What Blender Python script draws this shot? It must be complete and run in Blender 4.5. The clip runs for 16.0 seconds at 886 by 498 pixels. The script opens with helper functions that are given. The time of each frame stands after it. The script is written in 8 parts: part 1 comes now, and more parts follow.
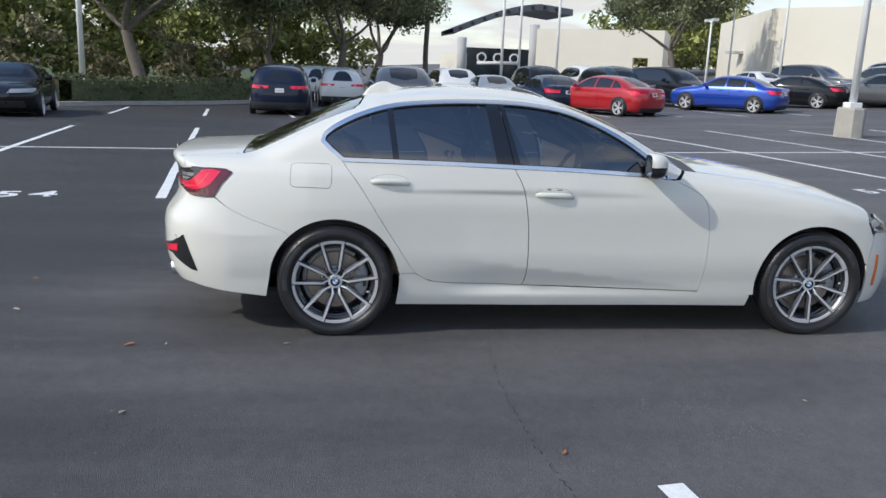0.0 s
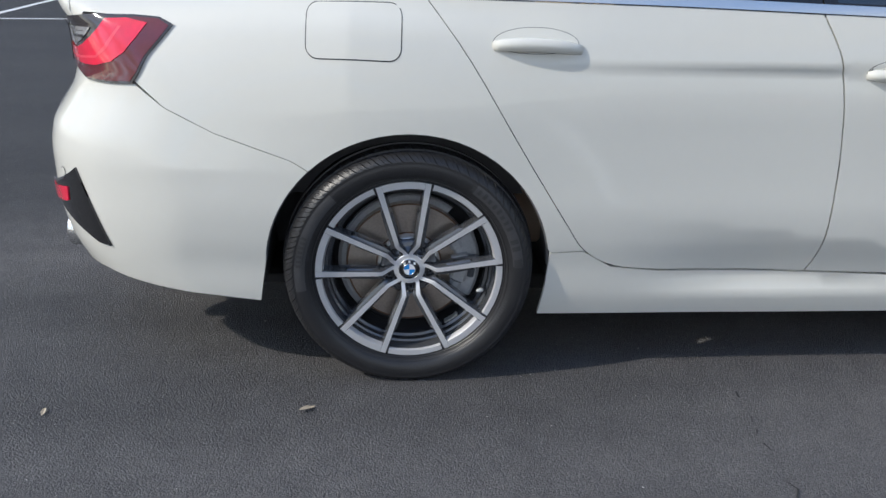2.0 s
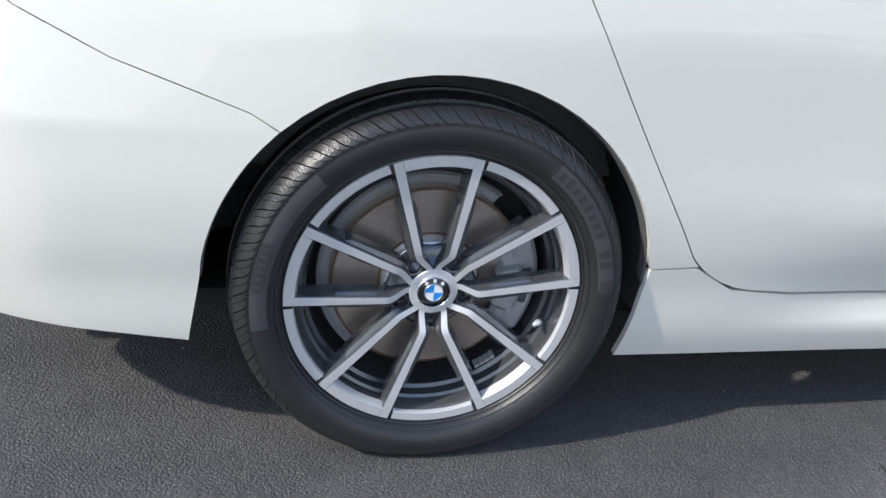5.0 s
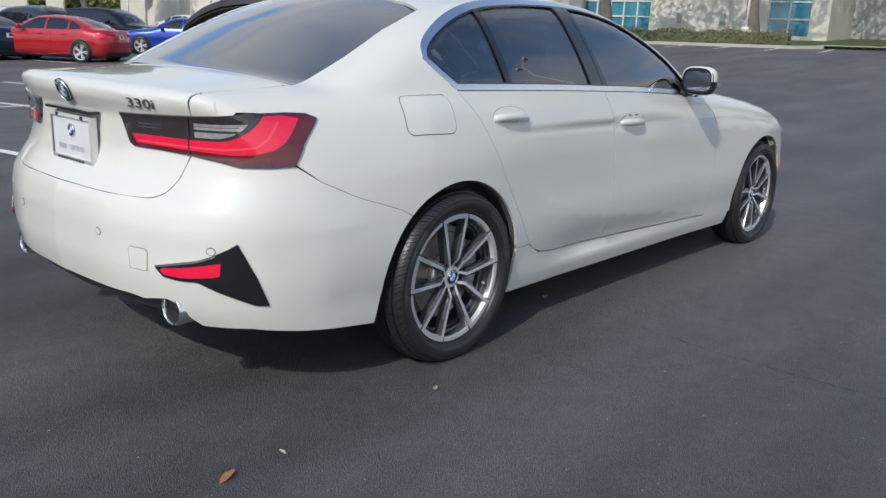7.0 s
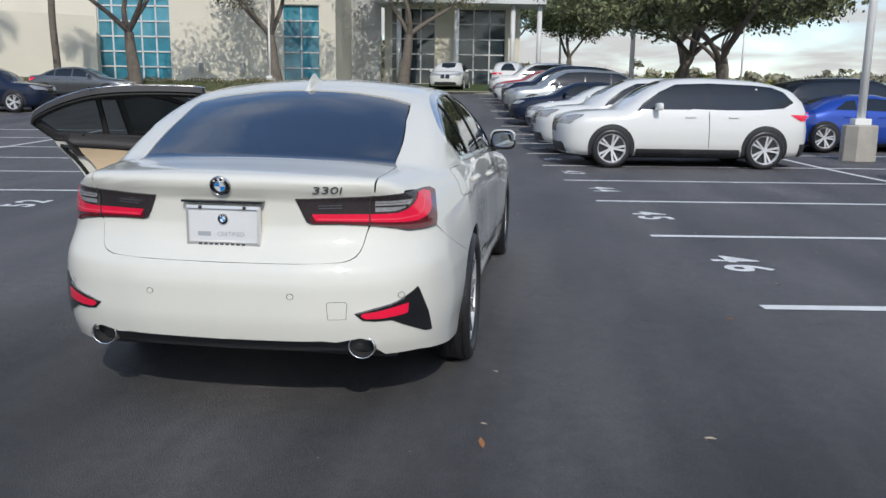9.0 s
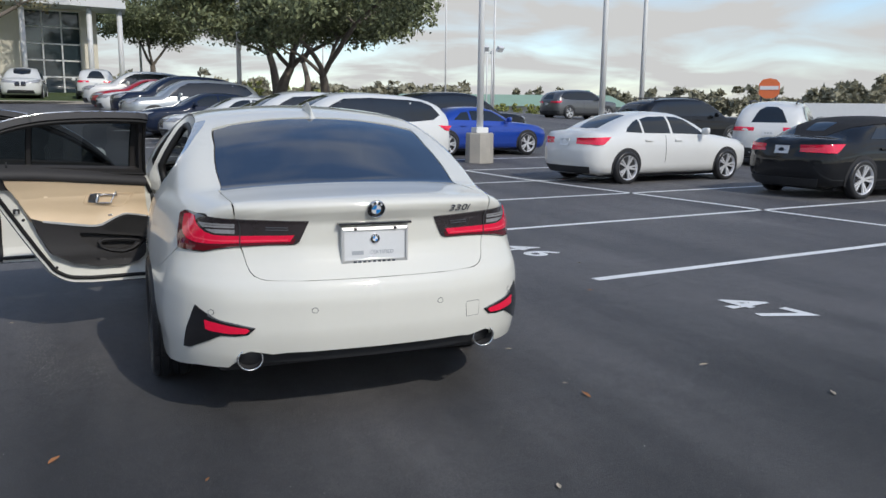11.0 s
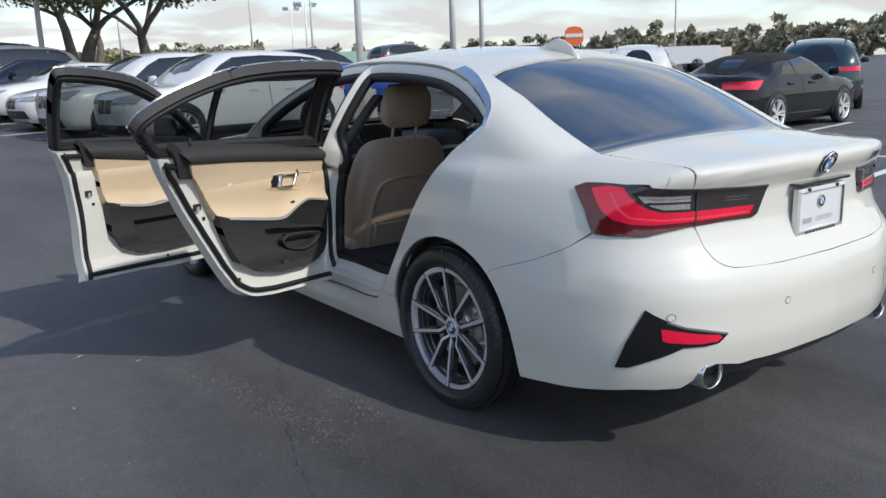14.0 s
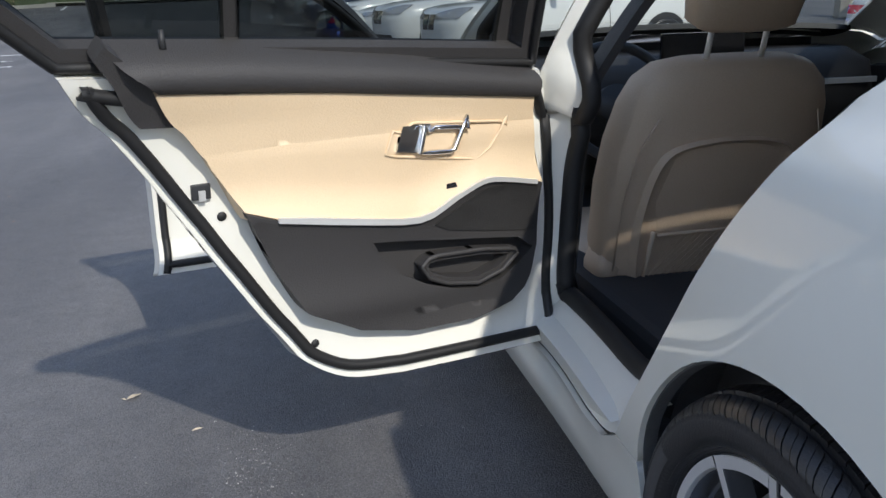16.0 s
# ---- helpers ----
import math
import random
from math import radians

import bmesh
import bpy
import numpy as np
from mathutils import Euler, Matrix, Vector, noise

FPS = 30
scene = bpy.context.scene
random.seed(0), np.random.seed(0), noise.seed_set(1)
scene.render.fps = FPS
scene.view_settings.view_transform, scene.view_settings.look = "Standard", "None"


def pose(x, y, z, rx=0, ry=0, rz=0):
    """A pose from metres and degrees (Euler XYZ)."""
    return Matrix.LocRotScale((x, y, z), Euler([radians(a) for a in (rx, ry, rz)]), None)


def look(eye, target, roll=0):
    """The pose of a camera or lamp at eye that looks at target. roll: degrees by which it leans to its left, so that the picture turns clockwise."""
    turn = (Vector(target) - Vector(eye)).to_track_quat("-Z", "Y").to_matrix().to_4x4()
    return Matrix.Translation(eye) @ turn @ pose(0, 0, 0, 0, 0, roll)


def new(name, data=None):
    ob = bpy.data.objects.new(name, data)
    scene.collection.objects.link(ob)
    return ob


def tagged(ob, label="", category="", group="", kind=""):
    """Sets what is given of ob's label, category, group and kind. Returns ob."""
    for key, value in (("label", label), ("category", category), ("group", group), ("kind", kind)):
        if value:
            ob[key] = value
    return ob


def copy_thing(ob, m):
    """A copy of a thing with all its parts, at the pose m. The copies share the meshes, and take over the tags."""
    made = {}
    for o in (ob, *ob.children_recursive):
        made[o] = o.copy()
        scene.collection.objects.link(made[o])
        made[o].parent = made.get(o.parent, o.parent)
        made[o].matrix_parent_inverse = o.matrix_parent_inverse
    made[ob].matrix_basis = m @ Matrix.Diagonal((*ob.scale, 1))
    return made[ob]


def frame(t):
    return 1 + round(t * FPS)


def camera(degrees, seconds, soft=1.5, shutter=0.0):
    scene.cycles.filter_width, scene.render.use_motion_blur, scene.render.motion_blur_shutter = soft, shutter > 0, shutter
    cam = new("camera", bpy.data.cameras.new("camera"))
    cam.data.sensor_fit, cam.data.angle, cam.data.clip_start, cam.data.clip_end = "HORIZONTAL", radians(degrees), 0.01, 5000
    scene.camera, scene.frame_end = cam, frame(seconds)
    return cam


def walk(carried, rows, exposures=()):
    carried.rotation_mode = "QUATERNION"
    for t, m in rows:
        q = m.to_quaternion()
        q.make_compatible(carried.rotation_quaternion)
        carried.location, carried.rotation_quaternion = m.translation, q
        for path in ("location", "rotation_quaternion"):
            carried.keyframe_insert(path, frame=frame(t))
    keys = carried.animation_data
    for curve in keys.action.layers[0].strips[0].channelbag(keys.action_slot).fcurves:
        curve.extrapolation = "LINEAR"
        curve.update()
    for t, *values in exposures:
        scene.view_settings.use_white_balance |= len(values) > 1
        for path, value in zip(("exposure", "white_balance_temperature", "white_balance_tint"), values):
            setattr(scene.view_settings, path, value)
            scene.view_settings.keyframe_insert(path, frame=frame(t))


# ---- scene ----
cam = camera(57.5, 16.0)
PATH = [
    (0, (5.292, 0.062, 1.527), (3.356, 0.299, 1.082), 2.2),
    (0.5, (4.688, -0.126, 1.482), (2.76, 0.13, 1.014), 1.4),
    (1, (4.031, -0.182, 1.397), (2.11, 0.063, 0.895), 1.1),
    (1.5, (3.364, -0.13, 1.304), (1.501, 0.095, 0.612), 2.0),
    (2, (2.788, -0.069, 1.118), (0.928, 0.08, 0.397), 1.6),
    (2.5, (2.228, -0.068, 1.066), (0.421, 0.029, 0.213), 0.9),
    (3, (1.742, -0.06, 0.918), (-0.022, 0.022, -0.022), 0.8),
    (3.5, (1.477, -0.062, 0.813), (-0.234, 0.027, -0.219), 1.7),
    (4, (1.443, -0.085, 0.772), (-0.161, 0.022, -0.418), 4.0),
    (4.5, (1.569, -0.13, 0.819), (-0.096, 0.099, -0.264), 6.5),
    (4.7, (1.733, -0.166, 0.867), (0.005, 0.114, -0.099), 6.1),
    (6.8, (2.751, -1.923, 1.126), (1.399, -0.542, 0.611), 2.5),
    (7, (2.709, -2.173, 1.159), (1.432, -0.718, 0.656), 2.6),
    (7.5, (2.475, -2.735, 1.209), (1.399, -1.119, 0.727), 0.7),
    (8, (2.152, -3.229, 1.244), (1.341, -1.455, 0.804), 0.4),
    (8.5, (1.741, -3.628, 1.265), (1.206, -1.746, 0.85), 0.6),
    (9, (1.256, -3.957, 1.283), (0.995, -2.008, 0.919), 0.8),
    (9.5, (0.713, -4.175, 1.306), (0.664, -2.201, 0.986), 1.2),
    (10, (0.153, -4.311, 1.308), (0.346, -2.345, 0.994), 0.7),
    (10.2, (-0.069, -4.34, 1.319), (0.259, -2.392, 1.004), 0.7),
    (12.3, (-2.513, -3.883, 1.367), (-1.459, -2.223, 1.0), -0.1),
    (12.5, (-2.654, -3.746, 1.359), (-1.585, -2.097, 0.987), -0.3),
    (13, (-2.862, -3.322, 1.345), (-1.778, -1.689, 0.948), -1.1),
    (13.5, (-2.865, -2.853, 1.31), (-1.722, -1.267, 0.885), -1.2),
    (14, (-2.679, -2.391, 1.294), (-1.516, -0.824, 0.858), -1.9),
    (14.5, (-2.371, -1.896, 1.236), (-1.204, -0.333, 0.793), -2.1),
    (15, (-2.038, -1.471, 1.178), (-0.895, 0.085, 0.658), -2.0),
    (15.5, (-1.705, -1.072, 1.125), (-0.785, 0.608, 0.549), -1.6),
    (16, (-1.433, -0.711, 1.09), (-1.043, 1.163, 0.511), -1.7),
]
walk(cam, [(t, look(eye, target, roll)) for t, eye, target, roll in PATH], [(0, .52), (2, .56), (3, .72), (3.5, .92), (4.0, 1.42), (4.7, 1.25), (6.8, .4), (8, .26), (9, .22), (10.2, .14), (12.5, .3), (13.5, .40), (14.5, .46), (15.0, .68), (16, .9)])


# ---- sky and sun ----
SUN = Vector((0.36, -1.22, 1.0)).normalized()
world = bpy.data.worlds.new("sky")
scene.world = world
world.use_nodes = True
wt = world.node_tree
wn, wl = wt.nodes, wt.links
wn.clear()
w_out, w_bg = wn.new("ShaderNodeOutputWorld"), wn.new("ShaderNodeBackground")
sky = wn.new("ShaderNodeTexSky")
sky.sky_type, sky.sun_disc = "NISHITA", False
sky.sun_elevation, sky.sun_rotation = math.asin(SUN.z), math.atan2(SUN.x, SUN.y)
sky.air_density, sky.dust_density, sky.ozone_density = 1.0, 0.4, 3.0
w_co, w_sep = wn.new("ShaderNodeTexCoord"), wn.new("ShaderNodeSeparateXYZ")
w_add, w_dx, w_dy, w_cmb = (wn.new("ShaderNodeMath") for _ in range(3)), None, None, wn.new("ShaderNodeCombineXYZ")
w_add, w_dx, w_dy = w_add
w_add.operation, w_add.inputs[1].default_value = "ADD", 0.16
w_dx.operation = w_dy.operation = "DIVIDE"
w_noise, w_ramp, w_mix = wn.new("ShaderNodeTexNoise"), wn.new("ShaderNodeValToRGB"), wn.new("ShaderNodeMixRGB")
w_noise.inputs["Scale"].default_value, w_noise.inputs["Detail"].default_value = 1.5, 5
w_noise.inputs["Roughness"].default_value, w_noise.inputs["Distortion"].default_value = 0.48, 0.5
w_ramp.color_ramp.elements[0].position, w_ramp.color_ramp.elements[1].position = 0.26, 0.54
w_mix.inputs[2].default_value = (3.46, 3.49, 3.48, 1)
wl.new(w_co.outputs["Generated"], w_sep.inputs[0])
wl.new(w_sep.outputs["Z"], w_add.inputs[0])
for d, axis, slot in ((w_dx, "X", 0), (w_dy, "Y", 1)):
    wl.new(w_sep.outputs[axis], d.inputs[0])
    wl.new(w_add.outputs[0], d.inputs[1])
    wl.new(d.outputs[0], w_cmb.inputs[slot])
wl.new(w_cmb.outputs[0], w_noise.inputs["Vector"])
w_high = wn.new("ShaderNodeMath")
w_high.operation, w_high.inputs[1].default_value = "MULTIPLY_ADD", -0.28
wl.new(w_sep.outputs["Z"], w_high.inputs[0])
wl.new(w_noise.outputs[0], w_high.inputs[2])
wl.new(w_high.outputs[0], w_ramp.inputs[0])
wl.new(w_ramp.outputs[0], w_mix.inputs[0])
wl.new(sky.outputs[0], w_mix.inputs[1])
wl.new(w_mix.outputs[0], w_bg.inputs[0])
w_bg.inputs[1].default_value = 0.158
wl.new(w_bg.outputs[0], w_out.inputs[0])
sun = new("sun", bpy.data.lights.new("sun", "SUN"))
sun.data.energy, sun.data.angle, sun.data.color = 1.98, radians(0.9), (1.0, 0.95, 0.85)
sun.matrix_world = look(SUN * 60, (0, 0, 0))
scene.view_settings.exposure = 0.0


# ---- materials ----
def mat(name, base, rough=0.5, metal=0.0, coat=0.0, var=0.12, scale=6.0, fine=90.0, bump=0.0, spec=0.5, alpha_tint=None, rough_var=0.0, second=None, island=0.0, obj_rand=0.0):
    """A surface with two scales of variation in colour and gloss, and fine relief."""
    m = bpy.data.materials.new(name)
    m.use_nodes = True
    nt = m.node_tree
    b = nt.nodes["Principled BSDF"]
    b.inputs["Roughness"].default_value, b.inputs["Metallic"].default_value = rough, metal
    b.inputs["Coat Weight"].default_value, b.inputs["Coat Roughness"].default_value = coat, 0.03
    b.inputs["Specular IOR Level"].default_value = spec
    b.inputs["Base Color"].default_value = (*base, 1)
    if var or bump or rough_var or obj_rand or island:
        co = nt.nodes.new("ShaderNodeTexCoord")
        n1, n2 = nt.nodes.new("ShaderNodeTexNoise"), nt.nodes.new("ShaderNodeTexNoise")
        n1.inputs["Scale"].default_value, n1.inputs["Detail"].default_value = scale, 5
        n2.inputs["Scale"].default_value, n2.inputs["Detail"].default_value = fine, 4
        geo = nt.nodes.new("ShaderNodeNewGeometry")
        src = geo.outputs["Position"] if obj_rand == 0 else co.outputs["Object"]
        nt.links.new(src, n1.inputs["Vector"])
        nt.links.new(src, n2.inputs["Vector"])
        mixf = nt.nodes.new("ShaderNodeMix")
        mixf.inputs[0].default_value = 0.45
        nt.links.new(n1.outputs[0], mixf.inputs[2])
        nt.links.new(n2.outputs[0], mixf.inputs[3])
        fac = mixf.outputs[0]
        if obj_rand or island:
            rnd = nt.nodes.new("ShaderNodeObjectInfo").outputs["Random"] if obj_rand else geo.outputs["Random Per Island"]
            m2 = nt.nodes.new("ShaderNodeMix")
            m2.inputs[0].default_value = obj_rand or island
            nt.links.new(fac, m2.inputs[2])
            nt.links.new(rnd, m2.inputs[3])
            fac = m2.outputs[0]
        ramp = nt.nodes.new("ShaderNodeValToRGB")
        lo = tuple(max(c * (1 - var), 0) for c in base)
        hi = second or tuple(min(c * (1 + var), 1) for c in base)
        wide = 0.22 if not (obj_rand or island) else 0.35
        ramp.color_ramp.elements[0].position, ramp.color_ramp.elements[1].position = 0.5 - wide, 0.5 + wide
        ramp.color_ramp.elements[0].color, ramp.color_ramp.elements[1].color = (*lo, 1), (*hi, 1)
        nt.links.new(fac, ramp.inputs[0])
        nt.links.new(ramp.outputs[0], b.inputs["Base Color"])
        if rough_var:
            mr = nt.nodes.new("ShaderNodeMapRange")
            mr.inputs["To Min"].default_value, mr.inputs["To Max"].default_value = max(rough - rough_var, 0.02), min(rough + rough_var, 1)
            nt.links.new(n1.outputs[0], mr.inputs[0])
            nt.links.new(mr.outputs[0], b.inputs["Roughness"])
        if bump:
            bp = nt.nodes.new("ShaderNodeBump")
            bp.inputs["Strength"].default_value, bp.inputs["Distance"].default_value = min(bump, 1.0), 0.004
            nt.links.new(n2.outputs[0], bp.inputs["Height"])
            nt.links.new(bp.outputs[0], b.inputs["Normal"])
    return m


def glass_mat(name, tint, rough=0.0, base=0.04):
    """Tinted pane: mirror-like gloss that grows towards grazing angles, over a see-through tint."""
    m = bpy.data.materials.new(name)
    m.use_nodes = True
    nt = m.node_tree
    nt.nodes.clear()
    out = nt.nodes.new("ShaderNodeOutputMaterial")
    tr, gl, mx = (nt.nodes.new("ShaderNode" + k) for k in ("BsdfTransparent", "BsdfGlossy", "MixShader"))
    lw, pw, mr = nt.nodes.new("ShaderNodeLayerWeight"), nt.nodes.new("ShaderNodeMath"), nt.nodes.new("ShaderNodeMapRange")
    lw.inputs["Blend"].default_value = 0.5
    pw.operation, pw.inputs[1].default_value = "POWER", 4.0
    mr.inputs["To Min"].default_value, mr.inputs["To Max"].default_value = base, 1.0
    tr.inputs[0].default_value = (*tint, 1)
    gl.inputs[0].default_value, gl.inputs["Roughness"].default_value = (1, 1, 1, 1), rough
    nt.links.new(lw.outputs["Facing"], pw.inputs[0])
    nt.links.new(pw.outputs[0], mr.inputs[0])
    nt.links.new(mr.outputs[0], mx.inputs[0])
    nt.links.new(tr.outputs[0], mx.inputs[1])
    nt.links.new(gl.outputs[0], mx.inputs[2])
    nt.links.new(mx.outputs[0], out.inputs[0])
    return m


def asphalt_mat():
    m = mat("asphalt", (0.090, 0.088, 0.089), rough=0.66, var=0.32, scale=0.35, fine=420, bump=1.0, spec=0.45)
    nt = m.node_tree
    b = nt.nodes["Principled BSDF"]
    ramp = next(n for n in nt.nodes if n.type == "VALTORGB")
    geo = next(n for n in nt.nodes if n.type == "NEW_GEOMETRY")
    bp = next(n for n in nt.nodes if n.type == "BUMP")
    bp.inputs["Distance"].default_value = 0.0035
    # stones of the mix, each with its own tone
    stone, tone, rt_ = nt.nodes.new("ShaderNodeTexVoronoi"), nt.nodes.new("ShaderNodeTexVoronoi"), nt.nodes.new("ShaderNodeValToRGB")
    for node in (stone, tone):
        node.inputs["Scale"].default_value, node.inputs["Randomness"].default_value = 210, 1.0
        nt.links.new(geo.outputs["Position"], node.inputs["Vector"])
    dome = nt.nodes.new("ShaderNodeMath")
    dome.operation, dome.inputs[1].default_value = "MULTIPLY_ADD", -0.9
    fine = next(n for n in nt.nodes if n.type == "TEX_NOISE" and n.inputs["Scale"].default_value > 400)
    nt.links.new(stone.outputs["Distance"], dome.inputs[0])
    nt.links.new(fine.outputs[0], dome.inputs[2])
    nt.links.new(dome.outputs[0], bp.inputs["Height"])
    rt_.color_ramp.elements[0].color, rt_.color_ramp.elements[1].color = (0.76, 0.76, 0.77, 1), (1.27, 1.265, 1.255, 1)
    speck = nt.nodes.new("ShaderNodeSeparateColor")
    nt.links.new(tone.outputs["Color"], speck.inputs[0])
    nt.links.new(speck.outputs[0], rt_.inputs[0])
    # sealer smears and tyre-worn lanes
    wave, big, mul = nt.nodes.new("ShaderNodeTexNoise"), nt.nodes.new("ShaderNodeTexNoise"), nt.nodes.new("ShaderNodeMixRGB")
    mapn = nt.nodes.new("ShaderNodeMapping")
    mapn.inputs["Scale"].default_value, mapn.inputs["Rotation"].default_value = (0.5, 0.09, 1), (0, 0, 0.2)
    wave.inputs["Scale"].default_value, wave.inputs["Detail"].default_value = 2.2, 6
    r2 = nt.nodes.new("ShaderNodeValToRGB")
    r2.color_ramp.elements[0].position, r2.color_ramp.elements[1].position = 0.35, 0.68
    r2.color_ramp.elements[0].color, r2.color_ramp.elements[1].color = (0.78, 0.79, 0.82, 1), (1.3, 1.28, 1.25, 1)
    nt.links.new(geo.outputs["Position"], mapn.inputs[0])
    nt.links.new(mapn.outputs[0], wave.inputs["Vector"])
    nt.links.new(wave.outputs[0], r2.inputs[0])
    mul.blend_type, mul.inputs[0].default_value = "MULTIPLY", 1.0
    nt.links.new(ramp.outputs[0], mul.inputs[1])
    nt.links.new(r2.outputs[0], mul.inputs[2])
    # blotches of worn sealer
    blot, rb, mul2 = nt.nodes.new("ShaderNodeTexNoise"), nt.nodes.new("ShaderNodeValToRGB"), nt.nodes.new("ShaderNodeMixRGB")
    blot.inputs["Scale"].default_value, blot.inputs["Detail"].default_value, blot.inputs["Roughness"].default_value = 9, 9, 0.72
    rb.color_ramp.elements[0].position, rb.color_ramp.elements[1].position = 0.34, 0.66
    rb.color_ramp.elements[0].color, rb.color_ramp.elements[1].color = (0.86, 0.86, 0.87, 1), (1.15, 1.145, 1.14, 1)
    nt.links.new(geo.outputs["Position"], blot.inputs["Vector"])
    nt.links.new(blot.outputs[0], rb.inputs[0])
    mul2.blend_type, mul2.inputs[0].default_value = "MULTIPLY", 1.0
    nt.links.new(mul.outputs[0], mul2.inputs[1])
    nt.links.new(rb.outputs[0], mul2.inputs[2])
    mul = mul2
    # darker to the south, paler to the north, along a wobbling edge
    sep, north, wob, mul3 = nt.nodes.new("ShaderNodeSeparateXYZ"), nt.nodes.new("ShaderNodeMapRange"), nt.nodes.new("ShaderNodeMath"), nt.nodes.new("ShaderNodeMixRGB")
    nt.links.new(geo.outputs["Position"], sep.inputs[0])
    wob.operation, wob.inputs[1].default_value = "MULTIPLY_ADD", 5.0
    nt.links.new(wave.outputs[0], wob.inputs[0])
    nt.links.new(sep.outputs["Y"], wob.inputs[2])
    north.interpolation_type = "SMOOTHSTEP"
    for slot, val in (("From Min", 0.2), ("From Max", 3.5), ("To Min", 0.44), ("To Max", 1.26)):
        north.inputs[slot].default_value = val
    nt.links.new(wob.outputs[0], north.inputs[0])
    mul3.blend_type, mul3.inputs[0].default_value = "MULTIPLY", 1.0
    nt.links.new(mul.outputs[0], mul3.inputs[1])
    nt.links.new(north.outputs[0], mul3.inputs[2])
    mul4 = nt.nodes.new("ShaderNodeMixRGB")
    mul4.blend_type, mul4.inputs[0].default_value = "MULTIPLY", 1.0
    nt.links.new(mul3.outputs[0], mul4.inputs[1])
    nt.links.new(rt_.outputs[0], mul4.inputs[2])
    mul = mul4
    # pale grit showing through
    big.inputs["Scale"].default_value, big.inputs["Detail"].default_value = 260, 2
    r3, mx = nt.nodes.new("ShaderNodeValToRGB"), nt.nodes.new("ShaderNodeMixRGB")
    r3.color_ramp.elements[0].position, r3.color_ramp.elements[1].position = 0.60, 0.68
    mx.inputs[2].default_value = (0.23, 0.22, 0.21, 1)
    nt.links.new(geo.outputs["Position"], big.inputs["Vector"])
    nt.links.new(big.outputs[0], r3.inputs[0])
    nt.links.new(r3.outputs[0], mx.inputs[0])
    nt.links.new(mul.outputs[0], mx.inputs[1])
    nt.links.new(mx.outputs[0], b.inputs["Base Color"])
    return m


ASPHALT = asphalt_mat()
LINE_PAINT = mat("line_paint", (0.84, 0.84, 0.82), 0.6, var=0.16, scale=5, fine=60, bump=0.4)
CONCRETE = mat("concrete", (0.44, 0.41, 0.36), 0.85, var=0.2, scale=3, fine=70, bump=0.5)
POLE_PAINT = mat("pole_paint", (0.84, 0.84, 0.82), 0.45, var=0.05, scale=3, fine=30)
GRASS = mat("grass", (0.07, 0.10, 0.03), 0.9, var=0.4, scale=1.2, fine=60, bump=1.0)
BARK = mat("bark", (0.17, 0.145, 0.12), 0.9, var=0.35, scale=5, fine=40, bump=1.0)
LEAF = mat("leaf", (0.21, 0.26, 0.065), 0.6, var=0.6, scale=0.5, fine=8, island=0.6, second=(0.48, 0.49, 0.15))
LEAF_OAK = mat("leaf_oak", (0.13, 0.16, 0.07), 0.6, var=0.5, scale=0.5, fine=8, island=0.6, second=(0.29, 0.32, 0.16))
# distance haze is put into this paler, greyer leaf colour
LEAF_HAZE = mat("leaf_haze", (0.26, 0.255, 0.17), 0.7, var=0.4, scale=0.3, fine=4, island=0.5, second=(0.44, 0.41, 0.29))
LEAF_DRY = mat("leaf_dry", (0.18, 0.17, 0.085), 0.7, var=0.5, scale=0.5, fine=8, island=0.6, second=(0.33, 0.29, 0.16))
HEDGE = mat("hedge_leaf", (0.075, 0.10, 0.04), 0.6, var=0.5, scale=1.5, fine=10, island=0.6, second=(0.16, 0.18, 0.08))
STUCCO = mat("stucco", (0.78, 0.735, 0.63), 0.85, var=0.05, scale=0.6, fine=50, bump=0.25)
STUCCO_GREY = mat("stucco_grey", (0.50, 0.50, 0.49), 0.85, var=0.06, scale=0.6, fine=50, bump=0.25)
WHITE_METAL = mat("white_metal", (0.74, 0.75, 0.76), 0.4, var=0.04)
STEEL_DARK = mat("steel_dark", (0.10, 0.11, 0.13), 0.45, 0.3, var=0.1)
GLASS_BLUE = mat("facade_glass", (0.05, 0.22, 0.33), 0.06, 0.0, var=0.5, scale=0.35, fine=1.2, second=(0.10, 0.42, 0.55), spec=0.8)
GLASS_DARK = mat("facade_glass_dark", (0.03, 0.045, 0.055), 0.05, 0.0, var=0.4, scale=0.4, fine=1.0, spec=0.8)
ROOF_GREEN = mat("roof_green", (0.30, 0.44, 0.33), 0.6, var=0.08, scale=0.4, fine=8)
SIGN_GREEN = mat("sign_green", (0.0, 0.30, 0.19), 0.45, var=0.05)
SIGN_ORANGE = mat("sign_orange", (0.85, 0.20, 0.07), 0.45, var=0.06)

PAINT_WHITE = mat("pearl_white_paint", (0.74, 0.728, 0.665), 0.45, 0.0, coat=1.0, var=0.012, scale=2, fine=40, spec=0.3)
FELT = mat("arch_felt", (0.095, 0.097, 0.102), 0.9, var=0.2, fine=200, bump=0.3)
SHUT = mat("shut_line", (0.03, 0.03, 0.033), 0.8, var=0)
JAMB = mat("jamb_paint", (0.78, 0.77, 0.71), 0.42, coat=0.4, var=0.02, scale=3, fine=50)
CHROME = mat("satin_chrome", (0.86, 0.87, 0.88), 0.22, 1.0, var=0.02)
BLACK_GLOSS = mat("black_gloss", (0.012, 0.012, 0.014), 0.12, coat=0.6, var=0.1)
BLACK_TRIM = mat("black_trim", (0.030, 0.031, 0.034), 0.5, var=0.15, fine=200, bump=0.1)
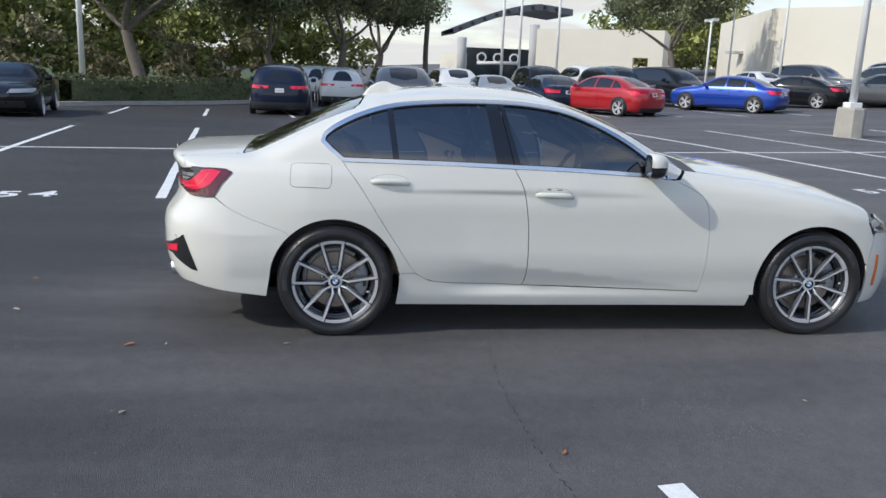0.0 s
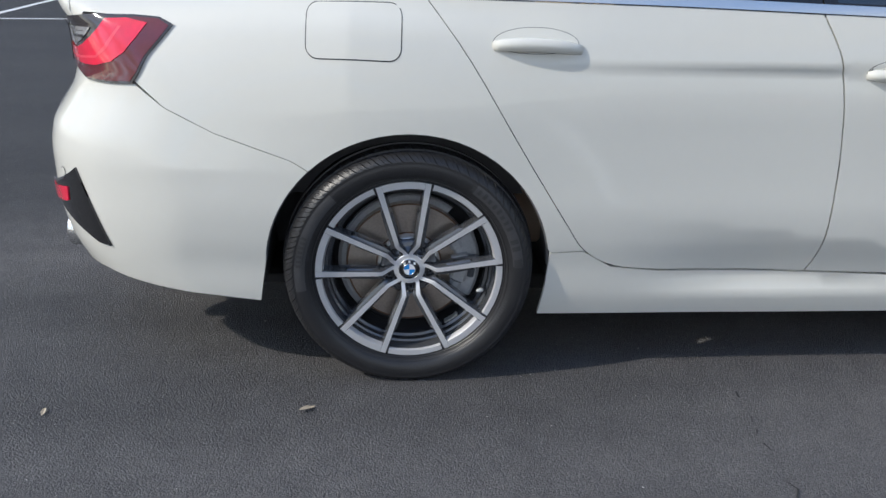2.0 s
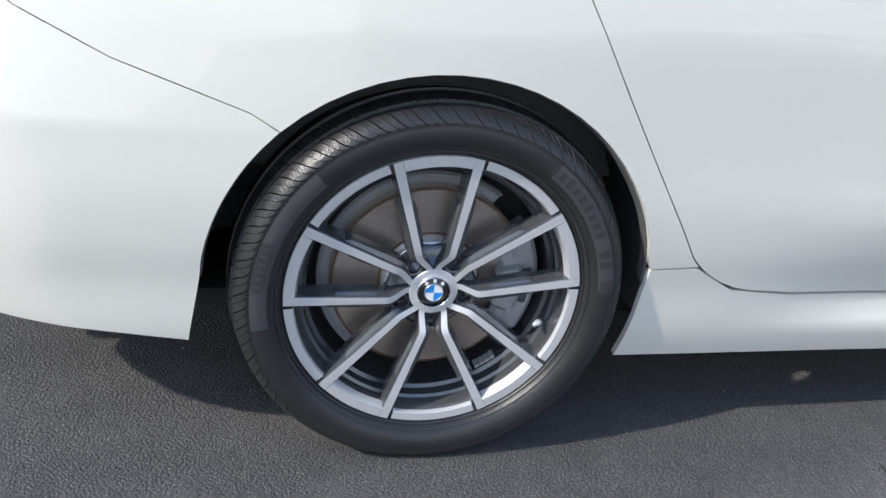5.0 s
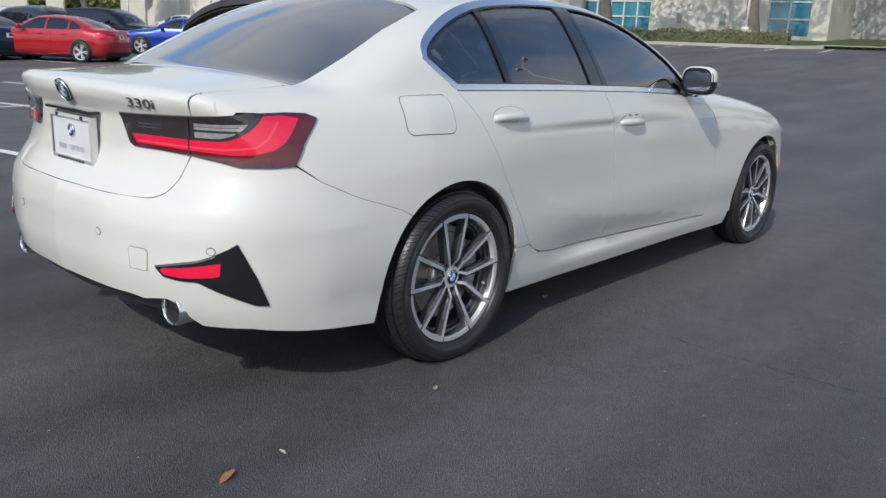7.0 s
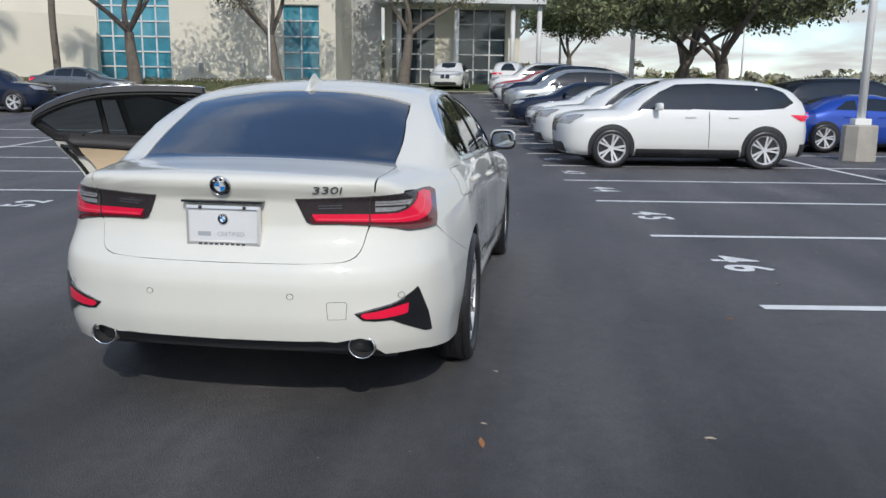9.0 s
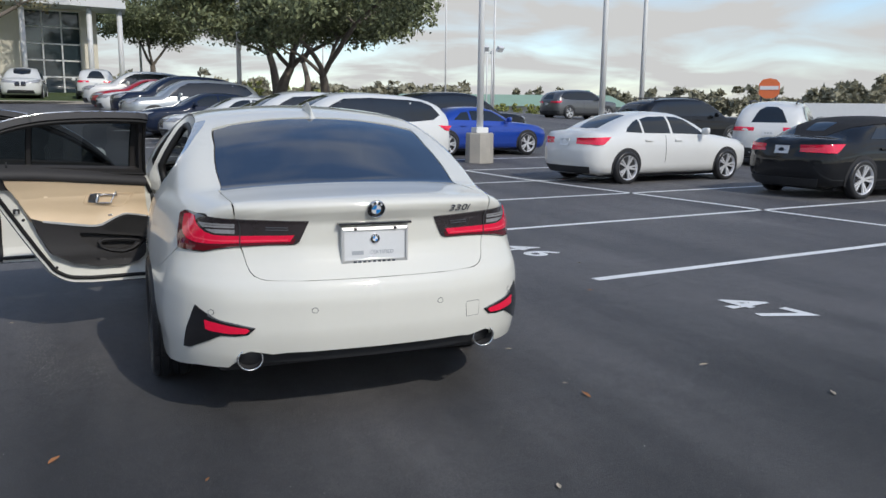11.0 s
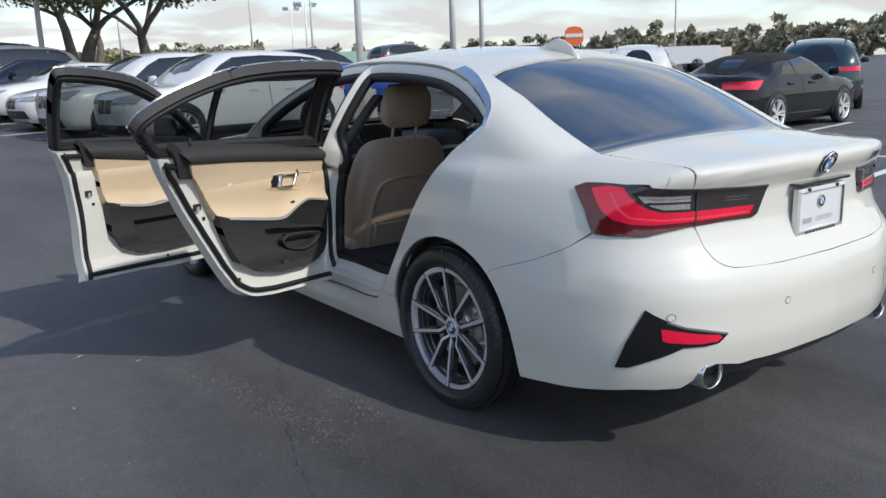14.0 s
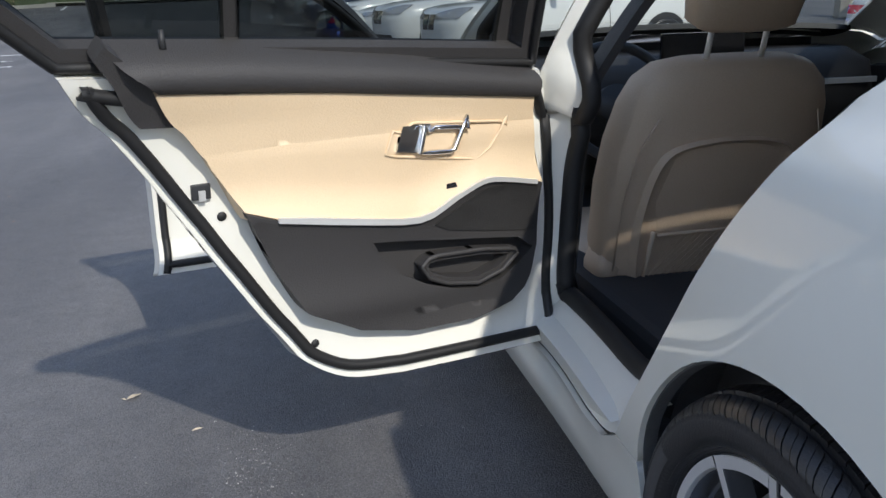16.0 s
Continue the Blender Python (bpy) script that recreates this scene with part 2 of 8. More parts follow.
RUBBER = mat("rubber_seal", (0.012, 0.012, 0.013), 0.6, var=0.15, fine=150)
TYRE = mat("tyre_rubber", (0.024, 0.024, 0.026), 0.34, var=0.3, scale=14, fine=260, bump=0.22, rough_var=0.10, obj_rand=0.01)
TYRE_SHEEN = mat("tyre_sidewall_sheen", (0.062, 0.062, 0.065), 0.32, var=0.2, scale=10, fine=200)
TYRE_MARK = mat("tyre_lettering", (0.040, 0.040, 0.042), 0.34, var=0.1)
RIM_GREY = mat("rim_grey", (0.125, 0.13, 0.142), 0.26, 0.6, coat=0.6, var=0.08, scale=30, fine=400)
RIM_FACE = mat("machined_alloy", (0.74, 0.74, 0.755), 0.42, 0.50, coat=0.12, var=0.04, scale=20, fine=220)
DISC = mat("brake_disc", (0.46, 0.40, 0.35), 0.32, 0.7, var=0.25, scale=18, fine=180)
RUST = mat("rust", (0.15, 0.085, 0.05), 0.75, var=0.4, scale=40, fine=200, bump=0.3)
BELL = mat("zinc_bell", (0.86, 0.85, 0.83), 0.22, 0.55, var=0.15, scale=16, fine=120)
CALIPER = mat("caliper_cast", (0.42, 0.43, 0.45), 0.5, 0.5, var=0.2, scale=25, fine=160)
LENS_RED = mat("red_lens", (0.90, 0.008, 0.055), 0.12, coat=1.0, var=0.10, scale=14, fine=60)
LENS_MAROON = mat("smoked_red_lens", (0.12, 0.006, 0.013), 0.08, coat=1.0, var=0.2, scale=14, fine=80)
LENS_DARK = mat("smoked_lens", (0.035, 0.028, 0.03), 0.08, coat=1.0, var=0.2, scale=14, fine=80)
LENS_CLEAR = mat("clear_lens", (0.42, 0.42, 0.43), 0.10, 0.3, coat=1.0, var=0.3, scale=40, fine=160)
LENS_GLOW = mat("red_light_guide", (0.95, 0.07, 0.12), 0.15, coat=0.6, var=0.05)
AMBER = mat("amber_marker", (0.75, 0.19, 0.03), 0.2, coat=0.8, var=0.05)
PLATE_WHITE = mat("plate_white", (0.74, 0.75, 0.76), 0.4, var=0.03)
INK_GREY = mat("ink_grey", (0.42, 0.44, 0.47), 0.5, var=0)
LOGO_BLUE = mat("emblem_blue", (0.02, 0.27, 0.72), 0.25, coat=0.8, var=0)
LOGO_WHITE = mat("emblem_white", (0.85, 0.86, 0.88), 0.25, coat=0.8, var=0)
GLASS_TINT = glass_mat("tinted_glass", (0.085, 0.095, 0.105), 0.0, 0.17)
GLASS_REAR = glass_mat("privacy_glass", (0.014, 0.020, 0.036), 0.0, 0.32)
GLASS_OPEN = glass_mat("side_window_glass", (0.30, 0.33, 0.33), 0.0, 0.05)
GLASS_FRONT = glass_mat("windscreen_glass", (0.55, 0.58, 0.57), 0.0, 0.04)
LEATHER = mat("taupe_leather", (0.52, 0.41, 0.305), 0.5, var=0.08, scale=6, fine=260, bump=0.3)
CARD_BEIGE = mat("beige_vinyl", (0.74, 0.57, 0.38), 0.55, var=0.05, scale=4, fine=300, bump=0.25)
CARD_DARK = mat("anthracite_plastic", (0.040, 0.038, 0.039), 0.6, var=0.1, scale=5, fine=320, bump=0.35)
CARPET = mat("carpet", (0.03, 0.028, 0.027), 0.95, var=0.3, fine=300, bump=0.6)
GRILLE = mat("speaker_mesh", (0.022, 0.021, 0.021), 0.55, var=0.8, scale=300, fine=420, bump=0.9)
SILVER_TRIM = mat("silver_trim", (0.74, 0.74, 0.73), 0.34, 0.45, var=0.03)
DEAD_LEAF = mat("dead_leaf", (0.34, 0.15, 0.06), 0.7, var=0.3, scale=30, fine=90)
STRAW = mat("pale_leaf", (0.50, 0.42, 0.31), 0.8, var=0.3, scale=30, fine=90)


# ---- mesh helpers ----
def part(name, bm, material, parent=None, label="", smooth=False):
    """Links a bmesh as one mesh object, under a thing or a part if given."""
    me = bpy.data.meshes.new(name)
    bm.to_mesh(me)
    bm.free()
    return place_mesh(name, me, material, parent, label, smooth)


def place_mesh(name, me, material, parent=None, label="", smooth=False):
    for m in material if isinstance(material, (list, tuple)) else [material]:
        me.materials.append(m)
    if smooth:
        me.polygons.foreach_set("use_smooth", [True] * len(me.polygons))
    ob = new(name, me)
    if parent:
        ob.parent = parent
    if label:
        ob["label"] = label
    return ob


def from_np(name, verts, faces, material, parent=None, label="", smooth=False, slots=None):
    me = bpy.data.meshes.new(name)
    me.from_pydata([tuple(v) for v in verts], [], [tuple(f) for f in faces])
    if slots is not None:
        me.polygons.foreach_set("material_index", slots)
    return place_mesh(name, me, material, parent, label, smooth)


def crisp(ob, angle=30):
    ob.data.set_sharp_from_angle(angle=radians(angle))
    return ob


def box(bm, x0, x1, y0, y1, z0, z1, bevel=0.0):
    r = bmesh.ops.create_cube(bm, size=1.0)
    for v in r["verts"]:
        v.co = ((x0 + x1) / 2 + v.co.x * (x1 - x0), (y0 + y1) / 2 + v.co.y * (y1 - y0), (z0 + z1) / 2 + v.co.z * (z1 - z0))
    if bevel:
        es = list({e for v in r["verts"] for e in v.link_edges})
        bmesh.ops.bevel(bm, geom=es, offset=bevel, segments=2, affect="EDGES", profile=0.7)
    return r


def boxed(name, dims, material, parent=None, label="", bevel=0.0):
    bm = bmesh.new()
    box(bm, *dims, bevel=bevel)
    return part(name, bm, material, parent, label)


def tube(path, radii, sides=8, cap=True):
    """Vertices and faces of a tube along a polyline with a radius at each point."""
    path = [Vector(p) for p in path]
    verts, faces = [], []
    side = None
    for i, p in enumerate(path):
        d = (path[min(i + 1, len(path) - 1)] - path[max(i - 1, 0)]).normalized()
        side = (side - d * side.dot(d)) if side is not None else d.orthogonal()
        side.normalize()
        up = d.cross(side)
        r = radii[i] if isinstance(radii, (list, tuple)) else radii
        for k in range(sides):
            a = 2 * math.pi * k / sides
            verts.append(p + (side * math.cos(a) + up * math.sin(a)) * r)
    n = len(path)
    for i in range(n - 1):
        for k in range(sides):
            k2 = (k + 1) % sides
            faces.append((i * sides + k, i * sides + k2, (i + 1) * sides + k2, (i + 1) * sides + k))
    if cap:
        faces.append(tuple(range(sides - 1, -1, -1)))
        faces.append(tuple((n - 1) * sides + k for k in range(sides)))
    return verts, faces


def tubed(name, path, radii, material, parent=None, label="", sides=8, smooth=True):
    v, f = tube(path, radii, sides)
    return from_np(name, v, f, material, parent, label, smooth)


def revolve(profile, n=48, axis="x", start=0.0, end=2 * math.pi):
    """Profile of (along the axis, radius) turned round the axis."""
    verts, faces = [], []
    full = abs(end - start - 2 * math.pi) < 1e-6
    m = n if full else n + 1
    for i in range(m):
        a = start + (end - start) * i / n
        c, s = math.cos(a), math.sin(a)
        for u, r in profile:
            verts.append({"x": (u, r * c, r * s), "y": (r * c, u, r * s), "z": (r * c, r * s, u)}[axis])
    k = len(profile)
    for i in range(n):
        j = (i + 1) % m
        for q in range(k - 1):
            faces.append((i * k + q, i * k + q + 1, j * k + q + 1, j * k + q))
    return verts, faces


def revolved(name, profile, material, parent=None, label="", n=48, axis="x", at=(0, 0, 0), smooth=True):
    v, f = revolve(profile, n, axis)
    v = [(p[0] + at[0], p[1] + at[1], p[2] + at[2]) for p in v]
    return from_np(name, v, f, material, parent, label, smooth)


def empty(name, m=None):
    ob = new(name)
    if m is not None:
        ob.matrix_world = m
    ob.empty_display_size = 0.2
    return ob


def lettering(text, size, material, m, parent=None, name="lettering", depth=0.0, label="", stretch=1.0, shear=0.0, bold=0.0):
    cu = bpy.data.curves.new(name, "FONT")
    cu.body, cu.size, cu.align_x, cu.align_y, cu.extrude, cu.shear, cu.resolution_u, cu.offset, cu.space_character = text, size, "CENTER", "CENTER", depth, shear, 3, bold, 1.3 if bold else 1.0
    tmp = bpy.data.objects.new(name, cu)
    scene.collection.objects.link(tmp)
    me = bpy.data.meshes.new_from_object(tmp.evaluated_get(bpy.context.evaluated_depsgraph_get()))
    bpy.data.objects.remove(tmp)
    me.transform(m @ Matrix.Diagonal((stretch, 1, 1, 1)))
    return place_mesh(name, me, material, parent, label)


# ---- body surfaces: a car body is the zero level of a smooth function, on which panels are cut ----
from mathutils.geometry import delaunay_2d_cdt


def curve(*pts):
    """A smooth curve through points, without overshoot."""
    p = np.array(pts, float)
    x, y = p[:, 0], p[:, 1]
    h, d = np.diff(x), np.diff(y) / np.diff(x)
    m = np.zeros(len(x))
    m[0], m[-1] = d[0], d[-1]
    for i in range(1, len(x) - 1):
        if d[i - 1] * d[i] > 0:
            w1, w2 = 2 * h[i] + h[i - 1], h[i] + 2 * h[i - 1]
            m[i] = (w1 + w2) / (w1 / d[i - 1] + w2 / d[i])

    def exact(q):
        q = np.asarray(q, float)
        c = np.clip(q, x[0], x[-1])
        i = np.clip(np.searchsorted(x, c) - 1, 0, len(h) - 1)
        t = (c - x[i]) / h[i]
        v = (2 * t**3 - 3 * t**2 + 1) * y[i] + (t**3 - 2 * t**2 + t) * h[i] * m[i] + (-2 * t**3 + 3 * t**2) * y[i + 1] + (t**3 - t**2) * h[i] * m[i + 1]
        return v + (q - c) * np.where(q < x[0], m[0], m[-1])

    span = x[-1] - x[0]
    grid = np.linspace(x[0] - span, x[-1] + span, 3001)
    table = exact(grid)

    def at(q):
        return np.interp(q, grid, table)
    return at


def smax(a, b, k):
    h = np.maximum(k - np.abs(a - b), 0) / k
    return np.maximum(a, b) + h * h * k / 4


def smin(a, b, k):
    return -smax(-a, -b, k)


def meet(f, o, d, far=3.0):
    """Where rays from inside the body leave it, and the normals there."""
    o, d = np.asarray(o, float), np.asarray(d, float)
    lo, hi = np.zeros(len(o)), np.full(len(o), far)
    for _ in range(24):
        mid = (lo + hi) / 2
        p = o + d * mid[:, None]
        out = f(p[:, 0], p[:, 1], p[:, 2]) > 0
        hi, lo = np.where(out, mid, hi), np.where(out, lo, mid)
    p = o + d * ((lo + hi) / 2)[:, None]
    e = 2e-3
    g = np.stack([f(p[:, 0] + e, p[:, 1], p[:, 2]) - f(p[:, 0] - e, p[:, 1], p[:, 2]), f(p[:, 0], p[:, 1] + e, p[:, 2]) - f(p[:, 0], p[:, 1] - e, p[:, 2]),
                  f(p[:, 0], p[:, 1], p[:, 2] + e) - f(p[:, 0], p[:, 1], p[:, 2] - e)], 1)
    return p, g / np.maximum(np.linalg.norm(g, axis=1, keepdims=True), 1e-9)


def inside(poly, pts):
    """Which points lie in the polygon."""
    poly, pts = np.asarray(poly, float), np.asarray(pts, float)
    x, y = pts[:, 0], pts[:, 1]
    res = np.zeros(len(pts), bool)
    for (x1, y1), (x2, y2) in zip(poly, np.roll(poly, -1, 0)):
        if y1 != y2:
            res ^= ((y1 > y) != (y2 > y)) & (x < (x2 - x1) * (y - y1) / (y2 - y1) + x1)
    return res


def dense(poly, h, closed=True):
    poly = [np.array(p, float) for p in poly]
    out = []
    for a, b in zip(poly, poly[1:] + (poly[:1] if closed else [])):
        n = max(1, int(np.ceil(np.linalg.norm(b - a) / h)))
        out += [a + (b - a) * i / n for i in range(n)]
    if not closed:
        out.append(poly[-1])
    return np.array(out)


def bent(*pts, n=6):
    """A smooth open line through points."""
    p = [np.array(q, float) for q in pts]
    p = [2 * p[0] - p[1]] + p + [2 * p[-1] - p[-2]]
    out = []
    for i in range(1, len(p) - 2):
        for k in range(n):
            t = k / n
            out.append(0.5 * (2 * p[i] + (p[i + 1] - p[i - 1]) * t + (2 * p[i - 1] - 5 * p[i] + 4 * p[i + 1] - p[i + 2]) * t * t + (3 * p[i] - p[i - 1] - 3 * p[i + 1] + p[i + 2]) * t**3))
    out.append(p[-2])
    return [tuple(q) for q in out]


def arc(cy, cz, r, a0, a1, n=24):
    return [(cy + r * math.cos(radians(a0 + (a1 - a0) * i / n)), cz + r * math.sin(radians(a0 + (a1 - a0) * i / n))) for i in range(n + 1)]


def shrink(poly, d):
    """The closed outline moved inwards by d."""
    p = np.array(poly, float)
    area = np.sum(p[:, 0] * np.roll(p[:, 1], -1) - np.roll(p[:, 0], -1) * p[:, 1])
    a, b = p - np.roll(p, 1, 0), np.roll(p, -1, 0) - p
    a /= np.maximum(np.linalg.norm(a, axis=1, keepdims=True), 1e-9)
    b /= np.maximum(np.linalg.norm(b, axis=1, keepdims=True), 1e-9)
    na, nb = np.stack([-a[:, 1], a[:, 0]], 1), np.stack([-b[:, 1], b[:, 0]], 1)
    n = na + nb
    n /= np.maximum((n * n).sum(1, keepdims=True) / 2, 0.6)
    return [tuple(q) for q in p + n * d * (1 if area > 0 else -1)]


def cut(outlines, lay, h, rim=0.012, lift=0.0, side=1, xf=None, holes=()):
    """Vertices, faces and normals of panels: flat outlines filled with a grid, laid on a surface by lay(), with the edge turned in by rim."""
    V, F, N = [], [], []
    base = 0
    for poly in outlines:
        ring = dense(poly, h)
        rings = [ring] + [dense(q, h) for q in holes]
        lo, hi = ring.min(0), ring.max(0)
        gx, gy = np.meshgrid(np.arange(lo[0] + h / 2, hi[0], h), np.arange(lo[1] + h / 2, hi[1], h))
        grid = np.stack([gx.ravel(), gy.ravel()], 1)
        if len(grid):
            grid = grid[inside(ring, grid)]
            for q in rings[1:]:
                grid = grid[~inside(q, grid)]
            edge = np.concatenate(rings)
            if len(grid):
                dist = np.min(((grid[:, None] - edge[None]) ** 2).sum(2), 1)
                grid = grid[dist > (0.4 * h) ** 2]
        pts = np.concatenate(rings + [grid]) if len(grid) else np.concatenate(rings)
        edges, at = [], 0
        for q in rings:
            edges += [(at + i, at + (i + 1) % len(q)) for i in range(len(q))]
            at += len(q)
        co, _, tri, *_ = delaunay_2d_cdt([Vector(p) for p in pts], edges, [], 0, 1e-7)
        co = np.array([tuple(c) for c in co])
        tri = np.array([t for t in tri if len(t) == 3])
        mid = co[tri].mean(1)
        ok = inside(ring, mid)
        for q in rings[1:]:
            ok &= ~inside(q, mid)
        tri = tri[ok]
        p, n = lay(co)
        p = p + n * lift
        a, b, c = p[tri[:, 0]], p[tri[:, 1]], p[tri[:, 2]]
        turn = (np.cross(b - a, c - a) * n[tri[:, 0]]).sum(1) < 0
        tri[turn] = tri[turn][:, ::-1]
        faces = [tuple(t) for t in tri]
        verts, norms = [tuple(q) for q in p], [tuple(q) for q in n]
        if rim:
            count = {}
            for t in faces:
                for i in range(3):
                    e = (t[i], t[(i + 1) % 3])
                    count[tuple(sorted(e))] = None if tuple(sorted(e)) in count else e
            inner = {}
            for e in [e for e in count.values() if e]:
                q = []
                for i in e:
                    if i not in inner:
                        inner[i] = (len(verts), len(verts) + 1)
                        verts += [tuple(p[i]), tuple(p[i] - n[i] * rim)]
                        norms += [None, None]
                    q.append(inner[i])
                d = p[e[1]] - p[e[0]]
                w = np.cross(d, n[e[0]])
                w = tuple(w / max(np.linalg.norm(w), 1e-9))
                for i in q:
                    for k in i:
                        norms[k] = w
                faces.append((q[0][0], q[0][1], q[1][1], q[1][0]) if rim > 0 else (q[1][0], q[1][1], q[0][1], q[0][0]))
        V += verts
        N += norms
        F += [tuple(i + base for i in t) for t in faces]
        base = len(V)
    V, N = np.array(V), np.array(N)
    if side < 0:
        V[:, 0] *= -1
        N[:, 0] *= -1
        F = [t[::-1] for t in F]
    if xf is not None:
        r, o = np.array(xf.to_3x3()), np.array(xf.translation)
        V, N = V @ r.T + o, N @ r.T
    return V, F, N


def panel(name, outlines, lay, material, parent=None, label="", h=0.03, rim=0.012, lift=0.0, side=1, xf=None, holes=()):
    if not isinstance(outlines[0][0], (tuple, list, np.ndarray)):
        outlines = [outlines]
    V, F, N = cut(outlines, lay, h, rim, lift, side, xf, holes)
    me = bpy.data.meshes.new(name)
    me.from_pydata([tuple(v) for v in V], [], F)
    me.polygons.foreach_set("use_smooth", [True] * len(me.polygons))
    me.normals_split_custom_set_from_vertices([tuple(n) for n in N])
    return place_mesh(name, me, material, parent, label)


# ---- the white sedan: y ahead from the rear axle, z up, x to its right side ----
HW = curve((-1.15, .80), (-.8, .852), (-.4, .893), (0, .910), (.4, .904), (1.0, .893), (1.8, .893), (2.4, .904), (2.85, .912), (3.15, .892), (3.4, .84), (3.7, .74))
SEC = curve((.10, .085), (.17, .052), (.24, .034), (.32, .026), (.40, .012), (.5, .002), (.6, 0), (.7, .006), (.8, .022), (.88, .042), (.94, .062), (1.0, .090), (1.1, .15))
DECK = curve((-1.2, .93), (-1.0, .985), (-.94, .994), (-.85, 1.001), (-.71, 1.009), (-.57, 1.019), (-.3, 1.03), (1.9, 1.02), (2.1, 1.0), (2.2, .988), (2.4, .966), (2.64, .938), (2.96, .882), (3.25, .80), (3.47, .708), (3.62, .60), (3.75, .45))
REAR = curve((.10, .86), (.20, .95), (.27, 1.005), (.35, 1.040), (.45, 1.056), (.55, 1.056), (.62, 1.044), (.68, 1.006), (.73, .974), (.80, .956), (.88, .958), (.93, .985), (.965, 1.004), (1.0, 1.008), (1.1, .98))
BOW = curve((0, 0), (.28, .014), (.5, .062), (.62, .108), (.7, .160), (.785, .255), (.85, .39), (.95, .7))
NOSE = curve((.1, 3.50), (.2, 3.58), (.35, 3.63), (.5, 3.645), (.62, 3.62), (.72, 3.55), (.9, 3.3))
ROOF = curve((-.75, .90), (-.6, .975), (-.52, 1.022), (-.3, 1.132), (-.1, 1.226), (.1, 1.304), (.3, 1.356), (.5, 1.381), (.73, 1.392), (.92, 1.391), (1.1, 1.381), (1.29, 1.353), (1.486, 1.300), (1.684, 1.229), (1.888, 1.122), (2.097, .998), (2.3, .87))
GLW = curve((.85, .868), (.97, .838), (1.1, .780), (1.2, .722), (1.3, .652), (1.36, .596), (1.45, .49))
GLT = curve((-.8, .15), (-.5, .105), (-.2, .045), (.1, .012), (.5, 0), (1.3, 0), (1.7, .012), (2.1, .05), (2.4, .1))
SWELL = curve((-.75, 0), (-.42, .004), (0, .012), (.42, .004), (.75, 0))


def hero(x, y, z):
    ax = np.abs(x)
    tail = np.clip(-.15 - y, 0, 1) * np.clip(z - .58, 0, .5) * .42
    w = HW(y) - SEC(z) - tail + (SWELL(y) + SWELL(y - 2.85)) * np.exp(-((z - .62) / .16) ** 2)
    # crease low on the doors: the panel tucks in under it and the sill kicks out again
    crease = .435 - .117 * (y - .85)
    ease = np.clip((y - .50) / .5, 0, 1) * np.clip((2.25 - y) / .25, 0, 1)
    w = w - .20 * np.maximum(crease - z, 0) * ease * ease * (3 - 2 * ease) * np.clip((z - .225) / .06, 0, 1)
    f = smax(ax - w, z - (DECK(y) - .045 * (ax / .75) ** 2.4), .075)
    f = smax(f, -y - (REAR(z) - BOW(ax)), .06)
    f = smax(f, y - (NOSE(z) - .30 * (ax / .85) ** 2.6), .12)
    f = smax(f, .12 - z, .04)
    g = smax(ax - (GLW(z) - GLT(y)), z - (ROOF(y) - .050 * (ax / .6) ** 2), .075)
    g = smax(g, .84 - z, .02)
    return smin(f, g, .018)


def col(v, n):
    return np.full(n, float(v))


def lay_side(p):
    n = len(p)
    return meet(hero, np.stack([col(0, n), p[:, 0], p[:, 1]], 1), np.stack([col(1, n), col(0, n), col(0, n)], 1))


def lay_round(z0, k):
    def lay(p):
        n, a = len(p), p[:, 1] / k
        return meet(hero, np.stack([col(0, n), p[:, 0], col(z0, n)], 1), np.stack([np.sin(a), col(0, n), np.cos(a)], 1))
    return lay


def lay_rear(p):
    n, a = len(p), p[:, 0] / .8
    return meet(hero, np.stack([col(0, n), col(-.2, n), p[:, 1]], 1), np.stack([np.sin(a), -np.cos(a), col(0, n)], 1))


def lay_nose(p):
    n, a = len(p), p[:, 0] / .8
    return meet(hero, np.stack([col(0, n), col(2.85, n), p[:, 1]], 1), np.stack([np.sin(a), np.cos(a), col(0, n)], 1))


def lay_lid(p):
    n, a = len(p), p[:, 1] / .4
    return meet(hero, np.stack([p[:, 0], col(-.6, n), col(.78, n)], 1), np.stack([col(0, n), -np.sin(a), np.cos(a)], 1))


lay_body, lay_roof = lay_round(.55, .7), lay_round(.85, .6)


def sx(y, z):
    return float(lay_side(np.array([[y, z]]))[0][0, 0])


def tz(x, y):
    return float(meet(hero, np.array([[x, y, .8]]), np.array([[0., 0, 1]]))[0][0, 2])


def on_body(*pts):
    """Side points (y, z) in the round layout of the body; a third value gives x for points on top instead of z."""
    return [(y, .7 * math.atan2(sx(y, z), z - .55)) if not t else (y, .7 * math.atan2(t[0], tz(t[0], y) - .55)) for y, z, *t in pts]


def on_roof(*pts):
    return [(y, .6 * math.atan2(sx(y, z), z - .85)) if not t else (y, .6 * math.atan2(t[0], tz(t[0], y) - .85)) for y, z, *t in pts]


def ru(x, y):
    return .8 * math.atan2(x, -.2 - y)


def rs(y, z):
    """A side point in the rear layout."""
    return (ru(sx(y, z), y), z)


def rx(x, z):
    """A point of the rear face, by x, in the rear layout."""
    p = meet(hero, np.array([[x, -.3, z]]), np.array([[0., -1, 0]]))[0][0]
    return (ru(x, p[1]), z)


def lv(y, z):
    return .4 * math.atan2(-.6 - y, z - .78)


def lz(x, z):
    """A point of the rear face in the layout of the lid."""
    return (x, lv(meet(hero, np.array([[x, -.3, z]]), np.array([[0., -1, 0]]))[0][0][1], z))


def mir(half):
    """An outline from its right half, which starts and ends on the middle line; the crossing coordinate is the second."""
    return half + [(y, -a) for y, a in half[::-1] if abs(a) > 1e-6]


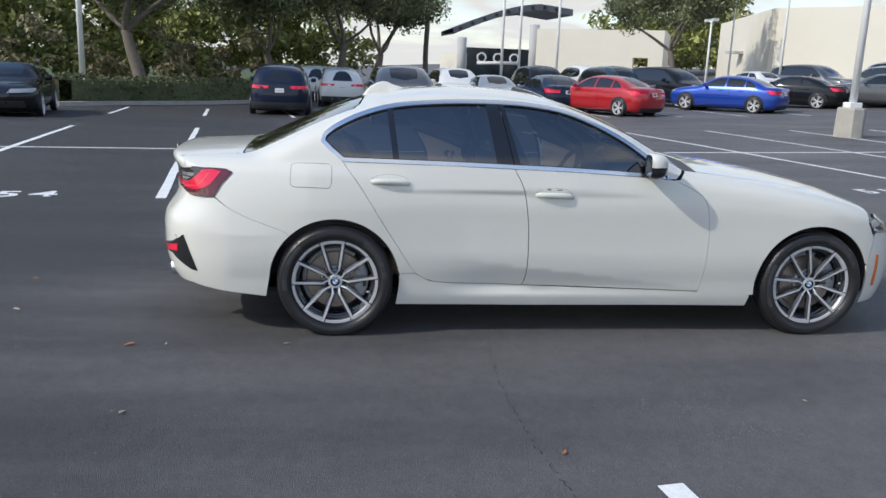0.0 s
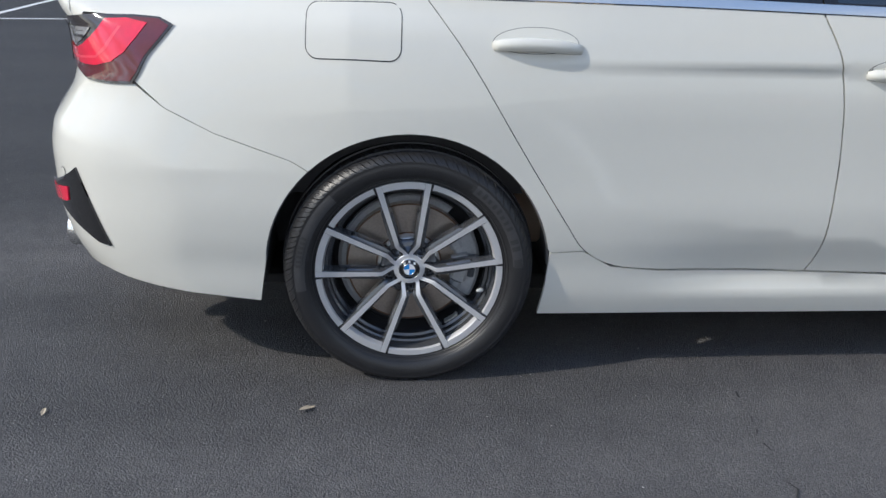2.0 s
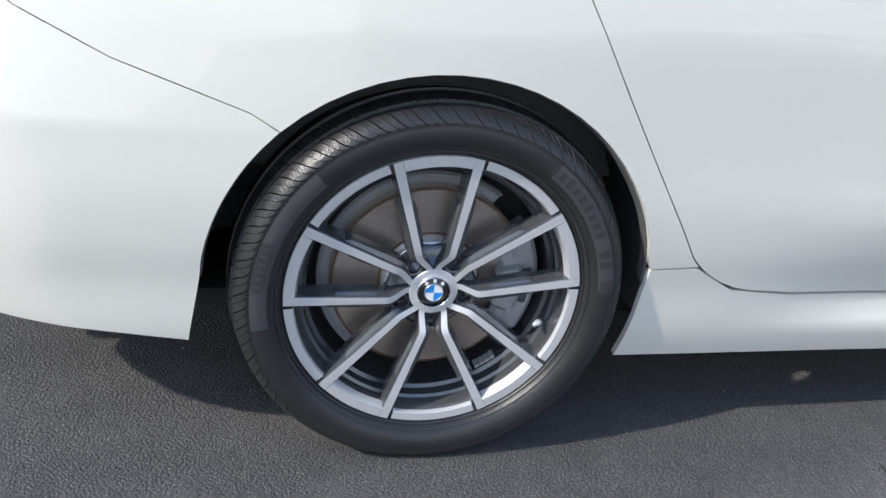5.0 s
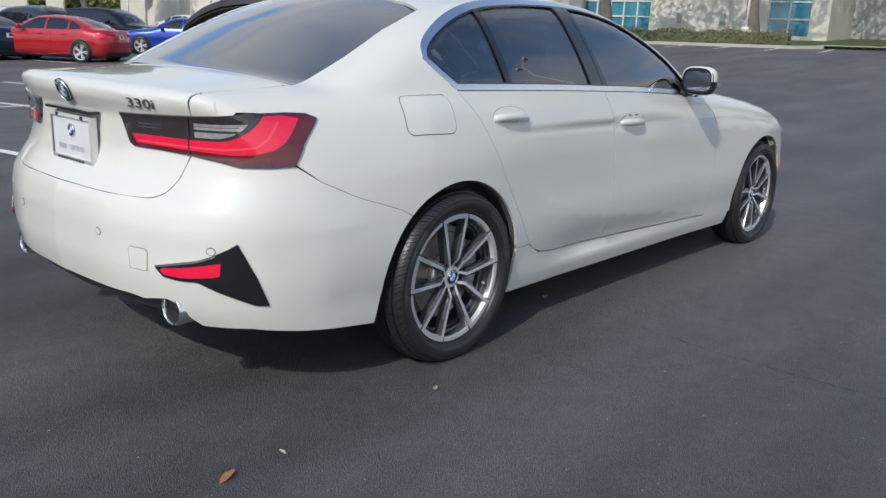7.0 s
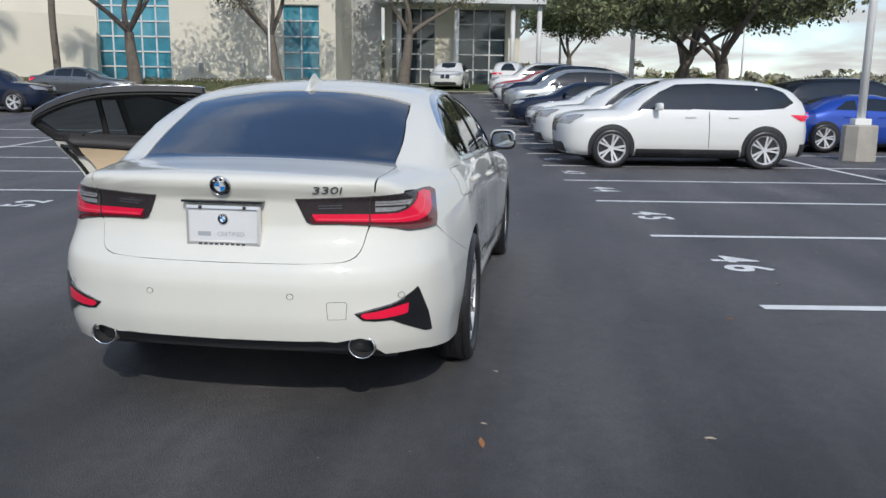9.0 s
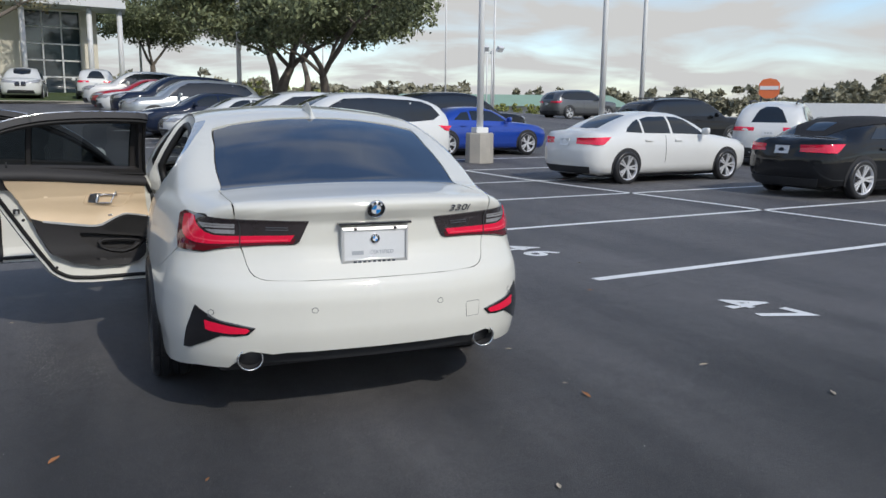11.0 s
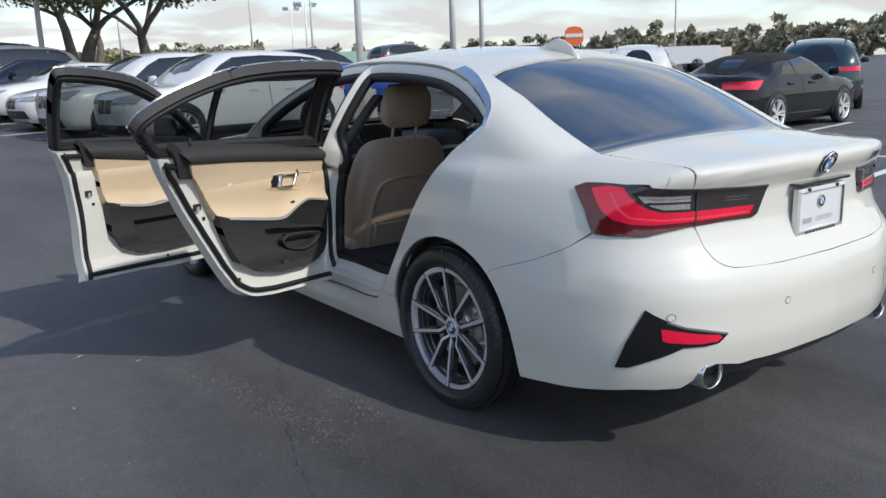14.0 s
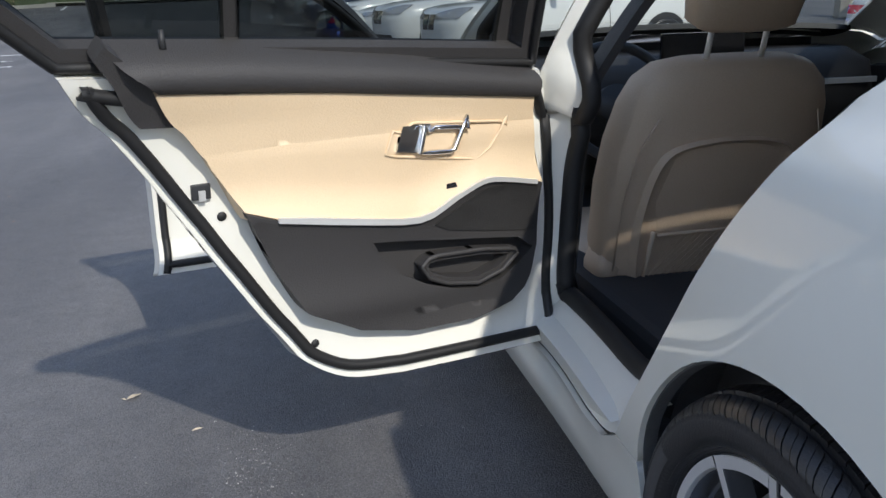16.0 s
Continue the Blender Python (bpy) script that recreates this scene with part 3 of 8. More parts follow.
def mirx(half):
    return half + [(-a, z) for a, z in half[::-1] if abs(a) > 1e-6]


CX = -0.012
car = empty("sedan", pose(CX, 0, 0))
tagged(car, "pearl white four-door sedan with the driver-side doors standing open", "car")

WIN_TOP = bent((1.925, .93), (1.861, 1.000), (1.713, 1.113), (1.535, 1.212), (1.328, 1.291), (1.127, 1.324), (.963, 1.334), (.737, 1.334), (.482, 1.320), (.292, 1.295), (.136, 1.249), (.012, 1.192), (-.066, 1.138), (-.088, 1.088), n=4)
BELT = bent((.033, .985), (.327, .982), (.645, .977), (1.0, .968), (1.298, .96), (1.633, .945), (1.925, .926), n=3)
GAP_R = bent((.033, .985), (.14, .843), (.269, .639), (.40, .439), (.45, .371), (.532, .325), (.663, .308), n=4)
GAP_M = bent((1.076, .294), (1.092, .352), (1.096, .486), (1.09, .651), (1.059, .846), (1.0, .968), n=4)
GAP_F = bent((1.95, .923), (2.05, .878), (2.134, .816), (2.169, .665), (2.171, .495), (2.156, .322), (2.144, .266), n=4)
split = lambda pts, lo, hi: [p for p in pts if lo <= p[0] <= hi]
RD_SKIN = GAP_R + GAP_M + split(BELT, .05, .99)[::-1]
FD_SKIN = GAP_M[::-1] + GAP_F[::-1] + split(BELT, 1.01, 1.92)[::-1]
RD_ALL = GAP_R + GAP_M + [(.918, 1.330)] + split(WIN_TOP, -.1, .90)
FD_ALL = GAP_M[::-1] + GAP_F[::-1] + split(WIN_TOP, .93, 1.93) + [(.922, 1.330)]
RD_WIN = split(BELT, .05, .99) + [(1.0, .968), (.918, 1.330)] + split(WIN_TOP, -.1, .90) + [(.033, .985)]
FD_WIN = split(BELT, 1.01, 1.92) + split(WIN_TOP, .93, 1.93) + [(.922, 1.330), (1.004, .968)]
ARCH_R = arc(-.003, .312, .364, 6, 131, 20)

def win_sub(poly, lo, hi):
    """The outline kept between two slanted lines y = a + b (z - .97)."""
    out = []
    pts = list(map(np.array, dense(poly, .01)))
    for p in pts:
        y = p[0]
        l, h = lo[0] + lo[1] * (p[1] - .97), hi[0] + hi[1] * (p[1] - .97)
        out.append((min(max(y, l), h), p[1]))
    return out


# body shell
quarter = on_body(*[(y, z) for y, z in GAP_R[:17]], (.362, .366)) + on_body(*arc(-.003, .312, .364, 10, 132.6, 20)) + on_body((-.29, .604), (-.472, .664), (-.592, .719), (-.665, .775), (-.64, .83), (-.585, .895), (-.62, .917), (-.72, .922), (-.80, .925))
quarter += on_body((-.90, 0, .615), (-.962, 0, .5885), (-.85, 0, .591), (-.7, 0, .599), (-.53, 0, .606), (-.3, 0, .588), (-.1, 0, .566)) + on_body(*WIN_TOP[-4:], (-.03, 1.035))
for s in (1, -1):
    q = panel("quarter_panel", quarter, lay_body, PAINT_WHITE, car, h=.022, side=s)
    panel("wheel_arch_lip", on_body(*arc(-.003, .312, .3655, 2, 176, 40)) + on_body(*arc(-.003, .312, .361, 176, 2, 40)), lay_body, FELT, q, h=.02, side=s, lift=-.010, rim=.022)
fuel = on_body(*arc(-.052, .942, .030, 0, 90, 6), *arc(-.218, .940, .030, 90, 180, 6), *arc(-.220, .873, .030, 180, 270, 6), *arc(-.054, .871, .030, 270, 360, 6))
panel("fuel_flap", fuel, lay_body, SHUT, car, h=.02, rim=.002, lift=.0006)
panel("fuel_flap_cover", shrink(fuel, .0022), lay_body, PAINT_WHITE, car, h=.02, rim=.002, lift=.0012)

half_roof = [(.165, 0)] + on_roof((.16, 0, .25), (.135, 0, .45), (.10, 0, .55), (-.1, 0, .566)) + on_roof(*WIN_TOP[::-1][1:]) + on_roof((1.96, .93), (2.03, 0, .715), (1.95, 0, .69), (1.7, 0, .64), (1.45, 0, .575), (1.32, 0, .52), (1.27, 0, .35)) + [(1.25, 0)]
panel("roof", mir(half_roof), lay_roof, PAINT_WHITE, car, h=.03)
half = [(.150, 0)] + on_roof((.145, 0, .25), (.12, 0, .44), (.08, 0, .545), (-.1, 0, .56), (-.3, 0, .582), (-.50, 0, .606), (-.527, 0, .56), (-.535, 0, .3)) + [(-.537, 0)]
rear_glass = panel("rear_window", mir(half), lay_roof, GLASS_REAR, car, "dark tinted rear window glass", h=.03, lift=-.003, rim=.006)
panel("window_border", mir(half), lay_roof, BLACK_GLOSS, rear_glass, h=.03, lift=-.007, rim=.004, holes=[shrink(mir(half), .022)])
half = [(1.262, 0)] + on_roof((1.28, 0, .35), (1.33, 0, .51), (1.45, 0, .565), (1.7, 0, .63), (1.95, 0, .68), (2.02, 0, .70), (2.06, 0, .5), (2.09, 0, .25)) + [(2.10, 0)]
panel("windscreen", mir(half), lay_roof, GLASS_FRONT, car, h=.035, lift=-.003, rim=.006)
half = [(2.09, 0)] + on_body((2.085, 0, .25), (2.05, 0, .5), (2.01, 0, .715), (2.14, 0, .705)) + on_body((2.17, 0, .6), (2.21, 0, .3)) + [(2.22, 0)]
panel("cowl_panel", mir(half), lay_body, BLACK_TRIM, car, h=.04, lift=-.006, rim=.02)

half = [(0, lv(-.538, 1.02)), (.3, lv(-.536, 1.02)), (.56, lv(-.528, 1.02)), (.60, lv(-.525, 1.01)), (.597, lv(-.7, 1.0)), (.589, lv(-.85, .99)), (.586, lv(-.95, .985)), (.582, lv(-.972, .955)), lz(.566, .87), lz(.562, .80), lz(.551, .76), lz(.543, .72), lz(.533, .6925), lz(.518, .6745), lz(.497, .6635), lz(.471, .657), lz(.3, .6525), lz(0, .6515)]
lid = panel("boot_lid", mirx(half), lay_lid, PAINT_WHITE, car, h=.022)

bump = [rs(y, z) for y, z in [(-.2512, .5785), (-.29, .6025), (-.472, .6625), (-.592, .7175), (-.668, .770), (-.72, .785), (-.79, .772)]] + [rx(.66, .785), rx(.57, .796), rx(.554, .76), rx(.546, .72), rx(.536, .6905), rx(.521, .672), rx(.499, .661), rx(.472, .6545), rx(.3, .650), (0, .649)]
low = [(0, .345), rx(.40, .345), rx(.455, .338), rx(.49, .345), rx(.545, .354), rx(.585, .340), rx(.602, .300), rx(.63, .272)] + [rs(y, z) for y, z in [(-.80, .272), (-.65, .250), (-.5, .235), (-.385, .222), (-.365, .34)]] + [rs(y, z) for y, z in arc(-.003, .312, .364, 170, 134, 8)]
rear_bumper = panel("rear_bumper", mirx(low + bump), lay_rear, PAINT_WHITE, car, h=.022, rim=.02)
panel("diffuser", mirx([(0, .275), rx(.42, .275), rx(.62, .262), rx(.615, .33), rx(.55, .362), rx(.44, .362), (0, .365)]), lay_rear, BLACK_TRIM, rear_bumper, "black plastic diffuser", h=.03, lift=-.030, rim=.02)

for s in (1, -1):
    lamp = [rs(-.566, .906), rs(-.588, .880), rs(-.628, .836), rs(-.650, .796), rs(-.668, .768), rs(-.73, .764), rs(-.80, .763), rx(.66, .774), rx(.57, .788), rx(.45, .795), rx(.345, .796), rx(.325, .806), rx(.285, .897), rx(.45, .903), rx(.57, .908), rx(.66, .914), rs(-.78, .919), rs(-.66, .922), rs(-.60, .920)]
    tail = panel("tail_lamp", lamp, lay_rear, LENS_DARK, car, "smoked tail lamp lens", h=.018, lift=.006, rim=.02, side=s)
    margin = [rs(-.575, .902), rs(-.600, .872), rs(-.634, .834), rs(-.655, .796), rs(-.673, .773), rs(-.73, .769), rs(-.80, .768), rx(.66, .779), rx(.57, .792), rx(.45, .799), rx(.350, .800), rx(.338, .822), rx(.5, .822), rx(.66, .822), rs(-.77, .850), rs(-.72, .905), rs(-.66, .917), rs(-.60, .915)]
    panel("smoked_red_lens", margin, lay_rear, LENS_MAROON, tail, "dark red lens margin", h=.018, lift=.0072, rim=.004, side=s)
    red = [rs(-.628, .905), rs(-.655, .872), rs(-.685, .838), rs(-.72, .815), rs(-.765, .803), rx(.69, .800), rx(.66, .801), rx(.57, .805), rx(.45, .809), rx(.362, .810), rx(.345, .837), rx(.5, .837), rx(.62, .836), rx(.662, .838), rx(.695, .850), rs(-.775, .868), rs(-.752, .890), rs(-.735, .910), rs(-.68, .913)]
    lens = panel("red_lens", red, lay_rear, LENS_RED, tail, "glossy red lens", h=.014, lift=.0090, rim=.004, side=s)
    panel("light_guide", [rx(.37, .820), rx(.57, .818), rx(.66, .817), rs(-.762, .826), rs(-.735, .850), rs(-.700, .895), rs(-.692, .895), rs(-.728, .845), rs(-.760, .821), rx(.66, .811), rx(.57, .812), rx(.37, .815)], lay_rear, LENS_GLOW, lens, h=.02, lift=.0094, rim=.001, side=s)
    panel("clear_lens", [rx(.582, .845), rx(.655, .846), rx(.684, .856), rx(.705, .874), rx(.712, .890), rx(.582, .889)], lay_rear, LENS_CLEAR, tail, "clear reversing lens", h=.02, lift=.0088, rim=.004, side=s)
    for z0, z1 in ((.8625, .8695), (.8775, .8790)):
        panel("lens_rib", [rx(.582, z0), rx(.695, z0 + .001), rx(.698, z1 + .001), rx(.582, z1)], lay_rear, LENS_DARK, tail, h=.03, lift=.0098, rim=.002, side=s)
    for z0 in (.858, .868):
        panel("lens_rib", [rx(.37, z0), rx(.46, z0 + .002), rx(.46, z0 + .005), rx(.37, z0 + .003)], lay_rear, STEEL_DARK, tail, h=.03, lift=.0080, rim=.002, side=s)
    panel("lamp_split", [rx(.560, .792), rx(.565, .792), rx(.570, .907), rx(.565, .907)], lay_rear, SHUT, tail, h=.03, lift=.0102, rim=.002, side=s)
    pod = [rs(-.845, .548), rs(-.80, .44), rs(-.765, .352), rs(-.80, .355), rx(.70, .402), rx(.66, .425), rx(.60, .424), rx(.555, .430), rx(.525, .458), rx(.58, .473), rx(.66, .490), rx(.70, .510), rs(-.865, .532)]
    trim = panel("reflector_trim", pod, lay_rear, BLACK_GLOSS, rear_bumper, "black trim fin", h=.02, lift=.005, rim=.012, side=s)
    panel("red_reflector", [rx(.548, .449), rx(.563, .437), rx(.62, .435), rx(.70, .444), rx(.715, .450), rx(.718, .488), rx(.70, .484), rx(.62, .466), rx(.556, .457)], lay_rear, LENS_RED, trim, "red rear reflector", h=.02, lift=.008, rim=.004, side=s)
    panel("chrome_edge", [rx(.530, .462), rx(.60, .479), rx(.66, .493), rx(.705, .513), rx(.705, .506), rx(.66, .486), rx(.60, .472), rx(.535, .457)], lay_rear, CHROME, trim, h=.02, lift=.007, rim=.003, side=s)
    for px, pz in ((.285, .528), (.695, .522)):
        u0, _ = rx(px, pz)
        panel("parking_sensor", arc(u0, pz, .0125, 0, 345, 16), lay_rear, SHUT, rear_bumper, h=.01, lift=.0006, rim=0, side=s)
        panel("parking_sensor_cap", arc(u0, pz, .0105, 0, 345, 16), lay_rear, PAINT_WHITE, rear_bumper, h=.01, lift=.0014, rim=0, side=s)
    # tailpipe
    tip = [(-.012, .0428), (0, .0435), (.004, .0465), (.0, .0500), (-.13, .0500)]
    v, f = revolve(tip, 28, "y")
    v = [(s * .545 + p[0] * 1.12, -.950 - p[1], .314 + p[2]) for p in v]
    pipe = from_np("tailpipe", v, f, CHROME, car, "chrome exhaust tip", smooth=True)
    v, f = revolve([(-.10, .0), (-.10, .040), (-.012, .0428)], 24, "y")
    from_np("tailpipe_bore", [(s * .545 + p[0] * 1.12, -.950 - p[1], .314 + p[2]) for p in v], f, SHUT, pipe, "dark inside of the exhaust tip", smooth=True)
c_u, c_z = rx(.46, .47)[0], .47
tow = [(c_u - .03, c_z - .035), (c_u + .03, c_z - .035), (c_u + .034, c_z + .028), (c_u + .026, c_z + .036), (c_u - .026, c_z + .036), (c_u - .034, c_z + .028)]
panel("tow_cover", tow, lay_rear, SHUT, rear_bumper, h=.02, lift=.0006, rim=0)
panel("tow_cover_face", shrink(tow, .0016), lay_rear, PAINT_WHITE, rear_bumper, h=.02, lift=.0013, rim=0)

for s in (1, -1):
    panel("rear_corner", [(.596, lv(-.88, .985)), (.5905, lv(-.958, .97)), (.574, lv(-.962, .90)), (.64, lv(-.94, .90)), (.664, lv(-.92, .905)), (.664, lv(-.90, .935)), (.645, lv(-.86, .965))], lay_lid, PAINT_WHITE, car, h=.012, lift=.001, rim=.004, side=s)

# front end
fend = on_body(*GAP_F) + on_body((2.146, .26), (2.42, .245)) + on_body(*arc(2.851, .312, .364, 190, 20, 26)) + on_body((3.20, .48), (3.22, .60), (3.17, .70), (3.2, 0, .70), (3.0, 0, .70), (2.6, 0, .70), (2.16, 0, .705), (2.05, 0, .72), (1.985, .925))
half_hood = [(2.21, 0)] + on_body((2.2, 0, .3), (2.15, 0, .60), (2.14, 0, .69), (2.6, 0, .694), (3.0, 0, .694), (3.2, 0, .69), (3.36, 0, .6), (3.45, 0, .4), (3.48, 0, .2)) + [(3.49, 0)]
panel("bonnet", mir(half_hood), lay_body, PAINT_WHITE, car, h=.04)


def ns(y, z):
    return (.8 * math.atan2(sx(y, z), y - 2.85), z)


def nx(x, z):
    p = meet(hero, np.array([[x, 2.9, z]]), np.array([[0., 1, 0]]))[0][0]
    return (.8 * math.atan2(x, p[1] - 2.85), z)


front = [(0, .20), nx(.5, .20), ns(3.30, .20), ns(3.195, .19)] + [ns(y, z) for y, z in arc(2.851, .312, .364, -14, 18, 6)] + [ns(3.205, .48), ns(3.225, .60), ns(3.24, .635), nx(.70, .62), nx(.5, .615), nx(.3, .60), (0, .60)]
front_bumper = panel("front_bumper", mirx(front), lay_nose, PAINT_WHITE, car, h=.04)
panel("grille_opening", mirx([(0, .26), nx(.45, .26), nx(.5, .42), (0, .42)]), lay_nose, BLACK_TRIM, front_bumper, h=.06, lift=.004)
for s in (1, -1):
    panel("front_wing", fend, lay_body, PAINT_WHITE, car, h=.03, side=s)
    head = panel("headlamp", [ns(3.19, .705), ns(3.215, .65), ns(3.25, .638), nx(.70, .625), nx(.45, .62), nx(.40, .66), nx(.5, .70), nx(.66, .72), ns(3.3, .725)], lay_nose, LENS_CLEAR, car, "clear headlamp lens", h=.03, lift=.004, side=s)
    panel("headlamp_trim", [ns(3.21, .665), ns(3.26, .648), nx(.68, .637), nx(.62, .66), ns(3.3, .69)], lay_nose, LENS_DARK, head, h=.03, lift=.007, side=s)
    kid = panel("kidney_grille", [nx(.03, .45), nx(.22, .45), nx(.30, .55), nx(.27, .65), nx(.05, .65)], lay_nose, BLACK_GLOSS, front_bumper, h=.04, lift=.008, side=s)
    panel("side_marker", [ns(3.255, .50), ns(3.275, .50), ns(3.29, .30), ns(3.268, .30)], lay_nose, AMBER, front_bumper, "amber side marker", h=.03, lift=.004, rim=.006, side=s)
    # sill below the doors
    sill = [(.3625, .3625), (.4480, .3665), (.5295, .3205), (.663, .3035), (1.076, .2895), (2.144, .2615), (2.47, .243), (2.455, .175), (1.0, .172), (.345, .178), (.357, .27)]
    panel("sill_panel", sill, lay_side, PAINT_WHITE, car, h=.03, side=s)
    # chrome round the side windows
    ring = BELT + WIN_TOP + [(-.03, 1.035)]
    inner = shrink(ring, .021)
    if s > 0:
        panel("window_chrome", ring, lay_side, CHROME, car, "satin chrome window surround", h=.02, lift=.003, rim=.008, side=s, holes=[inner])
    else:
        first_k = len(BELT) + len(WIN_TOP) - 16
        outer = shrink(ring, -.016)
        panel("window_chrome", [tuple(p) for p in ring[first_k:]] + [tuple(p) for p in outer[first_k:]][::-1], lay_side, CHROME, car, "satin chrome window surround", h=.02, lift=.003, rim=.008, side=s)
# liner behind each wheel and a dark underbody
for yy in (0, 2.851):
    for s in (1, -1):
        v, f = revolve([(.50, .0), (.50, .385), (.828, .385)], 40, "x", radians(-9), radians(189))
        v = [(s * p[0], yy + p[1], .312 + p[2]) for p in v]
        from_np("wheel_liner", v, f if s > 0 else [q[::-1] for q in f], FELT, car)
boxed("underbody", (-.70, .70, -.62, 3.30, .20, .235), SHUT, car, bevel=.03)
for a, b in ((-.80, -.40), (.40, 2.44), (3.22, 3.4)):
    boxed("inner_tub", (-.66, .66, a, b, .225, .40), SHUT, car, bevel=.03)

# badges, plate, fin, mirrors
def emblem(parent, m, r):
    """A round emblem: dark ring, chrome edge, four quarters in blue and white."""
    ring_v, ring_f = revolve([(0, 0), (.003, r * .98), (.0, r), (-.004, r)], 40, "z")
    base = from_np("emblem", [m @ Vector(p) for p in ring_v], ring_f, BLACK_GLOSS, parent, "round emblem with blue and white quarters", smooth=True)
    v, f = revolve([(.0005, r), (.0045, r * .985), (.0045, r * .94), (.003, r * .93)], 40, "z")
    from_np("emblem_edge", [m @ Vector(p) for p in v], f, CHROME, base, smooth=True)
    v, f = revolve([(.0036, r * .58), (.005, r * .56), (.005, r * .52), (.0036, r * .5)], 40, "z")
    from_np("emblem_ring", [m @ Vector(p) for p in v], f, CHROME, base, smooth=True)
    for k in range(4):
        v = [(0, 0, .0042)] + [(r * .53 * math.cos(radians(90 * k + 9 * i)), r * .53 * math.sin(radians(90 * k + 9 * i)), .0042) for i in range(11)]
        from_np("emblem_quarter", [m @ Vector(p) for p in v], [(0, i, i + 1) for i in range(1, 11)], LOGO_WHITE if k % 2 == 0 else LOGO_BLUE, base)
    for k in range(3):
        a = radians(90 + (k - 1) * 38)
        c = Vector((r * .76 * math.cos(a), r * .76 * math.sin(a), .0040))
        v = [(c.x + dx * r * .09, c.y + dy * r * .11, c.z) for dx, dy in ((-1, -1), (1, -1), (1, 1), (-1, 1))]
        from_np("emblem_mark", [m @ Vector(p) for p in v], [(0, 1, 2, 3)], LOGO_WHITE, base)
    return base


def facing(p, n, up=(0, 0, 1)):
    """A pose at p whose z points along n and whose y is as near up as can be."""
    n = Vector(n).normalized()
    x = Vector(up).cross(n).normalized()
    return Matrix.Translation(p) @ Matrix((x, n.cross(x), n)).transposed().to_4x4()


p, n = lay_lid(np.array([[0, lv(-.99, .943)]]))
emblem(lid, facing(Vector(p[0]) + Vector(n[0]) * .002, n[0]), .041)
p, n = lay_lid(np.array([[.41, lv(-.99, .950)]]))
lettering("330i", .046, STEEL_DARK, facing(Vector(p[0]) + Vector(n[0]) * .002, n[0]), lid, "model_lettering", .001, "dark model lettering", 1.5, .12)
plate = boxed("licence_plate", (-.147, .147, -.975, -.966, .712, .860), PLATE_WHITE, car, "white dealer plate in a chrome frame", .003)
ring_o = [(-.151, .706), (.151, .706), (.151, .865), (-.151, .865)]
ring_i = [(-.140, .722), (.140, .722), (.140, .853), (-.140, .853)]
v = [(x, -.980, z) for x, z in ring_o] + [(x, -.984, z) for x, z in ring_i] + [(x, -.962, z) for x, z in ring_o]
f = [(i, (i + 1) % 4, 4 + (i + 1) % 4, 4 + i) for i in range(4)] + [(i, 8 + i, 8 + (i + 1) % 4, (i + 1) % 4) for i in range(4)]
from_np("plate_frame", v, f, SILVER_TRIM, plate, "chrome plate frame")
lettering("CERTIFIED", .024, INK_GREY, pose(.030, -.9770, .752, 90, 0, 0), plate, "plate_text", 0, "grey printed word")
boxed("plate_bar", (-.105, -.052, -.9772, -.9765, .744, .761), INK_GREY, plate)
emblem(plate, pose(0, -.9768, .812, 90, 0, 0), .021)
for k in range(9):
    boxed("frame_mark", (-.10 + .022 * k, -.086 + .022 * k, -.9855, -.984, .710, .718), STEEL_DARK, plate)
for s in (-1, 1):
    boxed("plate_screw", (s * .09 - .006, s * .09 + .006, -.987, -.98, .852, .864), SHUT, plate, bevel=.002)
boxed("lid_handle", (-.165, .165, -.99, -.955, .876, .886), BLACK_GLOSS, lid, bevel=.003)
bm = bmesh.new()
prof = [(.15, 0, .034), (.17, .022, .026), (.20, .046, .014), (.25, .060, .008), (.285, .061, .006), (.31, .054, .008), (.35, .030, .020), (.40, .010, .030), (.42, 0, .033)]
rows = []
for y, h, w in prof:
    w = w * .6
    z0 = float(ROOF(y)) - .004
    rows.append([bm.verts.new((x * w, y, z0 + hh)) for x, hh in ((-1, 0), (-.75, h * .45), (-.35, h * .85), (0, h), (.35, h * .85), (.75, h * .45), (1, 0))])
for a, b in zip(rows, rows[1:]):
    for i in range(6):
        bm.faces.new((a[i], b[i], b[i + 1], a[i + 1]))
part("roof_fin", bm, PAINT_WHITE, car, "white shark-fin aerial", True)


# ---- the lot ----
def gz(x, y):
    """Height of the lot: it falls gently to the west and rises to the north."""
    s = min(max(-x - 4, 0), 26)
    s = s * s / (s + 3) if s > 0 else 0
    w = min(max((13 - y) / 13, 0), 1)
    w = w * w * (3 - 2 * w)
    n = max(y - 9, 0)
    n = .0022 * n * n if n < 22 else 1.065 + .05 * (n - 22) if n < 52 else 2.565
    return -0.021 * s * w + n * (1 - .6 * min(max((x - 15) / 25, 0), 1))


xs = [-400, -250, -150, -100, -80] + list(range(-60, 61, 2)) + [80, 100, 150, 250, 400]
ys = [-400, -250, -150, -100, -60, -40, -30] + list(range(-24, 90, 2)) + [100, 120, 160, 250, 400]
verts = [(x, y, gz(x, y)) for y in ys for x in xs]
n = len(xs)
faces = [(j * n + i, j * n + i + 1, (j + 1) * n + i + 1, (j + 1) * n + i) for j in range(len(ys) - 1) for i in range(n - 1)]
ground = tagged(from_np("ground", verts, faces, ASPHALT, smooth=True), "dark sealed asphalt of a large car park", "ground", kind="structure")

LOT = radians(8.1)
RX, RY = Vector((math.cos(LOT), math.sin(LOT), 0)), Vector((-math.sin(LOT), math.cos(LOT), 0))


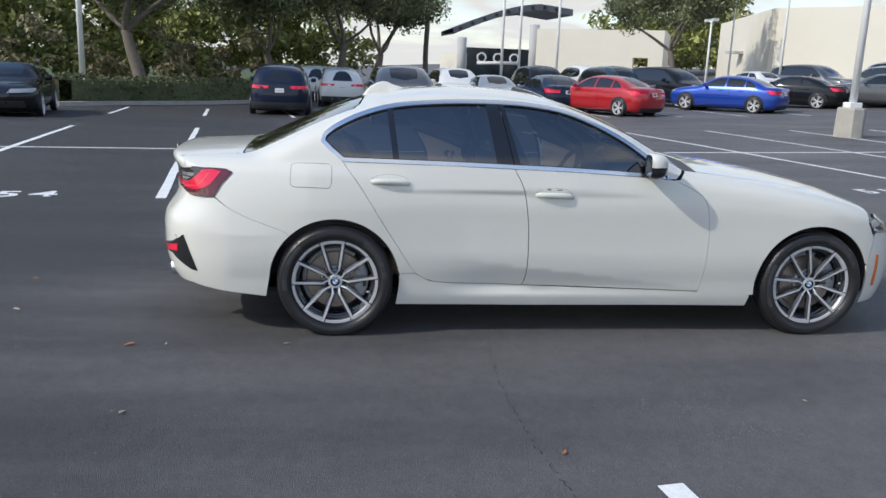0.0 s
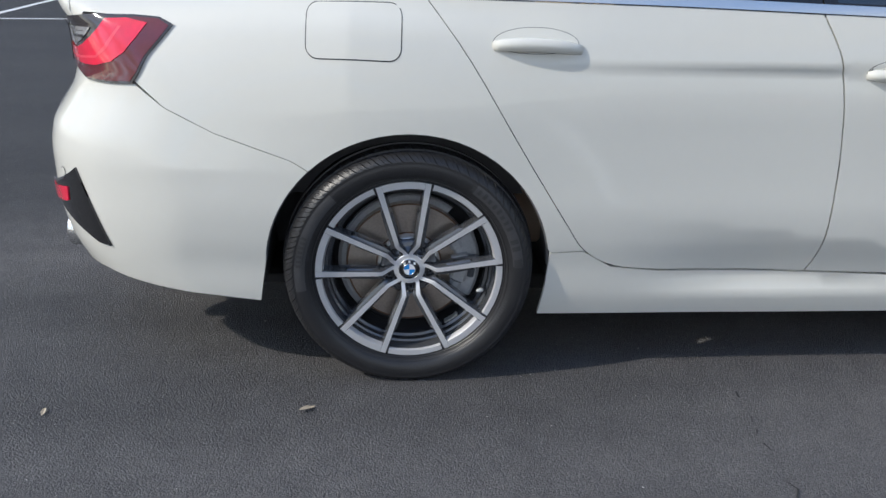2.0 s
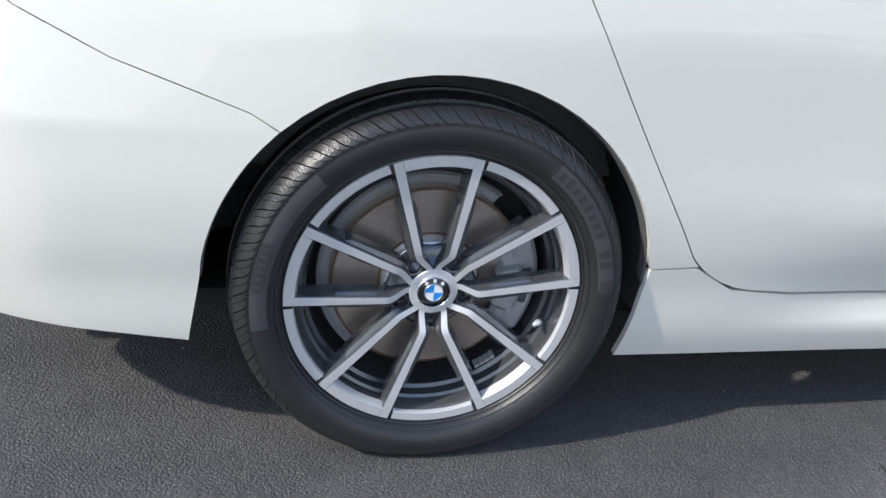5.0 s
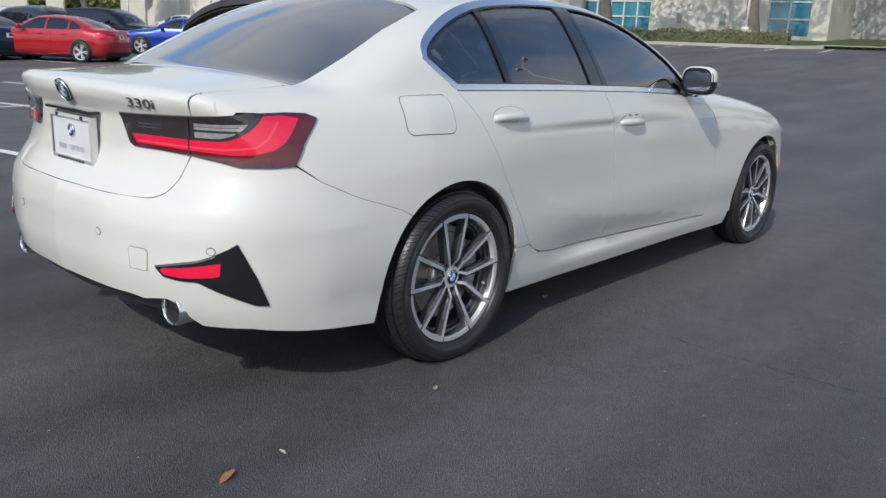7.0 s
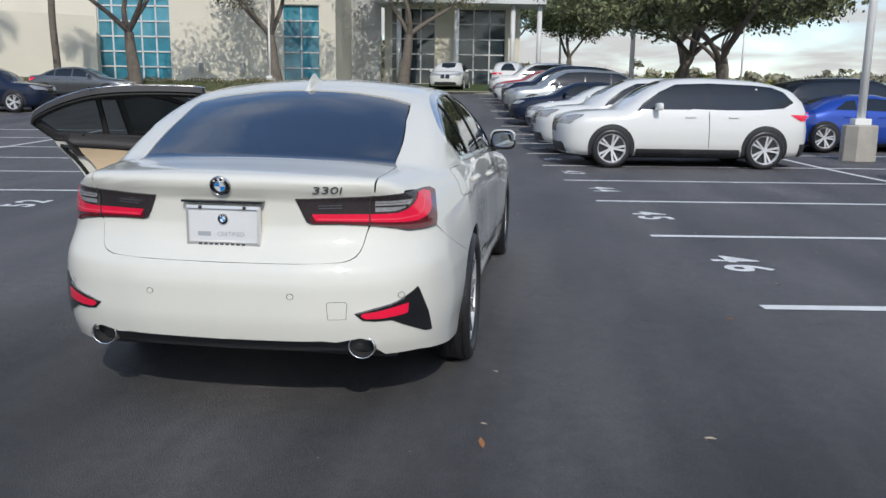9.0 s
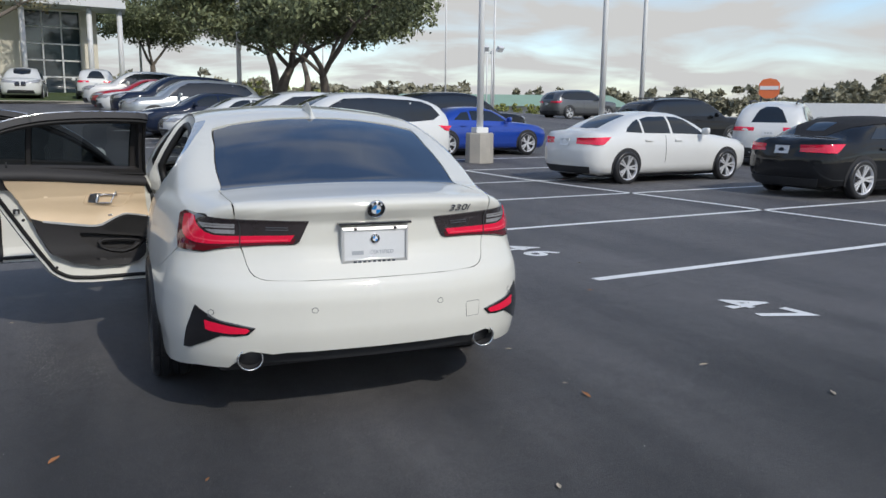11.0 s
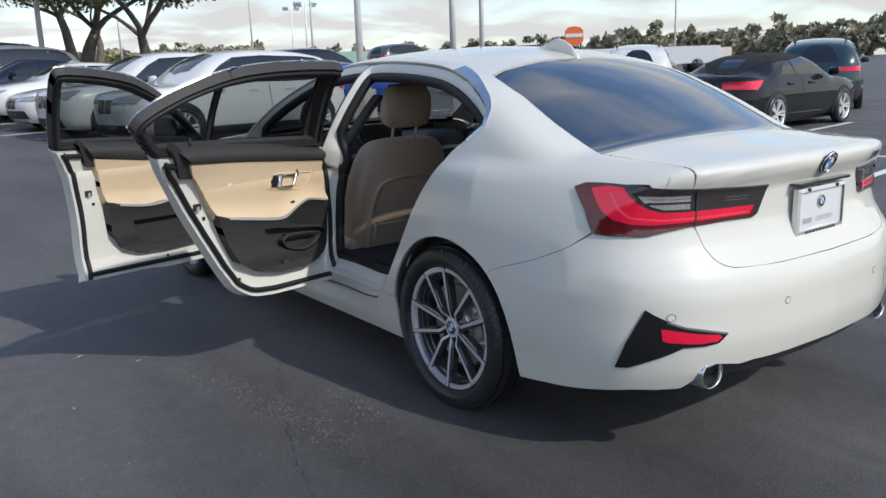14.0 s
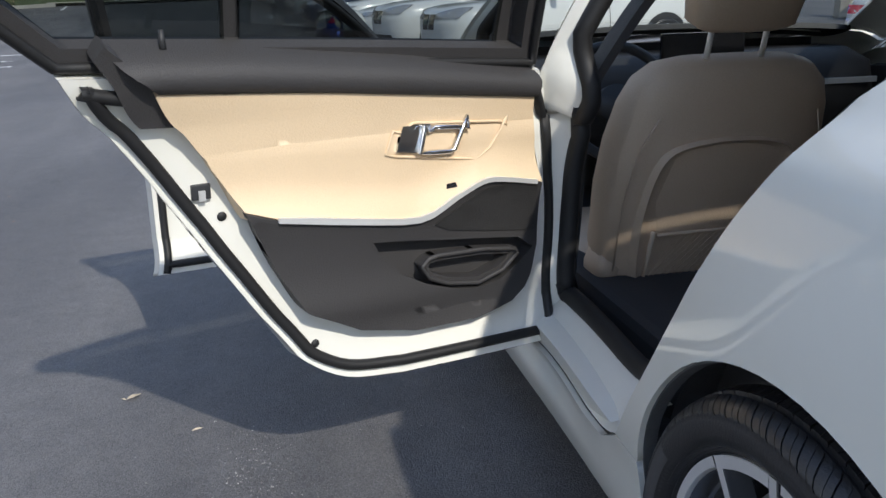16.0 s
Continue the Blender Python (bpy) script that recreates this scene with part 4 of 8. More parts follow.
def on_lot(p, lift=0.004):
    return Vector((p[0], p[1], gz(p[0], p[1]) + lift))


def paint_line(a, b, width, group="bay lines", label="white painted bay line on the asphalt", name="bay_line"):
    """A painted stripe with worn edges, draped on the lot."""
    a, b = Vector((*a, 0)), Vector((*b, 0))
    d = (b - a).normalized()
    s = Vector((-d.y, d.x, 0)) * width / 2
    n = max(2, int((b - a).length / .35))
    v, f = [], []
    for i in range(n + 1):
        p = a.lerp(b, i / n)
        for k in (1, -1):
            v.append(on_lot(p + s * k * (1 + .06 * math.sin(7.3 * i + k)), .005))
    f = [(2 * i, 2 * i + 1, 2 * i + 3, 2 * i + 2) for i in range(n)]
    ob = from_np(name, v, f, LINE_PAINT)
    return tagged(ob, label, "marking", group, "structure")


def bay_number(text, p, size=.56, turn=0.0, squash=.92):
    q = on_lot(p, .0055)
    ob = lettering(text, size, LINE_PAINT, Matrix.Translation(q) @ pose(0, 0, 0, 0, 0, math.degrees(LOT) + turn) @ Matrix.Diagonal((1, squash, 1, 1)), None, "bay_number", bold=.014)
    return tagged(ob, "white stencilled bay number on the asphalt", "marking", "bay numbers", "structure")


EAST = Vector((2.62, 1.29, 0))
for k in range(-3, 16):
    a = EAST + RY * 2.76 * k
    paint_line(a[:2], (a + RX * 11.2)[:2], .11)
    if k >= -2:
        c = a + RY * 1.42 + RX * .36
        bay_number(str(46 - k), c, turn=-90)
for m in range(3):
    a, b = EAST + RX * 5.6 + RY * (-8.3 + 18 * m), EAST + RX * 5.6 + RY * (-8.3 + 18 * (m + 1))
    paint_line(a[:2], b[:2], .11)
WEST = Vector((-3.64, -1.94, 0))
for k in range(-5, 9):
    a = WEST + RY * 2.76 * k
    paint_line(a[:2], (a - RX * 11.3)[:2], .11)
    c = a - RY * 1.40 - RX * .30
    bay_number(str(55 - k if k > 0 else 54 - k), c, turn=90)
    c2 = a - RX * 17.3
    paint_line(c2[:2], (c2 - RX * 5.2)[:2], .11)
for m in range(2):
    a, b = WEST - RX * 5.6 + RY * (-14 + 18 * m), WEST - RX * 5.6 + RY * (4 + 18 * m)
    paint_line(a[:2], b[:2], .11)
for k in range(9):
    a = Vector((-27.5, 33.2, 0)) + RX * 2.3 * k
    paint_line(a[:2], (a + RY * 3.6)[:2], .11)

# hairline cracks and litter on the asphalt
CRACK = mat("crack", (0.038, 0.038, 0.040), 0.95, var=0.1)
rng = random.Random(5)
def crack(pts, w):
    v, f = [], []
    line = [Vector((*p, 0)) for p in bent(*[(p[0], p[1]) for p in pts], n=18)]
    for i, p in enumerate(line):
        d = (line[min(i + 1, len(line) - 1)] - line[max(i - 1, 0)]).normalized()
        across = Vector((-d.y, d.x, 0))
        q = p + across * rng.uniform(-.010, .010)
        ww = w * (.3 + rng.random())
        v += [on_lot(q - across * ww, .0035), on_lot(q + across * ww, .0035)]
    f = [(2 * i, 2 * i + 1, 2 * i + 3, 2 * i + 2) for i in range(len(line) - 1) if rng.random() < .6]
    tagged(from_np("crack", v, f, CRACK), "thin dark crack in the asphalt", "crack", "cracks", "structure")
crack([(.94, .87), (1.46, .83), (1.88, .83), (2.28, .85), (2.60, .89), (3.1, 1.0)], .0022)
crack([(-1.2, .9), (-1.5, .2), (-1.7, -.5), (-1.75, -1.2)], .0013)


def leaf_litter(p, size, turn, material, kind="fallen_leaf"):
    bm = bmesh.new()
    pts = [(0, -.5, 0), (.16, -.25, .05), (.2, .1, .10), (.08, .42, .06), (0, .55, .12), (-.1, .4, .08), (-.2, .08, .12), (-.14, -.28, .06)]
    vs = [bm.verts.new((x * size, y * size, z * size)) for x, y, z in pts]
    mid = bm.verts.new((0, .02 * size, .0))
    for i in range(len(vs)):
        bm.faces.new((vs[i], vs[(i + 1) % len(vs)], mid))
    bm.transform(Matrix.Translation(on_lot(p, .005)) @ pose(0, 0, 0, rng.uniform(-12, 12), rng.uniform(-12, 12), turn))
    ob = part(kind, bm, material)
    return tagged(ob, "small dry brown leaf lying on the asphalt" if material is DEAD_LEAF else "small pale leaf scrap lying on the asphalt", "leaf", "fallen leaves")


for x, y, s, mt in ((1.025, -.26, .045, STRAW), (1.03, -1.09, .06, DEAD_LEAF), (1.02, -.9, .03, STRAW), (-1.33, -1.0, .06, DEAD_LEAF), (-.30, -2.04, .055, DEAD_LEAF), (2.35, .95, .05, DEAD_LEAF), (-1.9, 1.6, .05, STRAW), (-1.7, 1.35, .03, STRAW), (-2.5, .9, .04, STRAW), (2.2, -1.5, .06, STRAW), (1.9, -.9, .05, STRAW), (.4, -1.9, .05, STRAW), (2.9, 2.0, .05, STRAW)):
    leaf_litter((x, y), s, rng.uniform(0, 360), mt)
grit_rng = np.random.RandomState(9)
n = 6000
gp = np.stack([grit_rng.uniform(-4.5, 5.0, n), grit_rng.uniform(-4.2, 5.0, n)], 1)
trail = np.array([(-1.40, .15), (-1.44, .45), (-1.48, .75), (-1.56, 1.05), (-1.2, .2), (2.2, 1.9), (1.9, 1.6)])
pick = grit_rng.randint(0, len(trail), 1800)
gp[:1800] = trail[pick] + grit_rng.normal(size=(1800, 2)) * (.05, .16)
gs = (.0012 + .0022 * grit_rng.rand(n) ** 2)[:, None]
ga = grit_rng.uniform(0, 6.28, n)[:, None]
gv = np.concatenate([np.concatenate([gp + gs * np.concatenate([np.cos(ga + o), np.sin(ga + o)], 1), np.full((n, 1), .0045) + gs * h], 1) for o, h in ((0, 0), (2.1, 0), (4.2, 0), (1, .8))], 1).reshape(-1, 3)
gf = [(4 * i + a, 4 * i + b, 4 * i + 3) for i in range(n) for a, b in ((0, 1), (1, 2), (2, 0))]
GRIT = mat("grit", (.34, .33, .31), .85, var=.5, scale=40, fine=200, island=.6)
tagged(from_np("grit", [(x, y, z + gz(x, y)) for x, y, z in gv], gf, GRIT), "fine pale grit scattered over the asphalt", "grit", kind="stuff")
for i in range(70):
    x, y = rng.uniform(-4.5, 5), rng.uniform(-3.2, 7)
    if not (-1.7 < x < 1.0 and -1.1 < y < 3.8):
        leaf_litter((x, y), rng.uniform(.012, .035), rng.uniform(0, 360), STRAW if rng.random() < .75 else DEAD_LEAF)


# ---- doors of the sedan ----
def strip(line, w0, w1):
    """An outline round an open line of (y, z), from w0 below to w1 above it."""
    return [(y, z - w0) for y, z in line] + [(y, z + w1) for y, z in line[::-1]]


def side_tube(name, line, depth, r, material, parent, s, xf, closed=True, sides=8, label=""):
    """A round bead that follows an outline at a depth below the body side."""
    pts = dense(line, .03, closed)
    p, n = lay_side(pts)
    p = p + n * depth
    p[:, 0] *= s
    path = [xf @ Vector(q) for q in p]
    if closed:
        path += path[:2]
    v, f = tube(path, r, sides, cap=False)
    return from_np(name, v, f, material, parent, label, True)


def side_point(y, z, depth, s, xf):
    p, n = lay_side(np.array([[y, z]]))
    p, n = p[0] + n[0] * depth, n[0]
    return xf @ Vector((p[0] * s, p[1], p[2])), (xf.to_3x3() @ Vector((n[0] * s, n[1], n[2]))).normalized()


def pull_handle(y0, y1, z0, z1, parent, s, xf):
    """A body-coloured pull bar standing off the door over a shallow dish."""
    path, rad = [], []
    for i in range(13):
        t = i / 12
        off = .020 * math.sin(math.pi * min(max(t * 1.08 - .02, 0), 1)) ** .45
        path.append(side_point(y0 + (y1 - y0) * t, z0 + (z1 - z0) * t + .004 * math.sin(math.pi * t), off - .004, s, xf)[0])
        rad.append(.0165 - .004 * abs(2 * t - 1) ** 3)
    v, f = tube(path, rad, 12)
    bar = from_np("pull_handle", v, f, PAINT_WHITE, parent, "body-coloured pull handle", smooth=True)
    ym, zm = (y0 + y1) / 2 - .005, (z0 + z1) / 2 + .010
    dish = [(ym + (y1 - y0) * .5 * math.cos(a), zm + .036 * math.sin(a) * (1 if math.sin(a) > 0 else .7)) for a in np.linspace(0, 2 * math.pi, 28, endpoint=False)]
    # dark outline draws the shade at the edge of a dish that lies flat
    panel("handle_dish_edge", dish, lay_side, SHUT, bar, h=.02, lift=.0005, rim=0, side=s, xf=xf)
    panel("handle_dish", shrink(dish, .0012), lay_side, PAINT_WHITE, bar, h=.015, lift=.001, rim=0, side=s, xf=xf)


def window_parts(door, win, panes, s, xf, opened):
    frame_in = shrink(win, .040)
    if opened:
        panel("window_frame", win, lay_side, CARD_DARK, door, "black window frame", h=.02, lift=-.040, rim=-.042, side=s, xf=xf, holes=[frame_in])
        side_tube("window_seal", shrink(win, .012), -.047, .009, RUBBER, door, s, xf)
        panel("window_chrome", win, lay_side, CHROME, door, "satin chrome window surround", h=.02, lift=.003, rim=.006, side=s, xf=xf, holes=[shrink(win, .018)])
    panel("window_pillar", win, lay_side, CARD_DARK if opened else BLACK_GLOSS, door, "black window pillar trim", h=.02, lift=.0015, rim=.006, side=s, xf=xf, holes=[q for q in panes])
    for q in panes:
        panel("window_glass", shrink(q, -.004), lay_side, GLASS_OPEN if opened else GLASS_TINT, door, "tinted side window glass", h=.03, lift=-.006, rim=.004, side=s, xf=xf)


def door_lining(door, s, xf, rear):
    """Painted inner frame, seals and the trim panel with its armrest, pull and pocket."""
    skin = RD_SKIN if rear else FD_SKIN
    panel("inner_frame", shrink(skin, .003), lay_side, JAMB, door, "white painted inner frame", h=.025, lift=-.058, rim=0, side=s, xf=xf)
    side_tube("door_seal", shrink(skin, .027), -.064, .0115, RUBBER, door, s, xf)
    if rear:
        roll_top, roll_low, ends = ((.10, 1.027), (.334, 1.025), (.654, 1.004), (.94, .974), (1.0, .966)), ((.15, .970), (.50, .951), (.966, .917), (1.0, .914)), ((.105, .985), (.178, .972))
        corner = [(.100, 1.045), (.190, .968), (.226, .903), (.159, .908), (.085, 1.02)]
        beige = [(.174, .967), (.504, .950), (.970, .916), (.995, .712), (.93, .728), (.882, .736), (.835, .726), (.76, .693), (.692, .668), (.54, .681), (.391, .704), (.328, .727), (.249, .857)]
        dark = [(.325, .727), (.391, .700), (.54, .677), (.692, .664), (.76, .689), (.835, .722), (.882, .733), (.995, .709), (1.003, .567), (.975, .46), (.92, .405), (.84, .388), (.685, .403), (.557, .436), (.441, .508), (.383, .60)]
        bar = [(.384, .705), (.54, .682), (.681, .668), (.76, .698), (.832, .734), (.882, .735), (.977, .716)]
        pock = [(.583, .630), (.605, .592), (.650, .552), (.714, .521), (.78, .500), (.843, .488), (.90, .500), (.95, .530), (.991, .562), (.949, .588), (.84, .600), (.74, .612), (.66, .624)]
        spk = [(.722, .650), (.790, .686), (.851, .714), (.90, .718), (.983, .702), (.988, .600), (.85, .618), (.76, .632)]
        around = [(.614, .813), (.660, .872), (.672, .879), (.885, .869), (.905, .860), (.906, .846), (.842, .790), (.828, .783), (.64, .806)]
        plate = [(.635, .820), (.690, .812), (.730, .872), (.678, .873)]
        loop = [(.684, .814), (.717, .871), (.788, .867), (.800, .855), (.797, .842), (.767, .816), (.755, .811)]
        button, latch, plugs = (.764, .728), (.262, .766), ((.299, .710), (.470, .415))
    else:
        roll_top, roll_low, ends = ((1.10, 1.010), (1.40, .985), (1.95, .945)), ((1.15, .933), (1.481, .893), (1.98, .858)), ((1.125, 1.97), (1.181, 1.97))
        corner = [(1.115, 1.02), (1.190, .932), (1.205, .88), (1.150, .885), (1.105, 1.0)]
        beige = [(1.186, .925), (1.21, .80), (1.234, .687), (1.30, .672), (1.462, .65), (1.6, .66), (1.76, .71), (1.90, .72), (1.98, .715), (1.97, .86), (1.481, .892)]
        dark = [(1.234, .684), (1.253, .539), (1.318, .430), (1.423, .383), (1.603, .372), (1.9, .38), (2.05, .45), (2.08, .60), (2.06, .72), (1.90, .715), (1.76, .705), (1.6, .655), (1.462, .645), (1.30, .667)]
        bar = [(1.30, .668), (1.462, .646), (1.6, .656), (1.76, .706), (1.90, .716), (1.97, .712)]
        pock = [(1.38, .575), (1.95, .56), (2.0, .50), (1.9, .43), (1.48, .42), (1.40, .48)]
        spk = [(1.78, .68), (1.88, .70), (2.02, .70), (2.03, .60), (1.82, .60)]
        around = [(1.65, .785), (1.70, .850), (1.90, .840), (1.92, .822), (1.85, .755)]
        plate = [(1.67, .792), (1.725, .784), (1.765, .844), (1.713, .845)]
        loop = [(1.72, .786), (1.752, .843), (1.823, .839), (1.83, .818), (1.80, .788)]
        button, latch, plugs = (1.80, .70), (1.165, .739), ((1.19, .68), (1.6, .325))
    by, bz = [p[0] for p in bar], [p[1] for p in bar]

    def lay_pad(swell):
        """The lining's layout: the body side moved in by a swelling depth."""
        def spot(q):
            p, n = lay_side(q)
            return p - n * swell(q[:, 0], q[:, 1])[:, None], n

        def lay(q):
            p, n = spot(q)
            e = np.array([.003, 0]), np.array([0, .003])
            m = np.cross(spot(q + e[0])[0] - spot(q - e[0])[0], spot(q + e[1])[0] - spot(q - e[1])[0])
            m /= np.maximum(np.linalg.norm(m, axis=1, keepdims=True), 1e-9)
            return p, m * np.sign((m * n).sum(1, keepdims=True))
        return lay

    pad_up = lay_pad(lambda y, z: .092 + .026 * np.clip(1 - (z - np.interp(y, by, bz)) / .085, 0, 1) ** 2)
    pad_low = lay_pad(lambda y, z: .094 + .024 * np.exp(-np.maximum(np.interp(y, by, bz) - z, 0) / .075) + .010 * np.exp(-((z - .50) / .05) ** 2))
    # soft top roll, rounded from the glass over to the trim panel
    grid, cols = [], 26
    for k, (depth, mix) in enumerate(((-.018, 0), (-.050, .03), (-.078, .12), (-.094, .28), (-.101, .50), (-.102, .75), (-.098, .95), (-.086, 1.04))):
        y0 = ends[0][0] + (ends[1][0] - ends[0][0]) * mix
        y1 = ends[0][1] + (ends[1][1] - ends[0][1]) * mix
        for i in range(cols):
            y = y0 + (y1 - y0) * i / (cols - 1)
            zt, zb = (float(np.interp(y, [p[0] for p in c], [p[1] for p in c])) for c in (roll_top, roll_low))
            grid.append(side_point(y, zt + (zb - zt) * mix, depth, s, xf)[0])
    rf = [(k * cols + i, k * cols + i + 1, (k + 1) * cols + i + 1, (k + 1) * cols + i) for k in range(7) for i in range(cols - 1)]
    rf += [tuple(k * cols for k in range(8)), tuple(k * cols + cols - 1 for k in range(7, -1, -1))]
    crisp(from_np("door_top_roll", grid, rf, CARD_DARK, door, "anthracite soft door top", smooth=True), 50)
    panel("corner_trim", corner, lay_side, CARD_DARK, door, h=.02, lift=-.078, rim=-.04, side=s, xf=xf)
    panel("trim_panel", beige, pad_up, CARD_BEIGE, door, "beige door trim panel with a padded armrest", h=.016, rim=-.04, side=s, xf=xf)
    low = panel("lower_panel", dark, pad_low, CARD_DARK, door, "anthracite lower door panel", h=.018, rim=-.05, side=s, xf=xf, holes=[pock])
    panel("door_pocket", shrink(pock, -.006), lay_side, CARD_DARK, low, h=.03, lift=-.068, rim=.0, side=s, xf=xf)
    panel("speaker_grille", spk, pad_low, GRILLE, low, "black perforated speaker grille", h=.02, lift=-.003, rim=-.004, side=s, xf=xf)
    if rear:
        cup = [(.697, .562), (.712, .576), (.735, .580), (.85, .577), (.935, .566), (.944, .556), (.905, .522), (.841, .503), (.76, .516), (.715, .535)]
        side_tube("cup_ring", cup, -.104, .0055, CARD_DARK, low, s, xf)
        panel("cup_wall", cup, lay_side, CARD_DARK, low, h=.03, lift=-.100, rim=-.035, side=s, xf=xf, holes=[shrink(cup, .012)])
    strip_line = bent(*bar, n=3)
    panel("silver_strip", strip(strip_line, .007, .005), lay_side, SILVER_TRIM, door, "silver trim strip", h=.02, lift=-.123, rim=-.012, side=s, xf=xf)
    side_tube("pull_surround", around, -.0935, .0030, CARD_BEIGE, door, s, xf, sides=6)
    pull = panel("inner_pull", plate, lay_side, CHROME, door, "chrome inner door pull", h=.012, lift=-.099, rim=-.010, side=s, xf=xf)
    side_tube("pull_loop", loop, -.103, .0055, CHROME, pull, s, xf)
    panel("pull_bowl", shrink(loop, .004), lay_side, CARD_BEIGE, pull, h=.02, lift=-.0945, rim=0, side=s, xf=xf)
    panel("window_switch", [(button[0] - .012, button[1] - .007), (button[0] + .012, button[1] - .004), (button[0] + .010, button[1] + .007), (button[0] - .010, button[1] + .004)], pad_up, BLACK_GLOSS, door, h=.01, lift=-.002, rim=-.003, side=s, xf=xf)
    p, n = side_point(*latch, -.062, s, xf)
    m = facing(p, -n)
    bm = bmesh.new()
    box(bm, -.017, .017, -.014, .014, -.004, .006, .003)
    bm.transform(m)
    lk = part("door_latch", bm, BLACK_TRIM, door, "black door latch")
    bm = bmesh.new()
    box(bm, -.006, .006, -.015, .004, .007, .010)
    bm.transform(m)
    part("latch_claw", bm, SILVER_TRIM, lk)
    for q in plugs:
        p, n = side_point(*q, -.060, s, xf)
        v, f = revolve([(.003, 0), (.003, .006), (.0, .009)], 14, "z")
        mm = facing(p, -n)
        from_np("door_plug", [mm @ Vector(t) for t in v], f, RUBBER, door, smooth=True)
    if rear:
        p, n = side_point(.20, 1.024, -.045, s, xf)
        tubed("lock_pin", [p, p + Vector((0, 0, .030))], [.006, .004], BLACK_TRIM, door)


def wing_mirror(door, s, xf):
    bm = bmesh.new()
    secs = [(1.742, .88, .078), (1.752, .98, .086), (1.780, 1.0, .088), (1.815, .92, .080), (1.840, .70, .060), (1.854, .35, .03)]
    rows = []
    for y, k, hh in secs:
        row = []
        for i in range(20):
            a = 2 * math.pi * i / 20
            c, sn = math.cos(a), math.sin(a)
            c, sn = math.copysign(abs(c) ** .6, c), math.copysign(abs(sn) ** .6, sn)
            row.append(bm.verts.new((s * (.915 + c * .092 * k), y + .02 * (1 - c) * .5, 1.012 + sn * hh * .82)))
        rows.append(row)
    for a, b in zip(rows, rows[1:]):
        for i in range(20):
            bm.faces.new((a[i], a[(i + 1) % 20], b[(i + 1) % 20], b[i]))
    bm.faces.new(rows[-1])
    for fc in bm.faces:
        fc.material_index = 1 if fc.calc_center_median().z < 1.000 else 0
    bmesh.ops.recalc_face_normals(bm, faces=bm.faces)
    bm.transform(xf)
    cap = part("mirror_housing", bm, [PAINT_WHITE, BLACK_GLOSS], door, "white and black wing mirror housing", True)
    v = [(s * (.920 + math.copysign(abs(math.cos(a)) ** .6, math.cos(a)) * .076), 1.744 + .008 * (1 - math.cos(a)), 1.012 + math.copysign(abs(math.sin(a)) ** .6, math.sin(a)) * .048) for a in np.linspace(0, 2 * math.pi, 24, endpoint=False)]
    from_np("mirror_glass", [xf @ Vector(p) for p in v], [tuple(range(24))], mirror_mat, cap, "mirror glass")
    v = [(s * (.920 + math.copysign(abs(math.cos(a)) ** .6, math.cos(a)) * .086), 1.7455 + .008 * (1 - math.cos(a)), 1.012 + math.copysign(abs(math.sin(a)) ** .6, math.sin(a)) * .058) for a in np.linspace(0, 2 * math.pi, 24, endpoint=False)]
    from_np("mirror_rim", [xf @ Vector(p) for p in v], [tuple(range(24))], BLACK_GLOSS, cap)
    tubed("mirror_stalk", [xf @ Vector(p) for p in ((s * .80, 1.80, .945), (s * .85, 1.80, .95), (s * .90, 1.80, .975))], [.028, .022, .026], BLACK_TRIM, cap)


mirror_mat = mat("mirror_silver", (0.38, 0.40, 0.42), 0.02, 1.0, var=0)
RD_PANES = [win_sub(shrink(RD_WIN, .026), (-.2, 0), (.318, -.13)), win_sub(shrink(RD_WIN, .026), (.352, -.13), (.905, -.17))]
FD_PANES = [win_sub(shrink(FD_WIN, .026), (1.040, -.27), (2.2, 0))]


def door(rear, s, xf, opened):
    skin = RD_SKIN if rear else FD_SKIN
    d = panel("rear_door" if rear else "front_door", shrink(skin, .0022), lay_side, PAINT_WHITE, car, "white door standing open" if opened else "", h=.022, rim=.058, side=s, xf=xf)
    window_parts(d, RD_WIN if rear else FD_WIN, RD_PANES if rear else FD_PANES, s, xf, opened)
    if rear:
        pull_handle(.195, .402, .882, .876, d, s, xf)
    else:
        pull_handle(1.128, 1.342, .826, .818, d, s, xf)
        wing_mirror(d, s, xf)
    if opened:
        door_lining(d, s, xf, rear)
    else:
        panel("trim_panel", shrink(skin, .07), lay_side, CARD_DARK, d, h=.05, lift=-.10, rim=-.03, side=s, xf=xf)
    return d


def hinge(x, y, a, lift):
    """A door turned on its leaning hinge line, which lifts the far end."""
    return Matrix.Translation((x, y, 0)) @ pose(0, 0, 0, 0, 0, a) @ pose(0, 0, 0, -lift) @ Matrix.Translation((-x, -y, 0))


door(True, 1, Matrix(), False)
door(False, 1, Matrix(), False)
door(True, -1, hinge(-.850, 1.052, -68.5, 2.0), True)
door(False, -1, hinge(-.820, 2.145, -68.5, 1.15), True)

